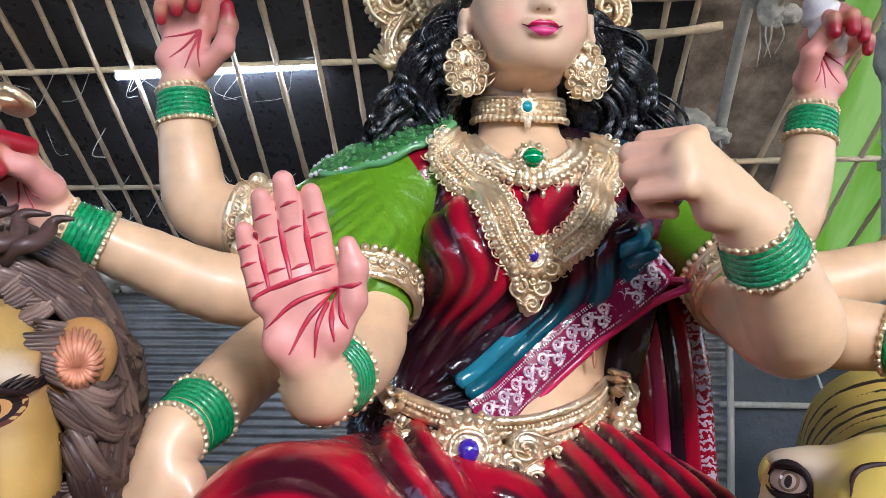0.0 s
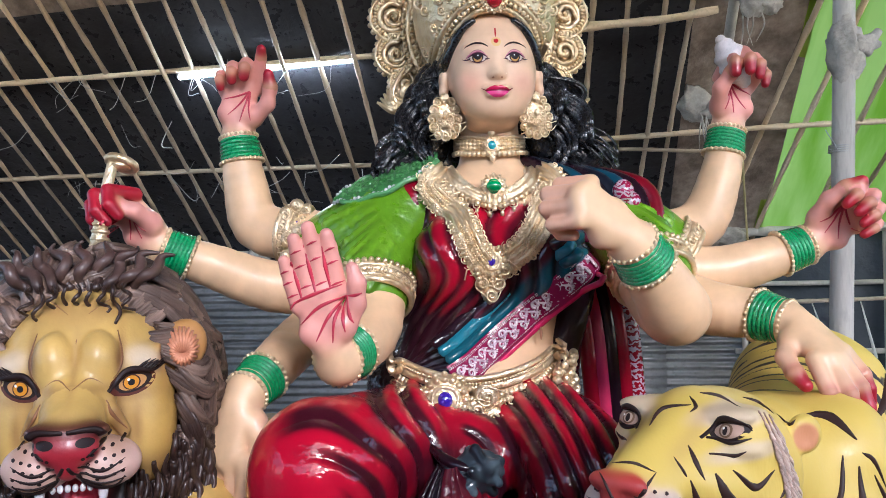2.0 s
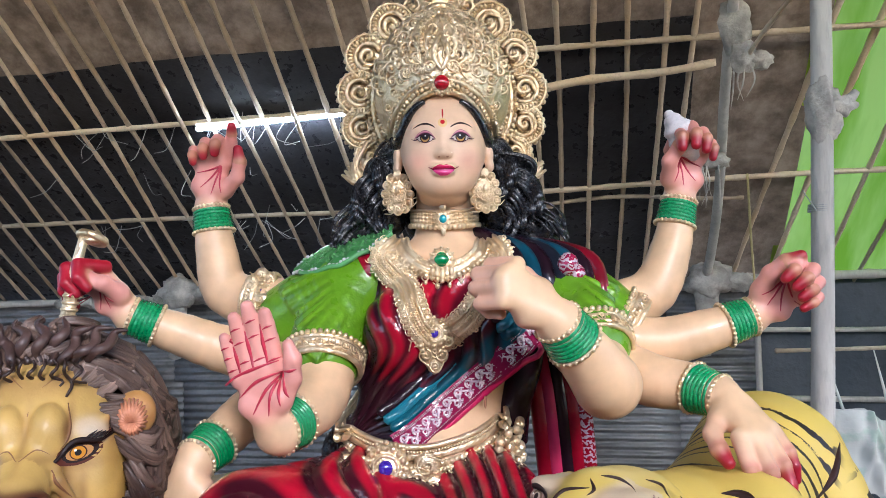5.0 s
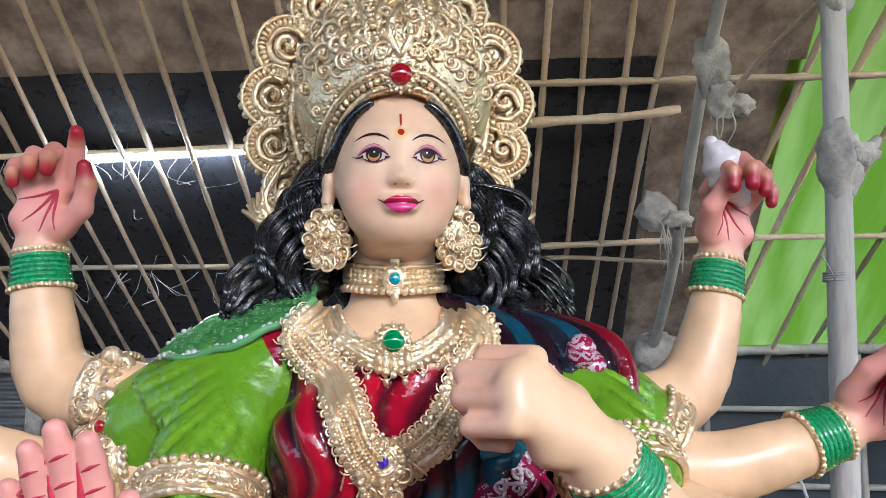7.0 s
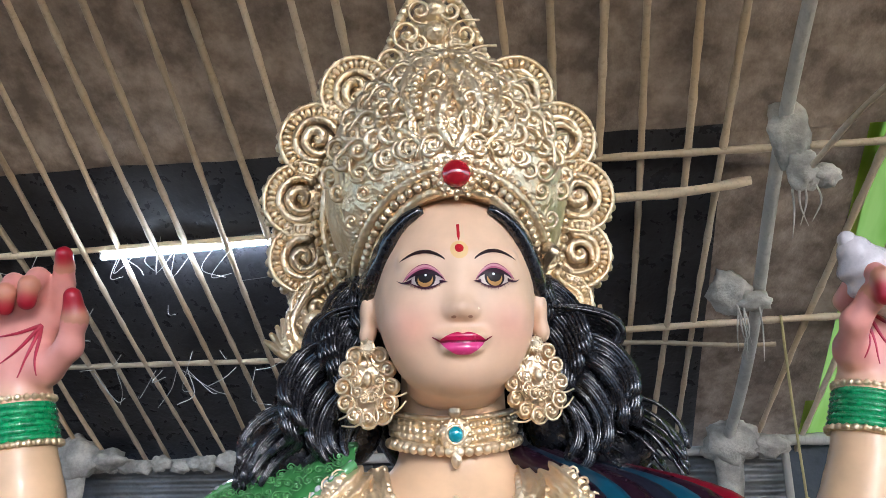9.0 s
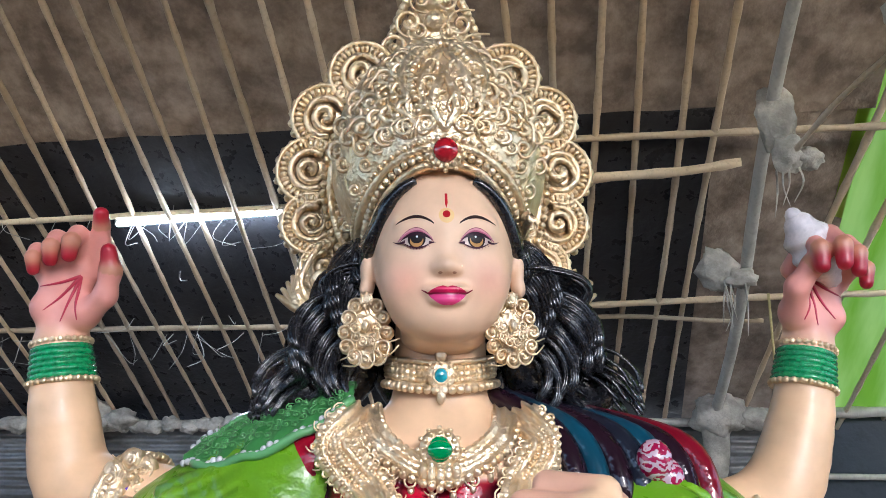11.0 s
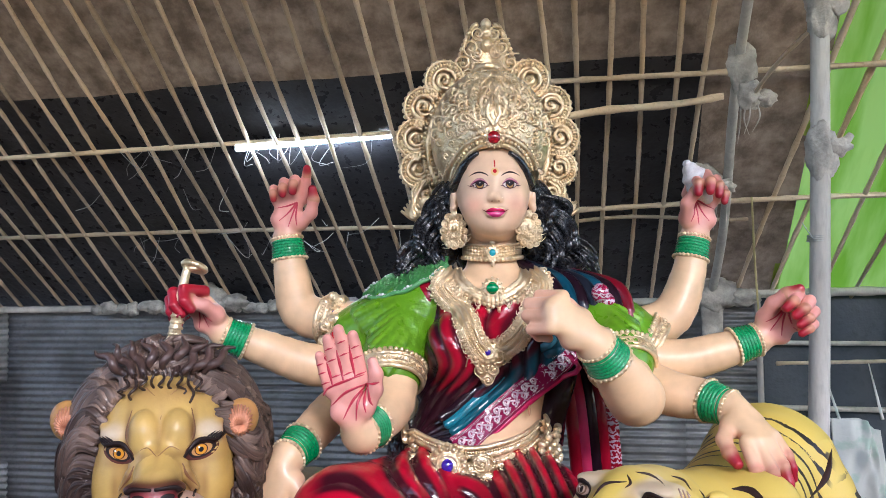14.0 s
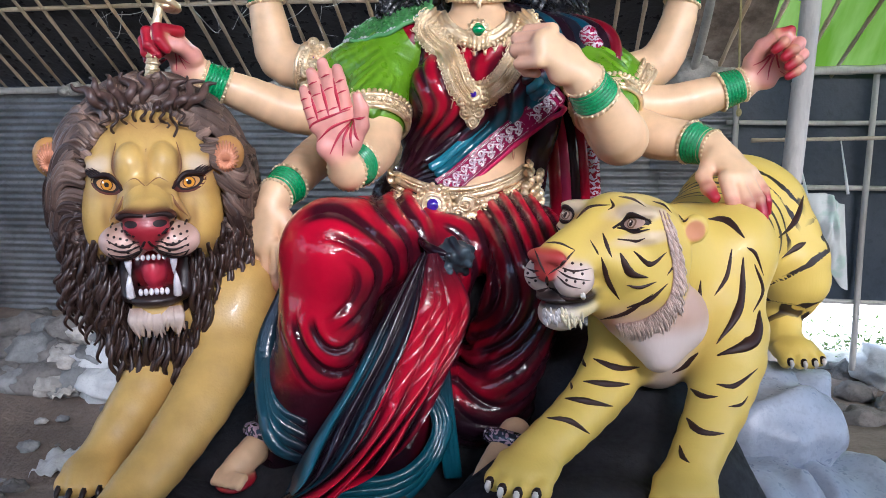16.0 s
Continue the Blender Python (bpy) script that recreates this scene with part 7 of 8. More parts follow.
OCHRE, OCHRE_D, BROWN, DARK, NOSE_RED = (0.57, 0.365, 0.105), (0.40, 0.21, 0.08), (0.030, 0.014, 0.010), (0.018, 0.008, 0.007), (0.34, 0.016, 0.03)
LH = Local((-0.93, -0.36, 2.13), 0.23, -0.97)
lion = Sculpt()
lf, BRIDGE = Clay(), []
LH.ball(lf, (0, 0.0, 0.05), (0.176, 0.16, 0.21), OCHRE, 0.03)
LH.ball(lf, (0, 0.07, 0.01), (0.155, 0.1, 0.17), OCHRE, 0.04)
for s_ in (-1, 1):
    LH.ball(lf, (s_ * 0.11, 0.05, -0.06), (0.07, 0.09, 0.11), OCHRE, 0.05)
    LH.ball(lf, (s_ * 0.040, 0.134, 0.106), (0.042, 0.054, 0.062), OCHRE, 0.006)
    BRIDGE.append((LH(s_ * 0.018, 0.190, 0.048), LH(s_ * 0.054, 0.172, 0.030), 0.025, 0.021))
    BRIDGE.append((LH(s_ * 0.066, 0.185, 0.012), LH(s_ * 0.088, 0.170, -0.03), 0.017, 0.013))
    lf.cone(LH(s_ * 0.10, 0.135, 0.0), LH(s_ * 0.125, 0.12, -0.06), 0.016, 0.014, OCHRE, 0.012)
    LH.ball(lf, (s_ * 0.10, 0.105, 0.100), (0.056, 0.035, 0.026), (0.64, 0.51, 0.37), 0.02)
    LH.ball(lf, (s_ * 0.060, 0.218, -0.078), (0.064, 0.062, 0.048), (0.70, 0.46, 0.38), 0.016)
    LH.ball(lf, (s_ * 0.105, 0.08, 0.062), (0.034, 0.034, 0.026), OCHRE, 0.01)
    lf.cone(LH(s_ * 0.062, 0.150, 0.078), LH(s_ * 0.15, 0.088, 0.122), 0.015, 0.010, OCHRE, 0.016)
    LH.ball(lf, (s_ * 0.072, 0.115, 0.05), (0.02, 0.03, 0.03), OCHRE_D, 0.01, cut=True)
lf.cone(LH(0, 0.12, 0.05), LH(0, 0.235, -0.01), 0.062, 0.058, OCHRE, 0.03)
for p, q, r0, r1 in BRIDGE:
    lf.cone(p, q, r0, r1, OCHRE, 0.006)
LH.ball(lf, (0, 0.270, -0.006), (0.074, 0.038, 0.022), (0.05, 0.006, 0.008), 0.010)
LH.ball(lf, (0, 0.282, -0.036), (0.056, 0.034, 0.034), NOSE_RED, 0.010)
LH.ball(lf, (0, 0.275, -0.062), (0.024, 0.030, 0.034), NOSE_RED, 0.012)
LH.ball(lf, (0, 0.15, -0.16), (0.075, 0.10, 0.065), None, 0.015, cut=True)
LH.ball(lf, (0, 0.105, -0.16), (0.068, 0.06, 0.075), (0.2, 0.008, 0.012), 0.01)
LH.ball(lf, (0, 0.165, -0.165), (0.032, 0.05, 0.05), (0.55, 0.03, 0.06), 0.01)
LH.ball(lf, (0, 0.165, -0.238), (0.072, 0.078, 0.026), DARK, 0.012)
LH.ball(lf, (0, 0.155, -0.275), (0.066, 0.07, 0.034), OCHRE, 0.012)
for s_ in (-1, 1):
    lf.cone(LH(s_ * 0.075, 0.12, -0.13), LH(s_ * 0.07, 0.15, -0.235), 0.022, 0.02, DARK, 0.015)
    earc = LH(s_ * 0.232 - 0.033, -0.015 + 0.05 * s_, 0.118)
    lf.ball(earc, (0.050, 0.033, 0.060), (0.36, 0.165, 0.10), 0.01, turn=(0, s_ * 20, LH.yaw))
    lf.ball(earc + LH.f * 0.052, (0.042, 0.028, 0.050), (0.48, 0.17, 0.12), 0.006, turn=(0, s_ * 20, LH.yaw), cut=True)
    for k in range(3):
        lf.cone(earc + LH.r * s_ * (-0.02 + 0.016 * k) + LH.f * 0.008 - LH.u * 0.03, earc + LH.r * s_ * (-0.01 + 0.016 * k) + LH.f * 0.010 + LH.u * (0.012 + 0.008 * k), 0.007, 0.004, (0.56, 0.2, 0.12), 0.006)
    for k in range(22):      # tuft inside the ear
        a = 6.283 * k / 22 + 0.3 * s_
        root = earc + LH.f * 0.026 + LH.r * 0.034 * math.cos(a) + LH.u * 0.044 * math.sin(a)
        tip = earc + LH.f * 0.036 + LH.r * 0.006 * math.cos(a) - LH.u * 0.012
        lion.sweep([root, (root + tip) / 2 + LH.f * 0.012, tip], [0.003, 0.006, 0.002], FUR, [(0.40, 0.15, 0.08), (0.62, 0.26, 0.14), (0.34, 0.11, 0.06)], n=9, k=5)
V, F = lf.skin(0.005)
col = lf.colors(V, 200)
l = LH.inv(V)
# brown shade put into the colour beside the muzzle and along the forehead
brown_shade = (np.exp(-((l[:, 2] + 0.03) / 0.05) ** 2) * smooth(np.abs(l[:, 0]), 0.05, 0.08) * smooth(np.abs(l[:, 0]), 0.13, 0.09) * 0.5 + np.exp(-((l[:, 2] - 0.205) / 0.03) ** 2) * 0.35)[:, None]
col = col * (1 - brown_shade) + np.array((0.26, 0.12, 0.04)) * brown_shade
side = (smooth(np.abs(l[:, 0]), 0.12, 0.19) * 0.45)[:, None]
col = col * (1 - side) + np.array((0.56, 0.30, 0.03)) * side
# furrows of the brow darkened by colour, in place of shade
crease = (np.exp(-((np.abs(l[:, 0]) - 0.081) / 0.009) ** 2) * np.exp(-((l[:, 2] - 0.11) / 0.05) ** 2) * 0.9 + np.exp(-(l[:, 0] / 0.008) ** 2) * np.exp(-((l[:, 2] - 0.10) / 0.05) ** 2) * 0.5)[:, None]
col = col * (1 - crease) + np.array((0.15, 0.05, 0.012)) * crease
# brown spray and painted-in shade: creases of the bridge, cheeks, round the eyes
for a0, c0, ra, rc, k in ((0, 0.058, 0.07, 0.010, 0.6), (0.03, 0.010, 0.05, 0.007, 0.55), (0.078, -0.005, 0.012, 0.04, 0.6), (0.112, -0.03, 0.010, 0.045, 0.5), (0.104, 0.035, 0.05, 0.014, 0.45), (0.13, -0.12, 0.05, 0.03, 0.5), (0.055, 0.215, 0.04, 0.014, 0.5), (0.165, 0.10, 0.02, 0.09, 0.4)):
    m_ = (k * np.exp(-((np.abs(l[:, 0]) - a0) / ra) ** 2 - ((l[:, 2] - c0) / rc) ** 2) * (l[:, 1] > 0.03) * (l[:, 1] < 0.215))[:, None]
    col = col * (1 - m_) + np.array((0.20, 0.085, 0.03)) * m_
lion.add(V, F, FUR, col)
for s_ in (-1, 1):
    a0, c0, ti = s_ * 0.104, 0.061, s_ * 0.12
    spot(lion, lf, LH, a0, c0, 0.043, 0.026, (0.10, 0.025, 0.015), 0.0004, EYE_PAINT, tilt=ti + s_ * 0.12)
    spot(lion, lf, LH, a0, c0, 0.036, 0.020, DARK, 0.001, EYE_PAINT, tilt=ti + s_ * 0.12)
    spot(lion, lf, LH, a0, c0 - 0.001, 0.026, 0.0142, (0.52, 0.26, 0.09), 0.002, EYE_PAINT, tilt=ti + s_ * 0.12)
    spot(lion, lf, LH, a0 - s_ * 0.002, c0, 0.0165, 0.0155, (0.05, 0.015, 0.008), 0.003, EYE_PAINT)
    spot(lion, lf, LH, a0 - s_ * 0.002, c0, 0.0138, 0.0132, (0.62, 0.26, 0.015), 0.004, EYE_PAINT)
    spot(lion, lf, LH, a0 - s_ * 0.002, c0, 0.0065, 0.0065, (0.008, 0.005, 0.005), 0.005, EYE_PAINT)
    # white dot for a painted glint in the eye
    spot(lion, lf, LH, a0 - 0.007, c0 + 0.006, 0.0028, 0.0028, (0.9, 0.9, 0.9), 0.006, EYE_PAINT)
    line(lion, lf, LH, [(a0 - s_ * 0.042, c0 - 0.012), (a0 - s_ * 0.01, c0 + 0.024), (a0 + s_ * 0.035, c0 + 0.02), (a0 + s_ * 0.06, c0 + 0.03)], 0.0075, DARK, 0.004, EYE_PAINT)
    line(lion, lf, LH, [(s_ * 0.074, 0.165), (s_ * 0.083, 0.12), (s_ * 0.079, 0.088), (s_ * 0.062, 0.066)], 0.0045, (0.17, 0.075, 0.032), -0.001, EYE_PAINT)
    line(lion, lf, LH, [(s_ * 0.002, 0.062), (s_ * 0.03, 0.078), (s_ * 0.06, 0.060)], 0.0025, (0.26, 0.13, 0.06), -0.0005, EYE_PAINT)
    line(lion, lf, LH, [(s_ * 0.02, 0.20), (s_ * 0.05, 0.222), (s_ * 0.075, 0.235)], 0.0025, (0.30, 0.16, 0.07), -0.0005, EYE_PAINT)
    line(lion, lf, LH, [(s_ * 0.058, 0.035), (s_ * 0.072, 0.005), (s_ * 0.098, -0.03)], 0.004, (0.22, 0.10, 0.045), 0.0, EYE_PAINT)
    for k in range(6):
        line(lion, lf, LH, [(a0 + s_ * (0.005 + 0.009 * k), c0 + 0.022), (a0 + s_ * (0.02 + 0.010 * k), c0 + 0.034), (a0 + s_ * (0.038 + 0.009 * k), c0 + 0.046 - 0.002 * k)], 0.003, DARK, 0.003, EYE_PAINT, 12)
    for r_ in range(4):
        for k in range(5):
            spot(lion, lf, LH, s_ * (0.03 + 0.015 * k + 0.004 * (r_ % 2)), -0.052 - 0.017 * r_ + 0.004 * k, 0.0038, 0.0034, DARK, 0.001, EYE_PAINT, 8)
    for k in range(3):
        line(lion, lf, LH, [(s_ * 0.02, -0.068 - 0.014 * k), (s_ * 0.06, -0.082 - 0.013 * k), (s_ * 0.105, -0.06 - 0.02 * k)], 0.0035, DARK, 0.001, EYE_PAINT, 14)
    line(lion, lf, LH, [(s_ * 0.004, -0.066), (s_ * 0.03, -0.105), (s_ * 0.075, -0.118), (s_ * 0.1, -0.095)], 0.006, DARK, 0.001, EYE_PAINT)
    line(lion, lf, LH, [(s_ * 0.004, -0.002), (s_ * 0.05, -0.001), (s_ * 0.064, -0.022), (s_ * 0.03, -0.055)], 0.008, DARK, 0.002, EYE_PAINT)
    spot(lion, lf, LH, s_ * 0.034, -0.022, 0.016, 0.009, DARK, 0.002, EYE_PAINT)
    for z0, z1, b0, r0, a1 in ((-0.105, -0.165, 0.23, 0.011, 0.055), (-0.225, -0.160, 0.215, 0.012, 0.058)):
        lion.sweep([LH(s_ * a1, b0, z0), LH(s_ * a1, b0 + 0.012, (z0 + z1) / 2), LH(s_ * a1 * 0.96, b0 + 0.006, z1)], [r0, r0 * 0.8, 0.002], CONCH, n=10, k=8)
line(lion, lf, LH, [(0, 0.165), (0.001, 0.12), (0, 0.075)], 0.0038, (0.20, 0.09, 0.04), -0.001, EYE_PAINT)
for k in range(6):
    lion.bead(LH(-0.032 + 0.013 * k, 0.228, -0.212), (0.0065, 0.006, 0.010), CONCH)
    lion.bead(LH(-0.032 + 0.013 * k, 0.245, -0.118), (0.006, 0.006, 0.008), CONCH)
g = random.Random(17)
for k in range(26):
    a0 = g.uniform(-0.06, 0.06)
    lion.sweep([LH(a0, 0.205 - 0.3 * a0 * a0, -0.262), LH(a0 * 1.05, 0.222, -0.29), LH(a0 * 1.0 + g.uniform(-0.012, 0.012), 0.205, -0.325 - g.uniform(0, 0.02))], [0.008, 0.010, 0.002], FUR, [(0.30, 0.18, 0.13), (0.62, 0.50, 0.43), (0.5, 0.36, 0.3)], n=10, k=6)
# mane
lion.bead(LH(0, -0.12, 0.03), (0.25, 0.2, 0.27), FUR, BROWN, nu=16, nv=24)
lion.bead(LH(0, -0.06, -0.25), (0.22, 0.17, 0.21), FUR, BROWN, nu=16, nv=24)


def lock(start, way, length, seed, r=0.014, tone=0.5, drop=0.3, n=26):
    """One wavy tapering lock of hair."""
    gg = random.Random(seed)
    way = unit(way)
    sd = unit(np.cross(way, LH.f) + 1e-3)
    t = np.linspace(0, 1, n)
    ph, am = gg.uniform(0, 6.3), gg.uniform(0.006, 0.014)
    P = np.asarray(start) + np.outer(length * t, way) + np.outer(am * np.sin(10 * t + ph) * (0.3 + t), sd) + np.outer(0.012 * np.cos(9 * t + ph), LH.f) - np.outer(drop * length * t ** 2, LH.u) - np.outer(0.12 * length * t ** 2, LH.f)
    c = np.asarray(BROWN) * (1 - tone) + np.array((0.115, 0.066, 0.055)) * tone
    lion.sweep(P, [r * 0.8, r * 1.1, r, 0.003], FUR, [np.asarray(BROWN), c, np.asarray(BROWN) * 1.4], n=n, k=6)


MC, MR = LH(0, -0.10, -0.01), (0.262, 0.225, 0.318)
TAN = np.array((0.30, 0.195, 0.145))
for i in range(330):
    th0, phi0 = g.uniform(0, 2 * math.pi), g.choice((g.uniform(0.72, 0.85), g.uniform(0.72, 1.1), g.uniform(0.85, 1.6)))
    up, cs = math.sin(th0), math.cos(th0)
    if up < -0.75 and phi0 < 0.95:
        continue
    t = np.linspace(0, 1, 26)
    fall = -1 if cs > 0 else 1
    reach, shift = g.uniform(0.45, 0.75), g.uniform(-0.4, 0.4)
    high = g.uniform(-0.03, 0.05)
    # higher locks are lighter: their highlights are put into the colour
    tone0 = max(0.0, min(1.0, 0.20 + 0.55 * up + g.uniform(-0.4, 0.4)))
    for b in range(5):      # strands of one wavy lock
        off = (b - 2) * 0.017
        th = th0 + off * (1 - 0.75 * t ** 2) + fall * (0.25 + 0.55 * max(0.0, up + 0.35)) * abs(cs) ** 0.35 * t ** 1.2 + 0.11 * np.sin(12 * t + 3 * th0 + shift) * (0.3 + t)
        phi = phi0 + reach * t * (1 - 0.03 * abs(b - 2)) + 0.05 * np.cos(12 * t + 3 * th0 + shift)
        bulge = 1.0 + 0.10 * np.sin(math.pi * np.minimum(1, t * 1.1)) + high - 0.012 * abs(b - 2)
        P = MC + np.outer(MR[0] * bulge * np.sin(phi) * np.cos(th), LH.r) + np.outer(MR[1] * bulge * np.cos(phi), LH.f) + np.outer(MR[2] * bulge * np.sin(phi) * np.sin(th), LH.u)
        tone = max(0.0, min(1.0, tone0 + g.uniform(-0.22, 0.22)))
        c = np.asarray(BROWN) * (1 - tone) + TAN * tone
        lion.sweep(P[::2], [0.004, 0.0082, 0.0072, 0.0015], FUR, [np.asarray(BROWN), c, np.asarray(BROWN) * 0.8 + c * 0.15, c, np.asarray(BROWN)], n=28, k=5)
for i in range(420):
    a0, c0 = g.uniform(-0.25, 0.25), g.uniform(-0.38, -0.06)
    if (abs(a0) < 0.085 and c0 > -0.29) or abs(a0) > 0.25 - 0.9 * max(0.0, -0.2 - c0):
        continue
    b0 = 0.13 * math.sqrt(max(0.05, 1 - (a0 / 0.28) ** 2)) + 0.03 + (-0.05 if abs(a0) > 0.15 else 0) - g.uniform(0, 0.03)
    lock(LH(a0, b0, c0), LH.u * -1 - LH.r * a0 * (0.6 if c0 < -0.2 else -0.5), g.uniform(0.15, 0.22) * (1.15 - 1.6 * abs(a0)), 900 + i // 3, g.uniform(0.0055, 0.0085), g.uniform(0.0, 0.35), 0.0)
for i in range(9):
    lock(LH(-0.09 + 0.022 * i, 0.10, 0.26 ), LH.u * -1 + LH.r * (0.2 * (i - 4) / 4) + LH.f * 0.1, 0.06 + 0.03 * (i % 2), 1200 + i, 0.004, 0.0, 0.0, 12)
    lock(LH(-0.1 + 0.025 * i, 0.06, 0.25), LH.u * 0.9 + LH.r * (0.9 * (i - 4) / 4) - LH.f * 0.3, 0.12, 1300 + i, 0.012, 0.8, 0.1)
# body
lb = Clay()
lb.limb([(-0.86, -0.22, 1.82), (-0.76, 0.05, 1.78), (-0.66, 0.4, 1.75)], (0.19, 0.21, 0.2), OCHRE, 0.05, n=6)
lb.ball((-0.80, -0.34, 1.72), (0.15, 0.13, 0.2), OCHRE, 0.05)
lb.limb([(-0.90, -0.32, 1.76), (-0.955, -0.48, 1.62), (-1.02, -0.62, 1.5)], (0.095, 0.075, 0.06), OCHRE, 0.04, n=7)
lb.limb([(-0.74, -0.36, 1.74), (-0.77, -0.5, 1.63), (-0.85, -0.68, 1.51), (-0.90, -0.78, 1.46)], (0.105, 0.088, 0.072, 0.064), OCHRE, 0.04, n=8)
lb.ball((-0.70, -0.30, 1.82), (0.1, 0.12, 0.13), OCHRE, 0.05)
for px, py, pz in ((-1.035, -0.68, 1.475), (-0.915, -0.85, 1.44)):
    lb.ball((px, py, pz), (0.075, 0.085, 0.05), OCHRE, 0.03)
    for k in range(4):
        q = (px - 0.052 + 0.034 * k, py - 0.075 + 0.014 * abs(k - 1.5), pz - 0.012)
        lb.ball(q, (0.022, 0.036, 0.028), OCHRE, 0.01)
        lion.sweep([np.array(q) + np.array((0, -0.028, 0.006)), np.array(q) + np.array((0, -0.045, -0.004)), np.array(q) + np.array((0, -0.05, -0.022))], [0.008, 0.007, 0.002], FUR, DARK, n=8, k=6)
V, F = lb.skin(0.008)
col = lb.colors(V)
# brown spray and painted shade between the legs and the chest
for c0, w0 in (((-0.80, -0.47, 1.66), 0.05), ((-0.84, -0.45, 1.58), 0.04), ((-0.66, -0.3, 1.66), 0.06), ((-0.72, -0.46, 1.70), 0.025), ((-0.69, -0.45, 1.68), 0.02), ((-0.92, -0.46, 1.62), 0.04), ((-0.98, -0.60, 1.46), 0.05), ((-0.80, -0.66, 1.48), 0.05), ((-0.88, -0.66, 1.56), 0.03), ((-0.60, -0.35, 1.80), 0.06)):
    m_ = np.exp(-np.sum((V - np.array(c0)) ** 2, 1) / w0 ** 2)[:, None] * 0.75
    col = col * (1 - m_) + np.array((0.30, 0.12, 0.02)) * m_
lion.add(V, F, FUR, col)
tagged(lion.build("lion_statue"), "painted roaring lion statue with dark wavy mane on the rock base", "statue")

# ---- tiger statue ----
YEL, YEL_W, WHITE_F, ROSY = (0.68, 0.485, 0.10), (0.66, 0.54, 0.28), (0.66, 0.56, 0.50), (0.56, 0.37, 0.29)
TH = Local((0.332, -0.619, 2.066), -0.74, -0.67, 0.86, 0.08)
VIEW_EYE = np.array((-0.18, -2.63, 2.42))     # the camera's last place; strokes are projected from here to fit its view
INK, PINK_F = (0.035, 0.015, 0.012), (0.70, 0.54, 0.46)
tig = Sculpt()
tf, EARS = Clay(), []
TH.ball(tf, (0, -0.03, -0.012), (0.138, 0.17, 0.104), YEL, 0.03)
TH.ball(tf, (0, 0.06, 0.010), (0.112, 0.10, 0.072), YEL, 0.04)
TH.ball(tf, (0, 0.13, -0.105), (0.080, 0.13, 0.07), YEL, 0.03)
TH.ball(tf, (0.06, 0.03, -0.12), (0.11, 0.11, 0.085), YEL, 0.04)
tf.cone(TH(0.02, 0.08, -0.15), TH(0.10, -0.07, -0.225), 0.05, 0.100, ROSY, 0.06)
tf.cone(TH(0.06, 0.03, -0.20), TH(0.115, 0.0, -0.30), 0.07, 0.045, ROSY, 0.05)
tf.cone(TH(0, 0.06, 0.040), TH(0, 0.325, 0.006), 0.064, 0.037, YEL, 0.04)
tf.cone(TH(0.03, 0.1, 0.0), TH(0.028, 0.29, -0.020), 0.056, 0.038, YEL, 0.03)
tf.cone(TH(-0.03, 0.1, 0.0), TH(-0.028, 0.29, -0.020), 0.056, 0.038, YEL, 0.03)
for s_ in (-1, 1):
    TH.ball(tf, (s_ * 0.100, -0.01, -0.055), (0.07, 0.11, 0.09), YEL, 0.04)
    TH.ball(tf, (s_ * 0.075, 0.12, -0.045), (0.056, 0.09, 0.06), YEL, 0.04)
    TH.ball(tf, (s_ * 0.044, 0.305, -0.048), (0.045, 0.058, 0.044), PINK_F, 0.012)
    TH.ball(tf, (s_ * 0.108, 0.035, 0.020), (0.046, 0.085, 0.056), YEL, 0.03)     # temple
    TH.ball(tf, (s_ * 0.088, 0.095, 0.074), (0.046, 0.036, 0.015), YEL, 0.018)      # brow ridge
    TH.ball(tf, (s_ * 0.100, 0.106, 0.046), (0.028, 0.030, 0.019), YEL, 0.008)    # eyeball
    TH.ball(tf, (s_ * 0.104, 0.098, 0.018), (0.040, 0.034, 0.012), YEL, 0.012)    # lower lid
    e = TH(s_ * 0.160, -0.075, 0.012)
    tf.ball(e, (0.037, 0.022, 0.037), YEL, 0.008, turn=(0, 0, 18 * s_))
    tf.ball(e - np.array((0.002, 0.024, 0.002)), (0.026, 0.011, 0.026), None, 0.006, cut=True)
    EARS.append(e - np.array((0.004, 0.012, 0.003)))
TH.ball(tf, (0, 0.358, 0.008), (0.055, 0.026, 0.022), (0.48, 0.045, 0.04), 0.006)
TH.ball(tf, (0, 0.362, -0.018), (0.030, 0.022, 0.032), (0.48, 0.045, 0.04), 0.008)
for s_ in (-1, 1):
    TH.ball(tf, (s_ * 0.030, 0.384, -0.004), (0.013, 0.012, 0.008), DARK, 0.004, cut=True)
TH.ball(tf, (0, 0.270, -0.098), (0.062, 0.10, 0.014), DARK, 0.008)
TH.ball(tf, (0, 0.255, -0.130), (0.060, 0.092, 0.034), YEL_W, 0.015)
TH.ball(tf, (0, 0.300, -0.142), (0.054, 0.052, 0.038), WHITE_F, 0.015)


def oval(x, z, cx, cz, rx, rz, edge=0.35):
    return smooth(np.hypot((x - cx) / rx, (z - cz) / rz), 1 + edge, 1 - edge)[:, None]


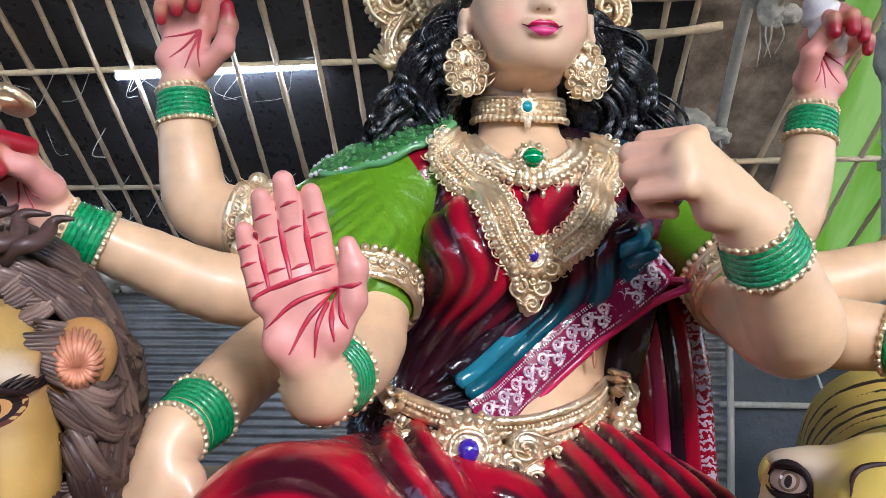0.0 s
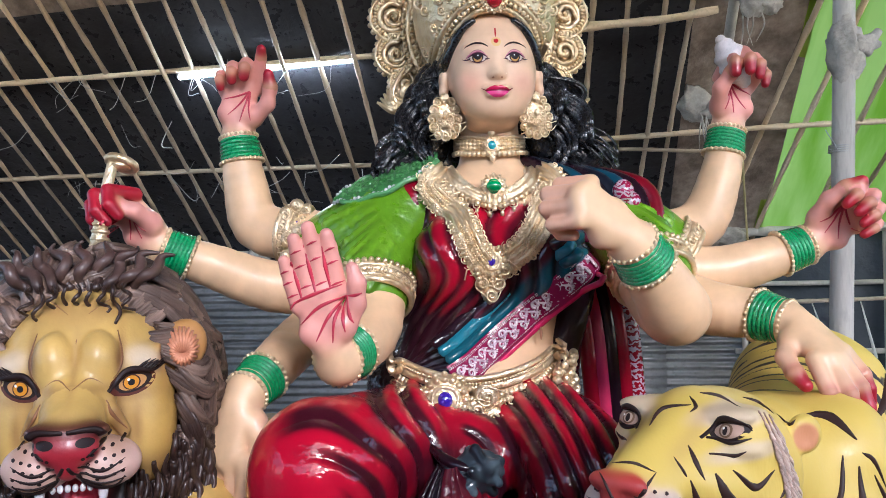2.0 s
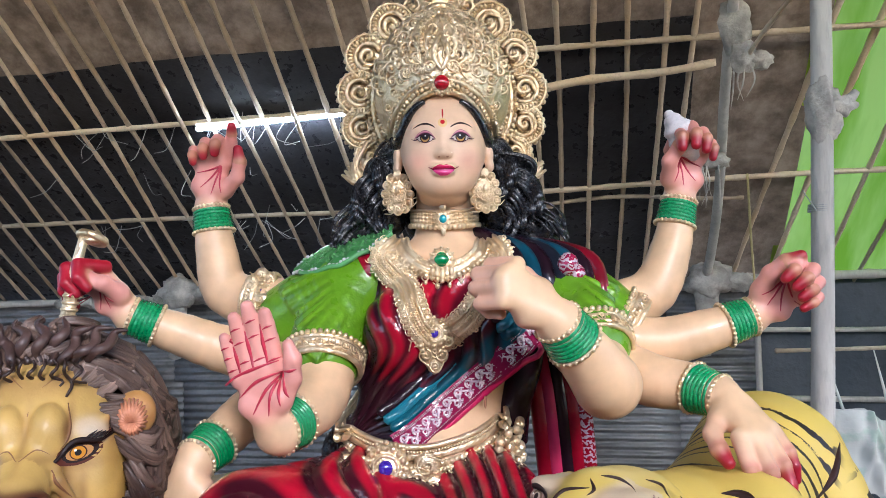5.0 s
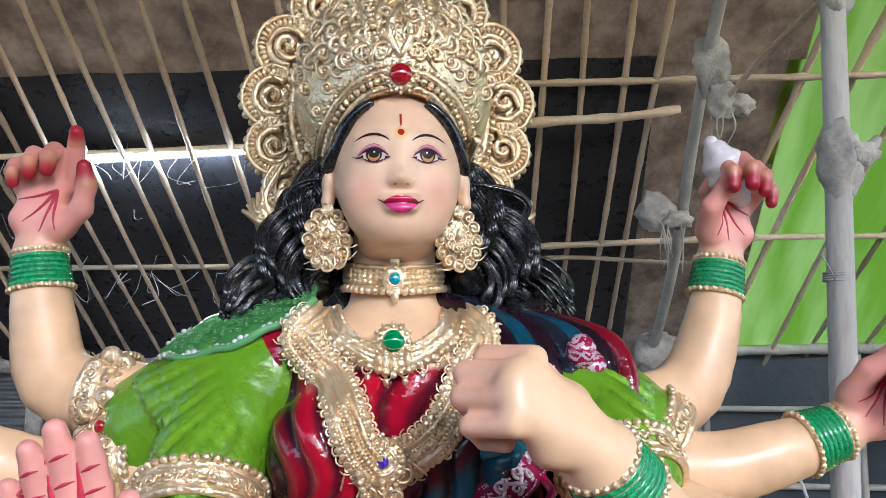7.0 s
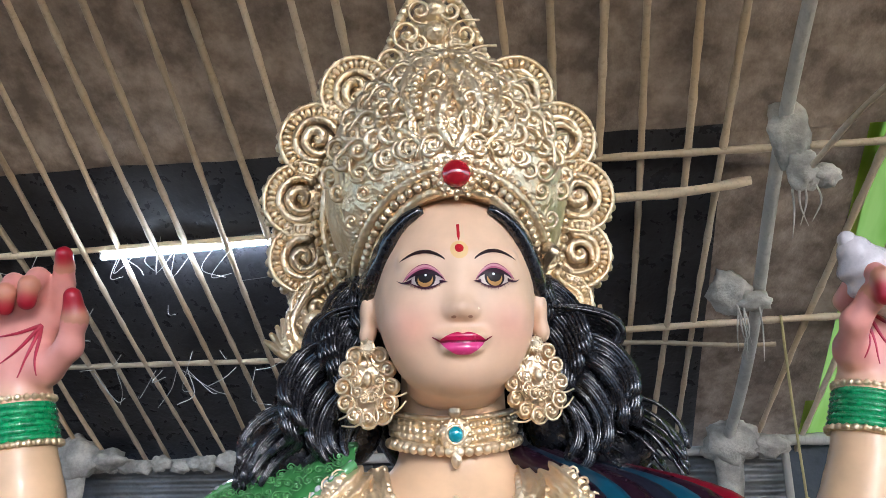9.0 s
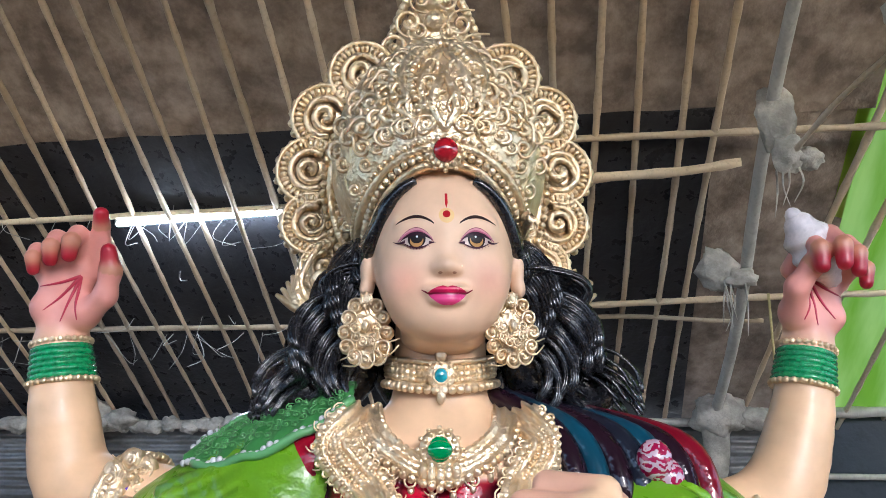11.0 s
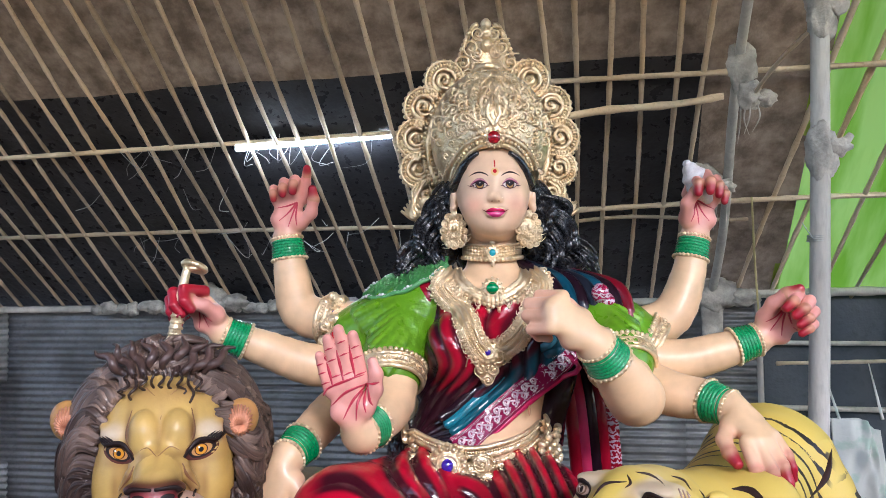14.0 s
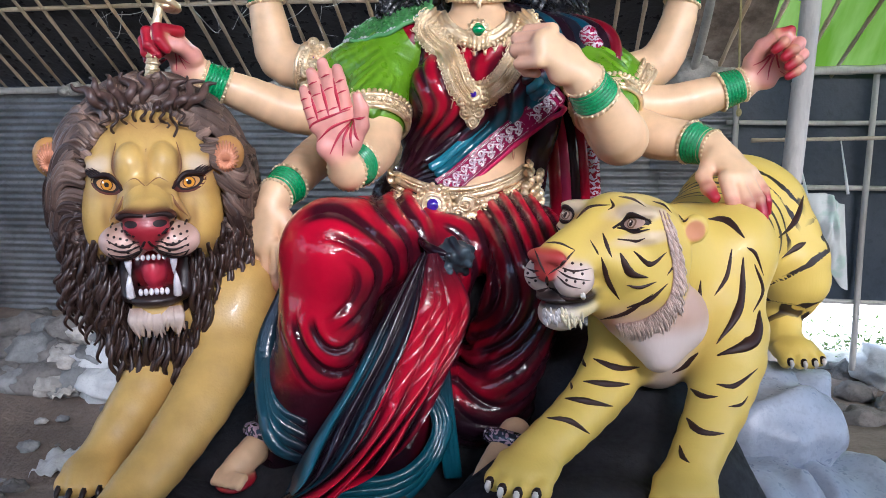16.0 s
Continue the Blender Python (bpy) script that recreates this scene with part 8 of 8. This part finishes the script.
V, F = tf.skin(0.0045)
col = tf.colors(V, 260)
l = TH.inv(V)
rim = np.max([oval(np.abs(l[:, 0]), l[:, 2], 0.098, 0.078, 0.058, 0.020), 0.8 * oval(np.abs(l[:, 0]), l[:, 2], 0.125, 0.020, 0.045, 0.016)], axis=0) * (l[:, 1] > 0.02)[:, None]
col = col * (1 - 0.75 * rim) + np.array((0.64, 0.50, 0.40)) * 0.75 * rim
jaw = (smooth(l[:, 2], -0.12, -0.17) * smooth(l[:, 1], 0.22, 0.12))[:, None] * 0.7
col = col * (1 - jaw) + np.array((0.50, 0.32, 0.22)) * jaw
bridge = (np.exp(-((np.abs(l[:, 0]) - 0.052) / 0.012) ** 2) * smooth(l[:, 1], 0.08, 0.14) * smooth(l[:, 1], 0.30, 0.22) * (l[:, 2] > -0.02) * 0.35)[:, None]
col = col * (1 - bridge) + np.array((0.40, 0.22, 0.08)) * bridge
# lighter tone painted over the top of the head as a glow
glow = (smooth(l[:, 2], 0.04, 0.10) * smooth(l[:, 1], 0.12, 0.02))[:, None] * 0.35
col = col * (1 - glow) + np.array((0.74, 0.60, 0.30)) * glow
lips = (smooth(l[:, 1], 0.19, 0.25) * smooth(l[:, 2], -0.078, -0.092) * smooth(l[:, 2], -0.125, -0.112))[:, None]
col = col * (1 - lips) + np.array(DARK) * lips
for e in EARS:
    pink = smooth(np.linalg.norm((V - e) / np.array((1, 0.8, 1)), axis=1), 0.031, 0.022)[:, None]
    col = col * (1 - pink) + np.array((0.62, 0.27, 0.13)) * pink
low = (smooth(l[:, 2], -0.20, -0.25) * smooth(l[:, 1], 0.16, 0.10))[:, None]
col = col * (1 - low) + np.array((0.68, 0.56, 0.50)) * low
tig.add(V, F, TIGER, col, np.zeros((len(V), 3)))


def met(clay, pts, n):
    """Runs a curve of points along the lines of sight onto the clay."""
    P = spline(pts, n) if len(pts) > 2 else np.asarray(pts, float)
    way = P - VIEW_EYE
    way = way / np.linalg.norm(way, axis=1)[:, None]
    return clay.project(VIEW_EYE + way * 1.45, way, 60), way


def brush(clay, pts, wd, color=INK, lift=0.001, n=30, far=9.0):
    """A painted stroke that follows the surface and ends where it is lost."""
    Q, way = met(clay, pts, n)
    good = (np.abs(clay.field(Q)) < 0.003) & (Q[:, 1] < far)
    run, best_run = [], []
    for i in range(n):
        if good[i] and (not run or np.linalg.norm(Q[i] - Q[run[-1]]) < 0.035):
            run.append(i)
        else:
            run = [i] if good[i] else []
        if len(run) > len(best_run):
            best_run = list(run)
    if len(best_run) < 6:
        return
    R = (Q - way * lift)[best_run]
    tig.sweep(R[::2] if len(R) > 11 else R, [wd * 0.15, wd * 0.8, wd, wd * 0.6, wd * 0.1], EYE_PAINT, color, n=n, k=6, flat=0.3, out=-way.mean(0))


def on_head(pts):
    return [(0.309 + a, -0.65, 2.029 + c) for a, c in pts]


for s_ in (-1, 1):
    a0, c0 = s_ * 0.100, 0.046
    spot(tig, tf, TH, a0, c0, 0.031, 0.018, DARK, 0.001, EYE_PAINT, tilt=s_ * 0.10)
    spot(tig, tf, TH, a0, c0 - 0.001, 0.024, 0.0125, (0.42, 0.27, 0.20), 0.002, EYE_PAINT, tilt=s_ * 0.10)
    spot(tig, tf, TH, a0 - s_ * 0.003, c0, 0.0125, 0.012, (0.16, 0.09, 0.05), 0.003, EYE_PAINT)
    spot(tig, tf, TH, a0 - s_ * 0.003, c0, 0.0088, 0.0085, (0.42, 0.30, 0.22), 0.0036, EYE_PAINT)
    spot(tig, tf, TH, a0 - s_ * 0.003, c0, 0.0045, 0.007, DARK, 0.0044, EYE_PAINT)
    # pale dot paints the glint
    spot(tig, tf, TH, a0 - 0.006, c0 + 0.004, 0.002, 0.002, (0.85, 0.8, 0.75), 0.005, EYE_PAINT)
    line(tig, tf, TH, [(a0 - s_ * 0.036, c0 - 0.012), (a0 - s_ * 0.012, c0 + 0.019), (a0 + s_ * 0.018, c0 + 0.014), (a0 + s_ * 0.034, c0 - 0.004)], 0.0062, DARK, 0.003, EYE_PAINT)
    line(tig, tf, TH, [(a0 - s_ * 0.030, c0 - 0.012), (a0 + s_ * 0.006, c0 - 0.019), (a0 + s_ * 0.036, c0 - 0.012)], 0.005, DARK, 0.003, EYE_PAINT)
    line(tig, tf, TH, [(a0 - s_ * 0.03, c0 + 0.040), (a0, c0 + 0.047), (a0 + s_ * 0.028, c0 + 0.036)], 0.004, INK, 0.001, EYE_PAINT)
    line(tig, tf, TH, [(a0 - s_ * 0.018, c0 - 0.036), (a0 + s_ * 0.012, c0 - 0.041), (a0 + s_ * 0.032, c0 - 0.032)], 0.004, INK, 0.001, EYE_PAINT)
FACE_STROKES = (
    ((-0.105, 0.076), (-0.071, 0.104), (-0.019, 0.111), 0.0060),
    ((-0.022, 0.126), (-0.014, 0.107), (-0.028, 0.097), 0.0040),
    ((-0.001, 0.131), (0.035, 0.122), (0.071, 0.102), 0.0050),
    ((0.084, 0.118), (0.113, 0.106), (0.135, 0.087), 0.0050),
    ((-0.038, 0.040), (-0.027, 0.007), (-0.011, -0.026), 0.0056),
    ((-0.069, 0.022), (-0.052, -0.007), (-0.046, -0.017), 0.0030),
    ((-0.040, -0.022), (-0.018, -0.088), (0.012, -0.137), 0.0072),
    ((0.008, -0.012), (0.034, -0.062), (0.085, -0.078), 0.0105),
    ((0.028, -0.096), (0.064, -0.101), (0.107, -0.087), 0.0055),
    ((0.042, -0.008), (0.084, -0.042), (0.128, -0.010), 0.0070),
    ((-0.049, -0.188), (0.031, -0.166), (0.101, -0.116), 0.0064),
    ((0.030, -0.155), (0.087, -0.134), (0.136, -0.090), 0.0060),
    ((0.131, 0.019), (0.149, -0.032), (0.128, -0.075), 0.0055),
    ((0.150, 0.084), (0.165, 0.066), (0.178, 0.076), 0.0040),
    ((-0.215, 0.013), (-0.154, 0.016), (-0.106, -0.003), 0.0034),
    ((-0.106, -0.003), (-0.143, -0.042), (-0.177, -0.068), 0.0036),
    ((-0.210, 0.003), (-0.191, -0.041), (-0.179, -0.065), 0.0030),
    ((-0.177, -0.068), (-0.176, -0.085), (-0.173, -0.097), 0.0045),
    ((-0.153, -0.042), (-0.109, -0.057), (-0.059, -0.050), 0.0026),
    ((-0.152, -0.053), (-0.116, -0.074), (-0.059, -0.084), 0.0026),
    ((-0.152, -0.068), (-0.123, -0.093), (-0.087, -0.104), 0.0026),
    ((-0.195, -0.056), (-0.217, -0.053), (-0.237, -0.041), 0.0024),
    ((-0.195, -0.070), (-0.217, -0.073), (-0.237, -0.067), 0.0024),
    ((-0.238, -0.100), (-0.202, -0.106), (-0.170, -0.099), 0.0060),
    ((-0.170, -0.099), (-0.122, -0.126), (-0.065, -0.126), 0.0085))
for x0, x1, x2, wd in FACE_STROKES:
    brush(tf, on_head([x0, x1, x2]), wd)
for k in range(15):      # whisker dots in rows on both pads
    r_, c_ = divmod(k, 5)
    a0 = (-0.134 + 0.022 * c_ if c_ < 3 else -0.213 - 0.016 * (c_ - 3)) + 0.004 * r_
    c0 = -0.034 - 0.024 * r_ - 0.004 * (c_ % 3)
    brush(tf, on_head([(a0 - 0.0035, c0), (a0, c0 + 0.001), (a0 + 0.0035, c0)]), 0.0042, INK, 0.001, 8)
TH_FANG = met(tf, on_head([(-0.086, -0.118), (-0.084, -0.124), (-0.083, -0.131)]), 6)[0]
tig.sweep(TH_FANG - np.array((0, 0.006, 0)), [0.007, 0.006, 0.002], EYE_PAINT, (0.72, 0.66, 0.55), n=8, k=7)
g = random.Random(23)
RUFF = spline(on_head([(0.122, 0.088), (0.140, 0.040), (0.158, -0.025), (0.166, -0.085), (0.150, -0.150), (0.090, -0.195), (0.022, -0.205)]), 120)
for row in range(3):
    root, way = met(tf, RUFF - np.array((0.010 * row, 0, -0.004 * row)), 120)
    for k in range(120):
        if abs(tf.field(root[k:k + 1])[0]) > 0.01:
            continue
        t = k / 120
        side = unit((0.5 - 0.25 * t, 0.25, -0.9)) if t < 0.62 else unit((0.35, 0.2, -1.0))
        ln = g.uniform(0.026, 0.050)
        p = root[k] - way[k] * 0.002
        q = p + side * ln + np.array((g.uniform(-0.006, 0.006), 0.004, 0))
        c = g.choice((0.62, 0.8, 1.0, 1.12)) * (1.0 if t < 0.65 else 0.86)
        tig.sweep([p, p * 0.7 + q * 0.3 - way[k] * 0.006, p * 0.3 + q * 0.7 - way[k] * 0.004 + np.array((0.003, 0, 0)), q], [0.0015, 0.0034, 0.0026, 0.0008], FUR, [np.array((0.34, 0.18, 0.13)), np.array((0.62, 0.46, 0.38)) * c, np.array((0.70, 0.58, 0.50)) * c], n=8, k=5)
for k in range(46):      # tufts under the chin
    a0, c0 = g.uniform(-0.185, -0.085), g.uniform(-0.185, -0.150)
    p, way = met(tf, on_head([(a0, c0), (a0, c0)]), 2)
    if abs(tf.field(p[:1])[0]) > 0.01:
        continue
    q = p[0] + np.array((0.004, -0.002, -g.uniform(0.014, 0.026)))
    c = np.array((0.70, 0.60, 0.40) if a0 > -0.14 else (0.68, 0.62, 0.58)) * g.uniform(0.8, 1.1)
    tig.sweep([p[0], (p[0] + q) / 2 - way[0] * 0.004, q], [0.002, 0.004, 0.001], FUR, c, n=6, k=5)
tb = Clay()
groups = []


def tiger_limb(pts, rad, col, k, n):
    c = spline(pts, n)
    groups.append((c, float(np.mean(rad))))
    tb.limb(pts, rad, col, k, n=n)


tiger_limb([(0.41, -0.52, 1.98), (0.60, -0.32, 1.91), (0.82, 0.03, 1.93), (0.97, 0.26, 1.97), (1.0, 0.40, 1.9)], (0.15, 0.185, 0.19, 0.22, 0.19), YEL, 0.06, 10)
tiger_limb([(0.61, -0.42, 1.90), (0.635, -0.56, 1.76), (0.58, -0.68, 1.645), (0.50, -0.78, 1.552), (0.46, -0.83, 1.51)], (0.15, 0.108, 0.078, 0.064, 0.060), YEL, 0.04, 10)
tiger_limb([(0.40, -0.45, 1.80), (0.354, -0.55, 1.728), (0.274, -0.66, 1.658), (0.169, -0.78, 1.611), (0.09, -0.86, 1.585)], (0.12, 0.090, 0.073, 0.062, 0.058), YEL, 0.05, 10)
tiger_limb([(1.02, 0.22, 1.95), (1.12, 0.12, 1.78), (1.10, 0.16, 1.64), (1.07, 0.05, 1.57)], (0.19, 0.13, 0.085, 0.065), YEL, 0.05, 9)
tb.ball((0.46, -0.52, 1.77), (0.12, 0.12, 0.16), (0.62, 0.50, 0.42), 0.05)
tb.ball((0.69, -0.42, 1.97), (0.12, 0.14, 0.14), YEL, 0.05)
for px, py, pz, dx, dy in ((0.435, -0.87, 1.49, -0.3, -0.95), (0.055, -0.90, 1.562, -0.5, -0.86), (1.075, -0.03, 1.545, 0.1, -0.99)):
    d, sd = unit((dx, dy, 0)), unit((-dy, dx, 0))
    tb.ball((px, py, pz), (0.074, 0.080, 0.048), YEL, 0.03)
    for k in range(4):
        q = np.array((px, py, pz)) + sd * (-0.057 + 0.038 * k) + d * (0.080 - 0.016 * abs(k - 1.5)) - np.array((0, 0, 0.016))
        tb.cone(q - d * 0.060 + np.array((0, 0, 0.030)), q, 0.018, 0.023, YEL, 0.006)
        tb.ball(q, (0.023, 0.030, 0.026), YEL, 0.008)
        e = q + d * 0.024
        tig.bead(e + np.array((0, 0, 0.004)), (0.013, 0.011, 0.015), EYE_PAINT, DARK)
        tig.sweep([e + d * 0.006 + np.array((0, 0, 0.010)), e + d * 0.013, e + d * 0.012 - np.array((0, 0, 0.014))], [0.006, 0.008, 0.003], EYE_PAINT, (0.62, 0.56, 0.52), n=8, k=7)
V, F = tb.skin(0.007)
col = tb.colors(V, 90)
best, ph, per, turn, who = np.full(len(V), 9.0), np.zeros(len(V)), [], np.zeros(len(V)), np.zeros(len(V), int)
for j, (c, r) in enumerate(groups):
    L = np.concatenate([[0], np.cumsum(np.linalg.norm(np.diff(c, axis=0), axis=1))])
    own = np.full(len(V), 9.0)
    for i in range(len(c) - 1):
        ab = c[i + 1] - c[i]
        t = np.clip(((V - c[i]) @ ab) / (ab @ ab), 0, 1)
        d = np.linalg.norm(V - c[i] - t[:, None] * ab, axis=1) - r
        s_ = L[i] + t * (L[i + 1] - L[i])
        own = np.minimum(own, d)
        upd = d < best
        best, who = np.where(upd, d, best), np.where(upd, j, who)
        wave = 2 * math.pi * (s_ + (0.25 * (V[:, 2] - 1.9) if j == 0 else 0.2 * (V[:, 0] - 0.4))) / (0.072 if j == 0 else 0.086)
        ph = np.where(upd, wave + 2 * j, ph)
        across = ((V - c[i] - t[:, None] * ab)[:, 0] if j else (V - c[i] - t[:, None] * ab)[:, 2]) / r
        turn = np.where(upd, across, turn)
    per.append(own)
paw = np.min([np.linalg.norm(V - np.array(p), axis=1) for p in ((0.42, -0.9, 1.48), (0.04, -0.93, 1.55), (1.08, -0.05, 1.54))], axis=0)
chest = np.linalg.norm((V - np.array((0.44, -0.58, 1.74))) / np.array((1, 1, 1.3)), axis=1)
two = np.sort(np.stack(per), axis=0)
mk = smooth(paw, 0.11, 0.16) * smooth(chest, 0.08, 0.15) * (1 - np.exp(-np.sum(((V - np.array((0.66, -0.5, 1.80))) / np.array((0.16, 0.2, 0.17))) ** 2, 1) ** 2)) * smooth(two[1] - two[0], 0.0, 0.04) * (who % 3 == 0) * smooth(V[:, 1], -0.40, -0.28)
# stripes start from one side or the other and taper to a point
way = np.where(np.sin(np.floor(ph / (2 * math.pi)) * 2.4 + 0.6) > 0, 1.0, -1.0)
fade = -0.6 * smooth(turn * way, -0.35, 0.9)
tig.add(V, F, TIGER, col, np.stack([ph, mk, fade], 1))
BODY_STROKES = (
    ((0.659, 1.993), (0.647, 1.914), (0.616, 1.859), 0.0050),
    ((0.692, 1.969), (0.686, 1.82), (0.628, 1.718), 0.0090),
    ((0.746, 1.819), (0.729, 1.73), (0.628, 1.688), 0.0140),
    ((0.724, 1.95), (0.749, 1.875), (0.727, 1.81), 0.0050),
    ((0.578, 1.906), (0.566, 1.822), (0.521, 1.753), 0.0080),
    ((0.503, 1.767), (0.471, 1.725), (0.425, 1.703), 0.0080),
    ((0.582, 1.7), (0.546, 1.663), (0.509, 1.64), 0.0060),
    ((0.589, 2.076), (0.644, 2.066), (0.695, 2.02), 0.0100),
    ((0.7, 1.997), (0.724, 1.978), (0.753, 1.913), 0.0040),
    ((0.545, 1.701), (0.518, 1.673), (0.499, 1.664), 0.0040),
    ((0.843, 2.137), (0.822, 2.069), (0.782, 2.019), 0.0110),
    ((0.86, 2.008), (0.824, 1.99), (0.781, 1.951), 0.0100),
    ((0.289, 1.688), (0.353, 1.659), (0.424, 1.661), 0.0080),
    ((0.263, 1.622), (0.33, 1.611), (0.399, 1.612), 0.0080),
    ((0.212, 1.573), (0.276, 1.56), (0.353, 1.546), 0.0080),
    ((0.162, 1.516), (0.23, 1.501), (0.29, 1.462), 0.0070),
    ((0.638, 1.607), (0.69, 1.601), (0.758, 1.655), 0.0050),
    ((0.565, 1.595), (0.603, 1.571), (0.647, 1.57), 0.0060),
    ((0.558, 1.508), (0.601, 1.464), (0.674, 1.458), 0.0080),
    ((0.543, 1.426), (0.553, 1.391), (0.576, 1.37), 0.0050),
    ((0.677, 1.539), (0.712, 1.545), (0.732, 1.572), 0.0030),
    ((0.224, 1.631), (0.231, 1.606), (0.228, 1.598), 0.0030),
    ((0.257, 1.713), (0.262, 1.68), (0.269, 1.664), 0.0040))
for *way_, wd in BODY_STROKES:
    brush(tb, [(a, -0.5, c) for a, c in way_], wd * 1.35)
tagged(tig.build("tiger_statue"), "painted yellow tiger statue with dark stripes on the rock base", "statue")


# ---- rock base ----
def rocky(amp, freq, seed):
    def warp(G, d):
        out = np.zeros(d.shape, np.float32)
        near = np.abs(d) < 0.06
        idx = np.argwhere(near)
        for (i, j, k) in idx:
            p = Vector(G[i, j, k]) * freq + Vector((seed, 0, seed))
            out[i, j, k] = amp * (abs(noise.noise(p)) * 1.6 - 0.5 + 0.35 * noise.noise(p * 2.7))
        return out
    return warp


rk = Clay()
rk.cone((-0.75, -0.35, 0.55), (-0.72, -0.3, 1.18), 0.42, 0.3, (0, 0, 0), 0.1)
rk.cone((-0.1, 0.0, 0.6), (-0.1, 0.0, 1.2), 0.6, 0.42, (0, 0, 0), 0.1)
rk.cone((0.45, -0.45, 0.6), (0.42, -0.5, 1.2), 0.5, 0.36, (0, 0, 0), 0.1)
rk.ball((-0.92, -0.68, 1.27), (0.26, 0.3, 0.16), (0, 0, 0), 0.06)
rk.ball((-0.35, -0.45, 1.25), (0.4, 0.3, 0.18), (0, 0, 0), 0.06)
rk.ball((0.18, -0.75, 1.33), (0.32, 0.28, 0.17), (0, 0, 0), 0.06)
rk.ball((0.42, -0.28, 1.5), (0.3, 0.26, 0.2), (0, 0, 0), 0.06)
rk.ball((-0.05, 0.05, 1.65), (0.4, 0.3, 0.35), (0, 0, 0), 0.06)
rk.ball((-0.65, 0.1, 1.4), (0.3, 0.35, 0.2), (0, 0, 0), 0.06)
rk.ball((0.46, -0.75, 1.26), (0.2, 0.24, 0.15), (0, 0, 0), 0.05)
V, F = rk.skin(0.022, warp=rocky(0.03, 4.5, 3))
s = Sculpt()
s.add(V, F, BLACK_ROCK)
tagged(s.build("rock_base"), "black painted artificial rock base under the statues", "rock base")
for i, (c, r) in enumerate((((0.93, -0.10, 1.33), (0.25, 0.3, 0.17)), ((1.08, -0.30, 1.08), (0.28, 0.25, 0.2)), ((0.80, -0.42, 1.12), (0.22, 0.22, 0.22)), ((0.86, 0.16, 1.2), (0.34, 0.3, 0.32)), ((0.95, -0.2, 0.75), (0.4, 0.4, 0.42)), ((1.12, 0.02, 1.38), (0.1, 0.13, 0.1)))):
    b = Clay()
    b.ball(c, r, (0, 0, 0), 0.02)
    V, F = b.skin(0.016, pad=0.06, warp=rocky(0.05, 4.0, 11 + i * 3))
    s = Sculpt()
    s.add(V, F, STONE_PAINT)
    tagged(s.build("painted_boulder"), "slate blue painted boulder of the artificial rock", "boulder", "painted boulders")
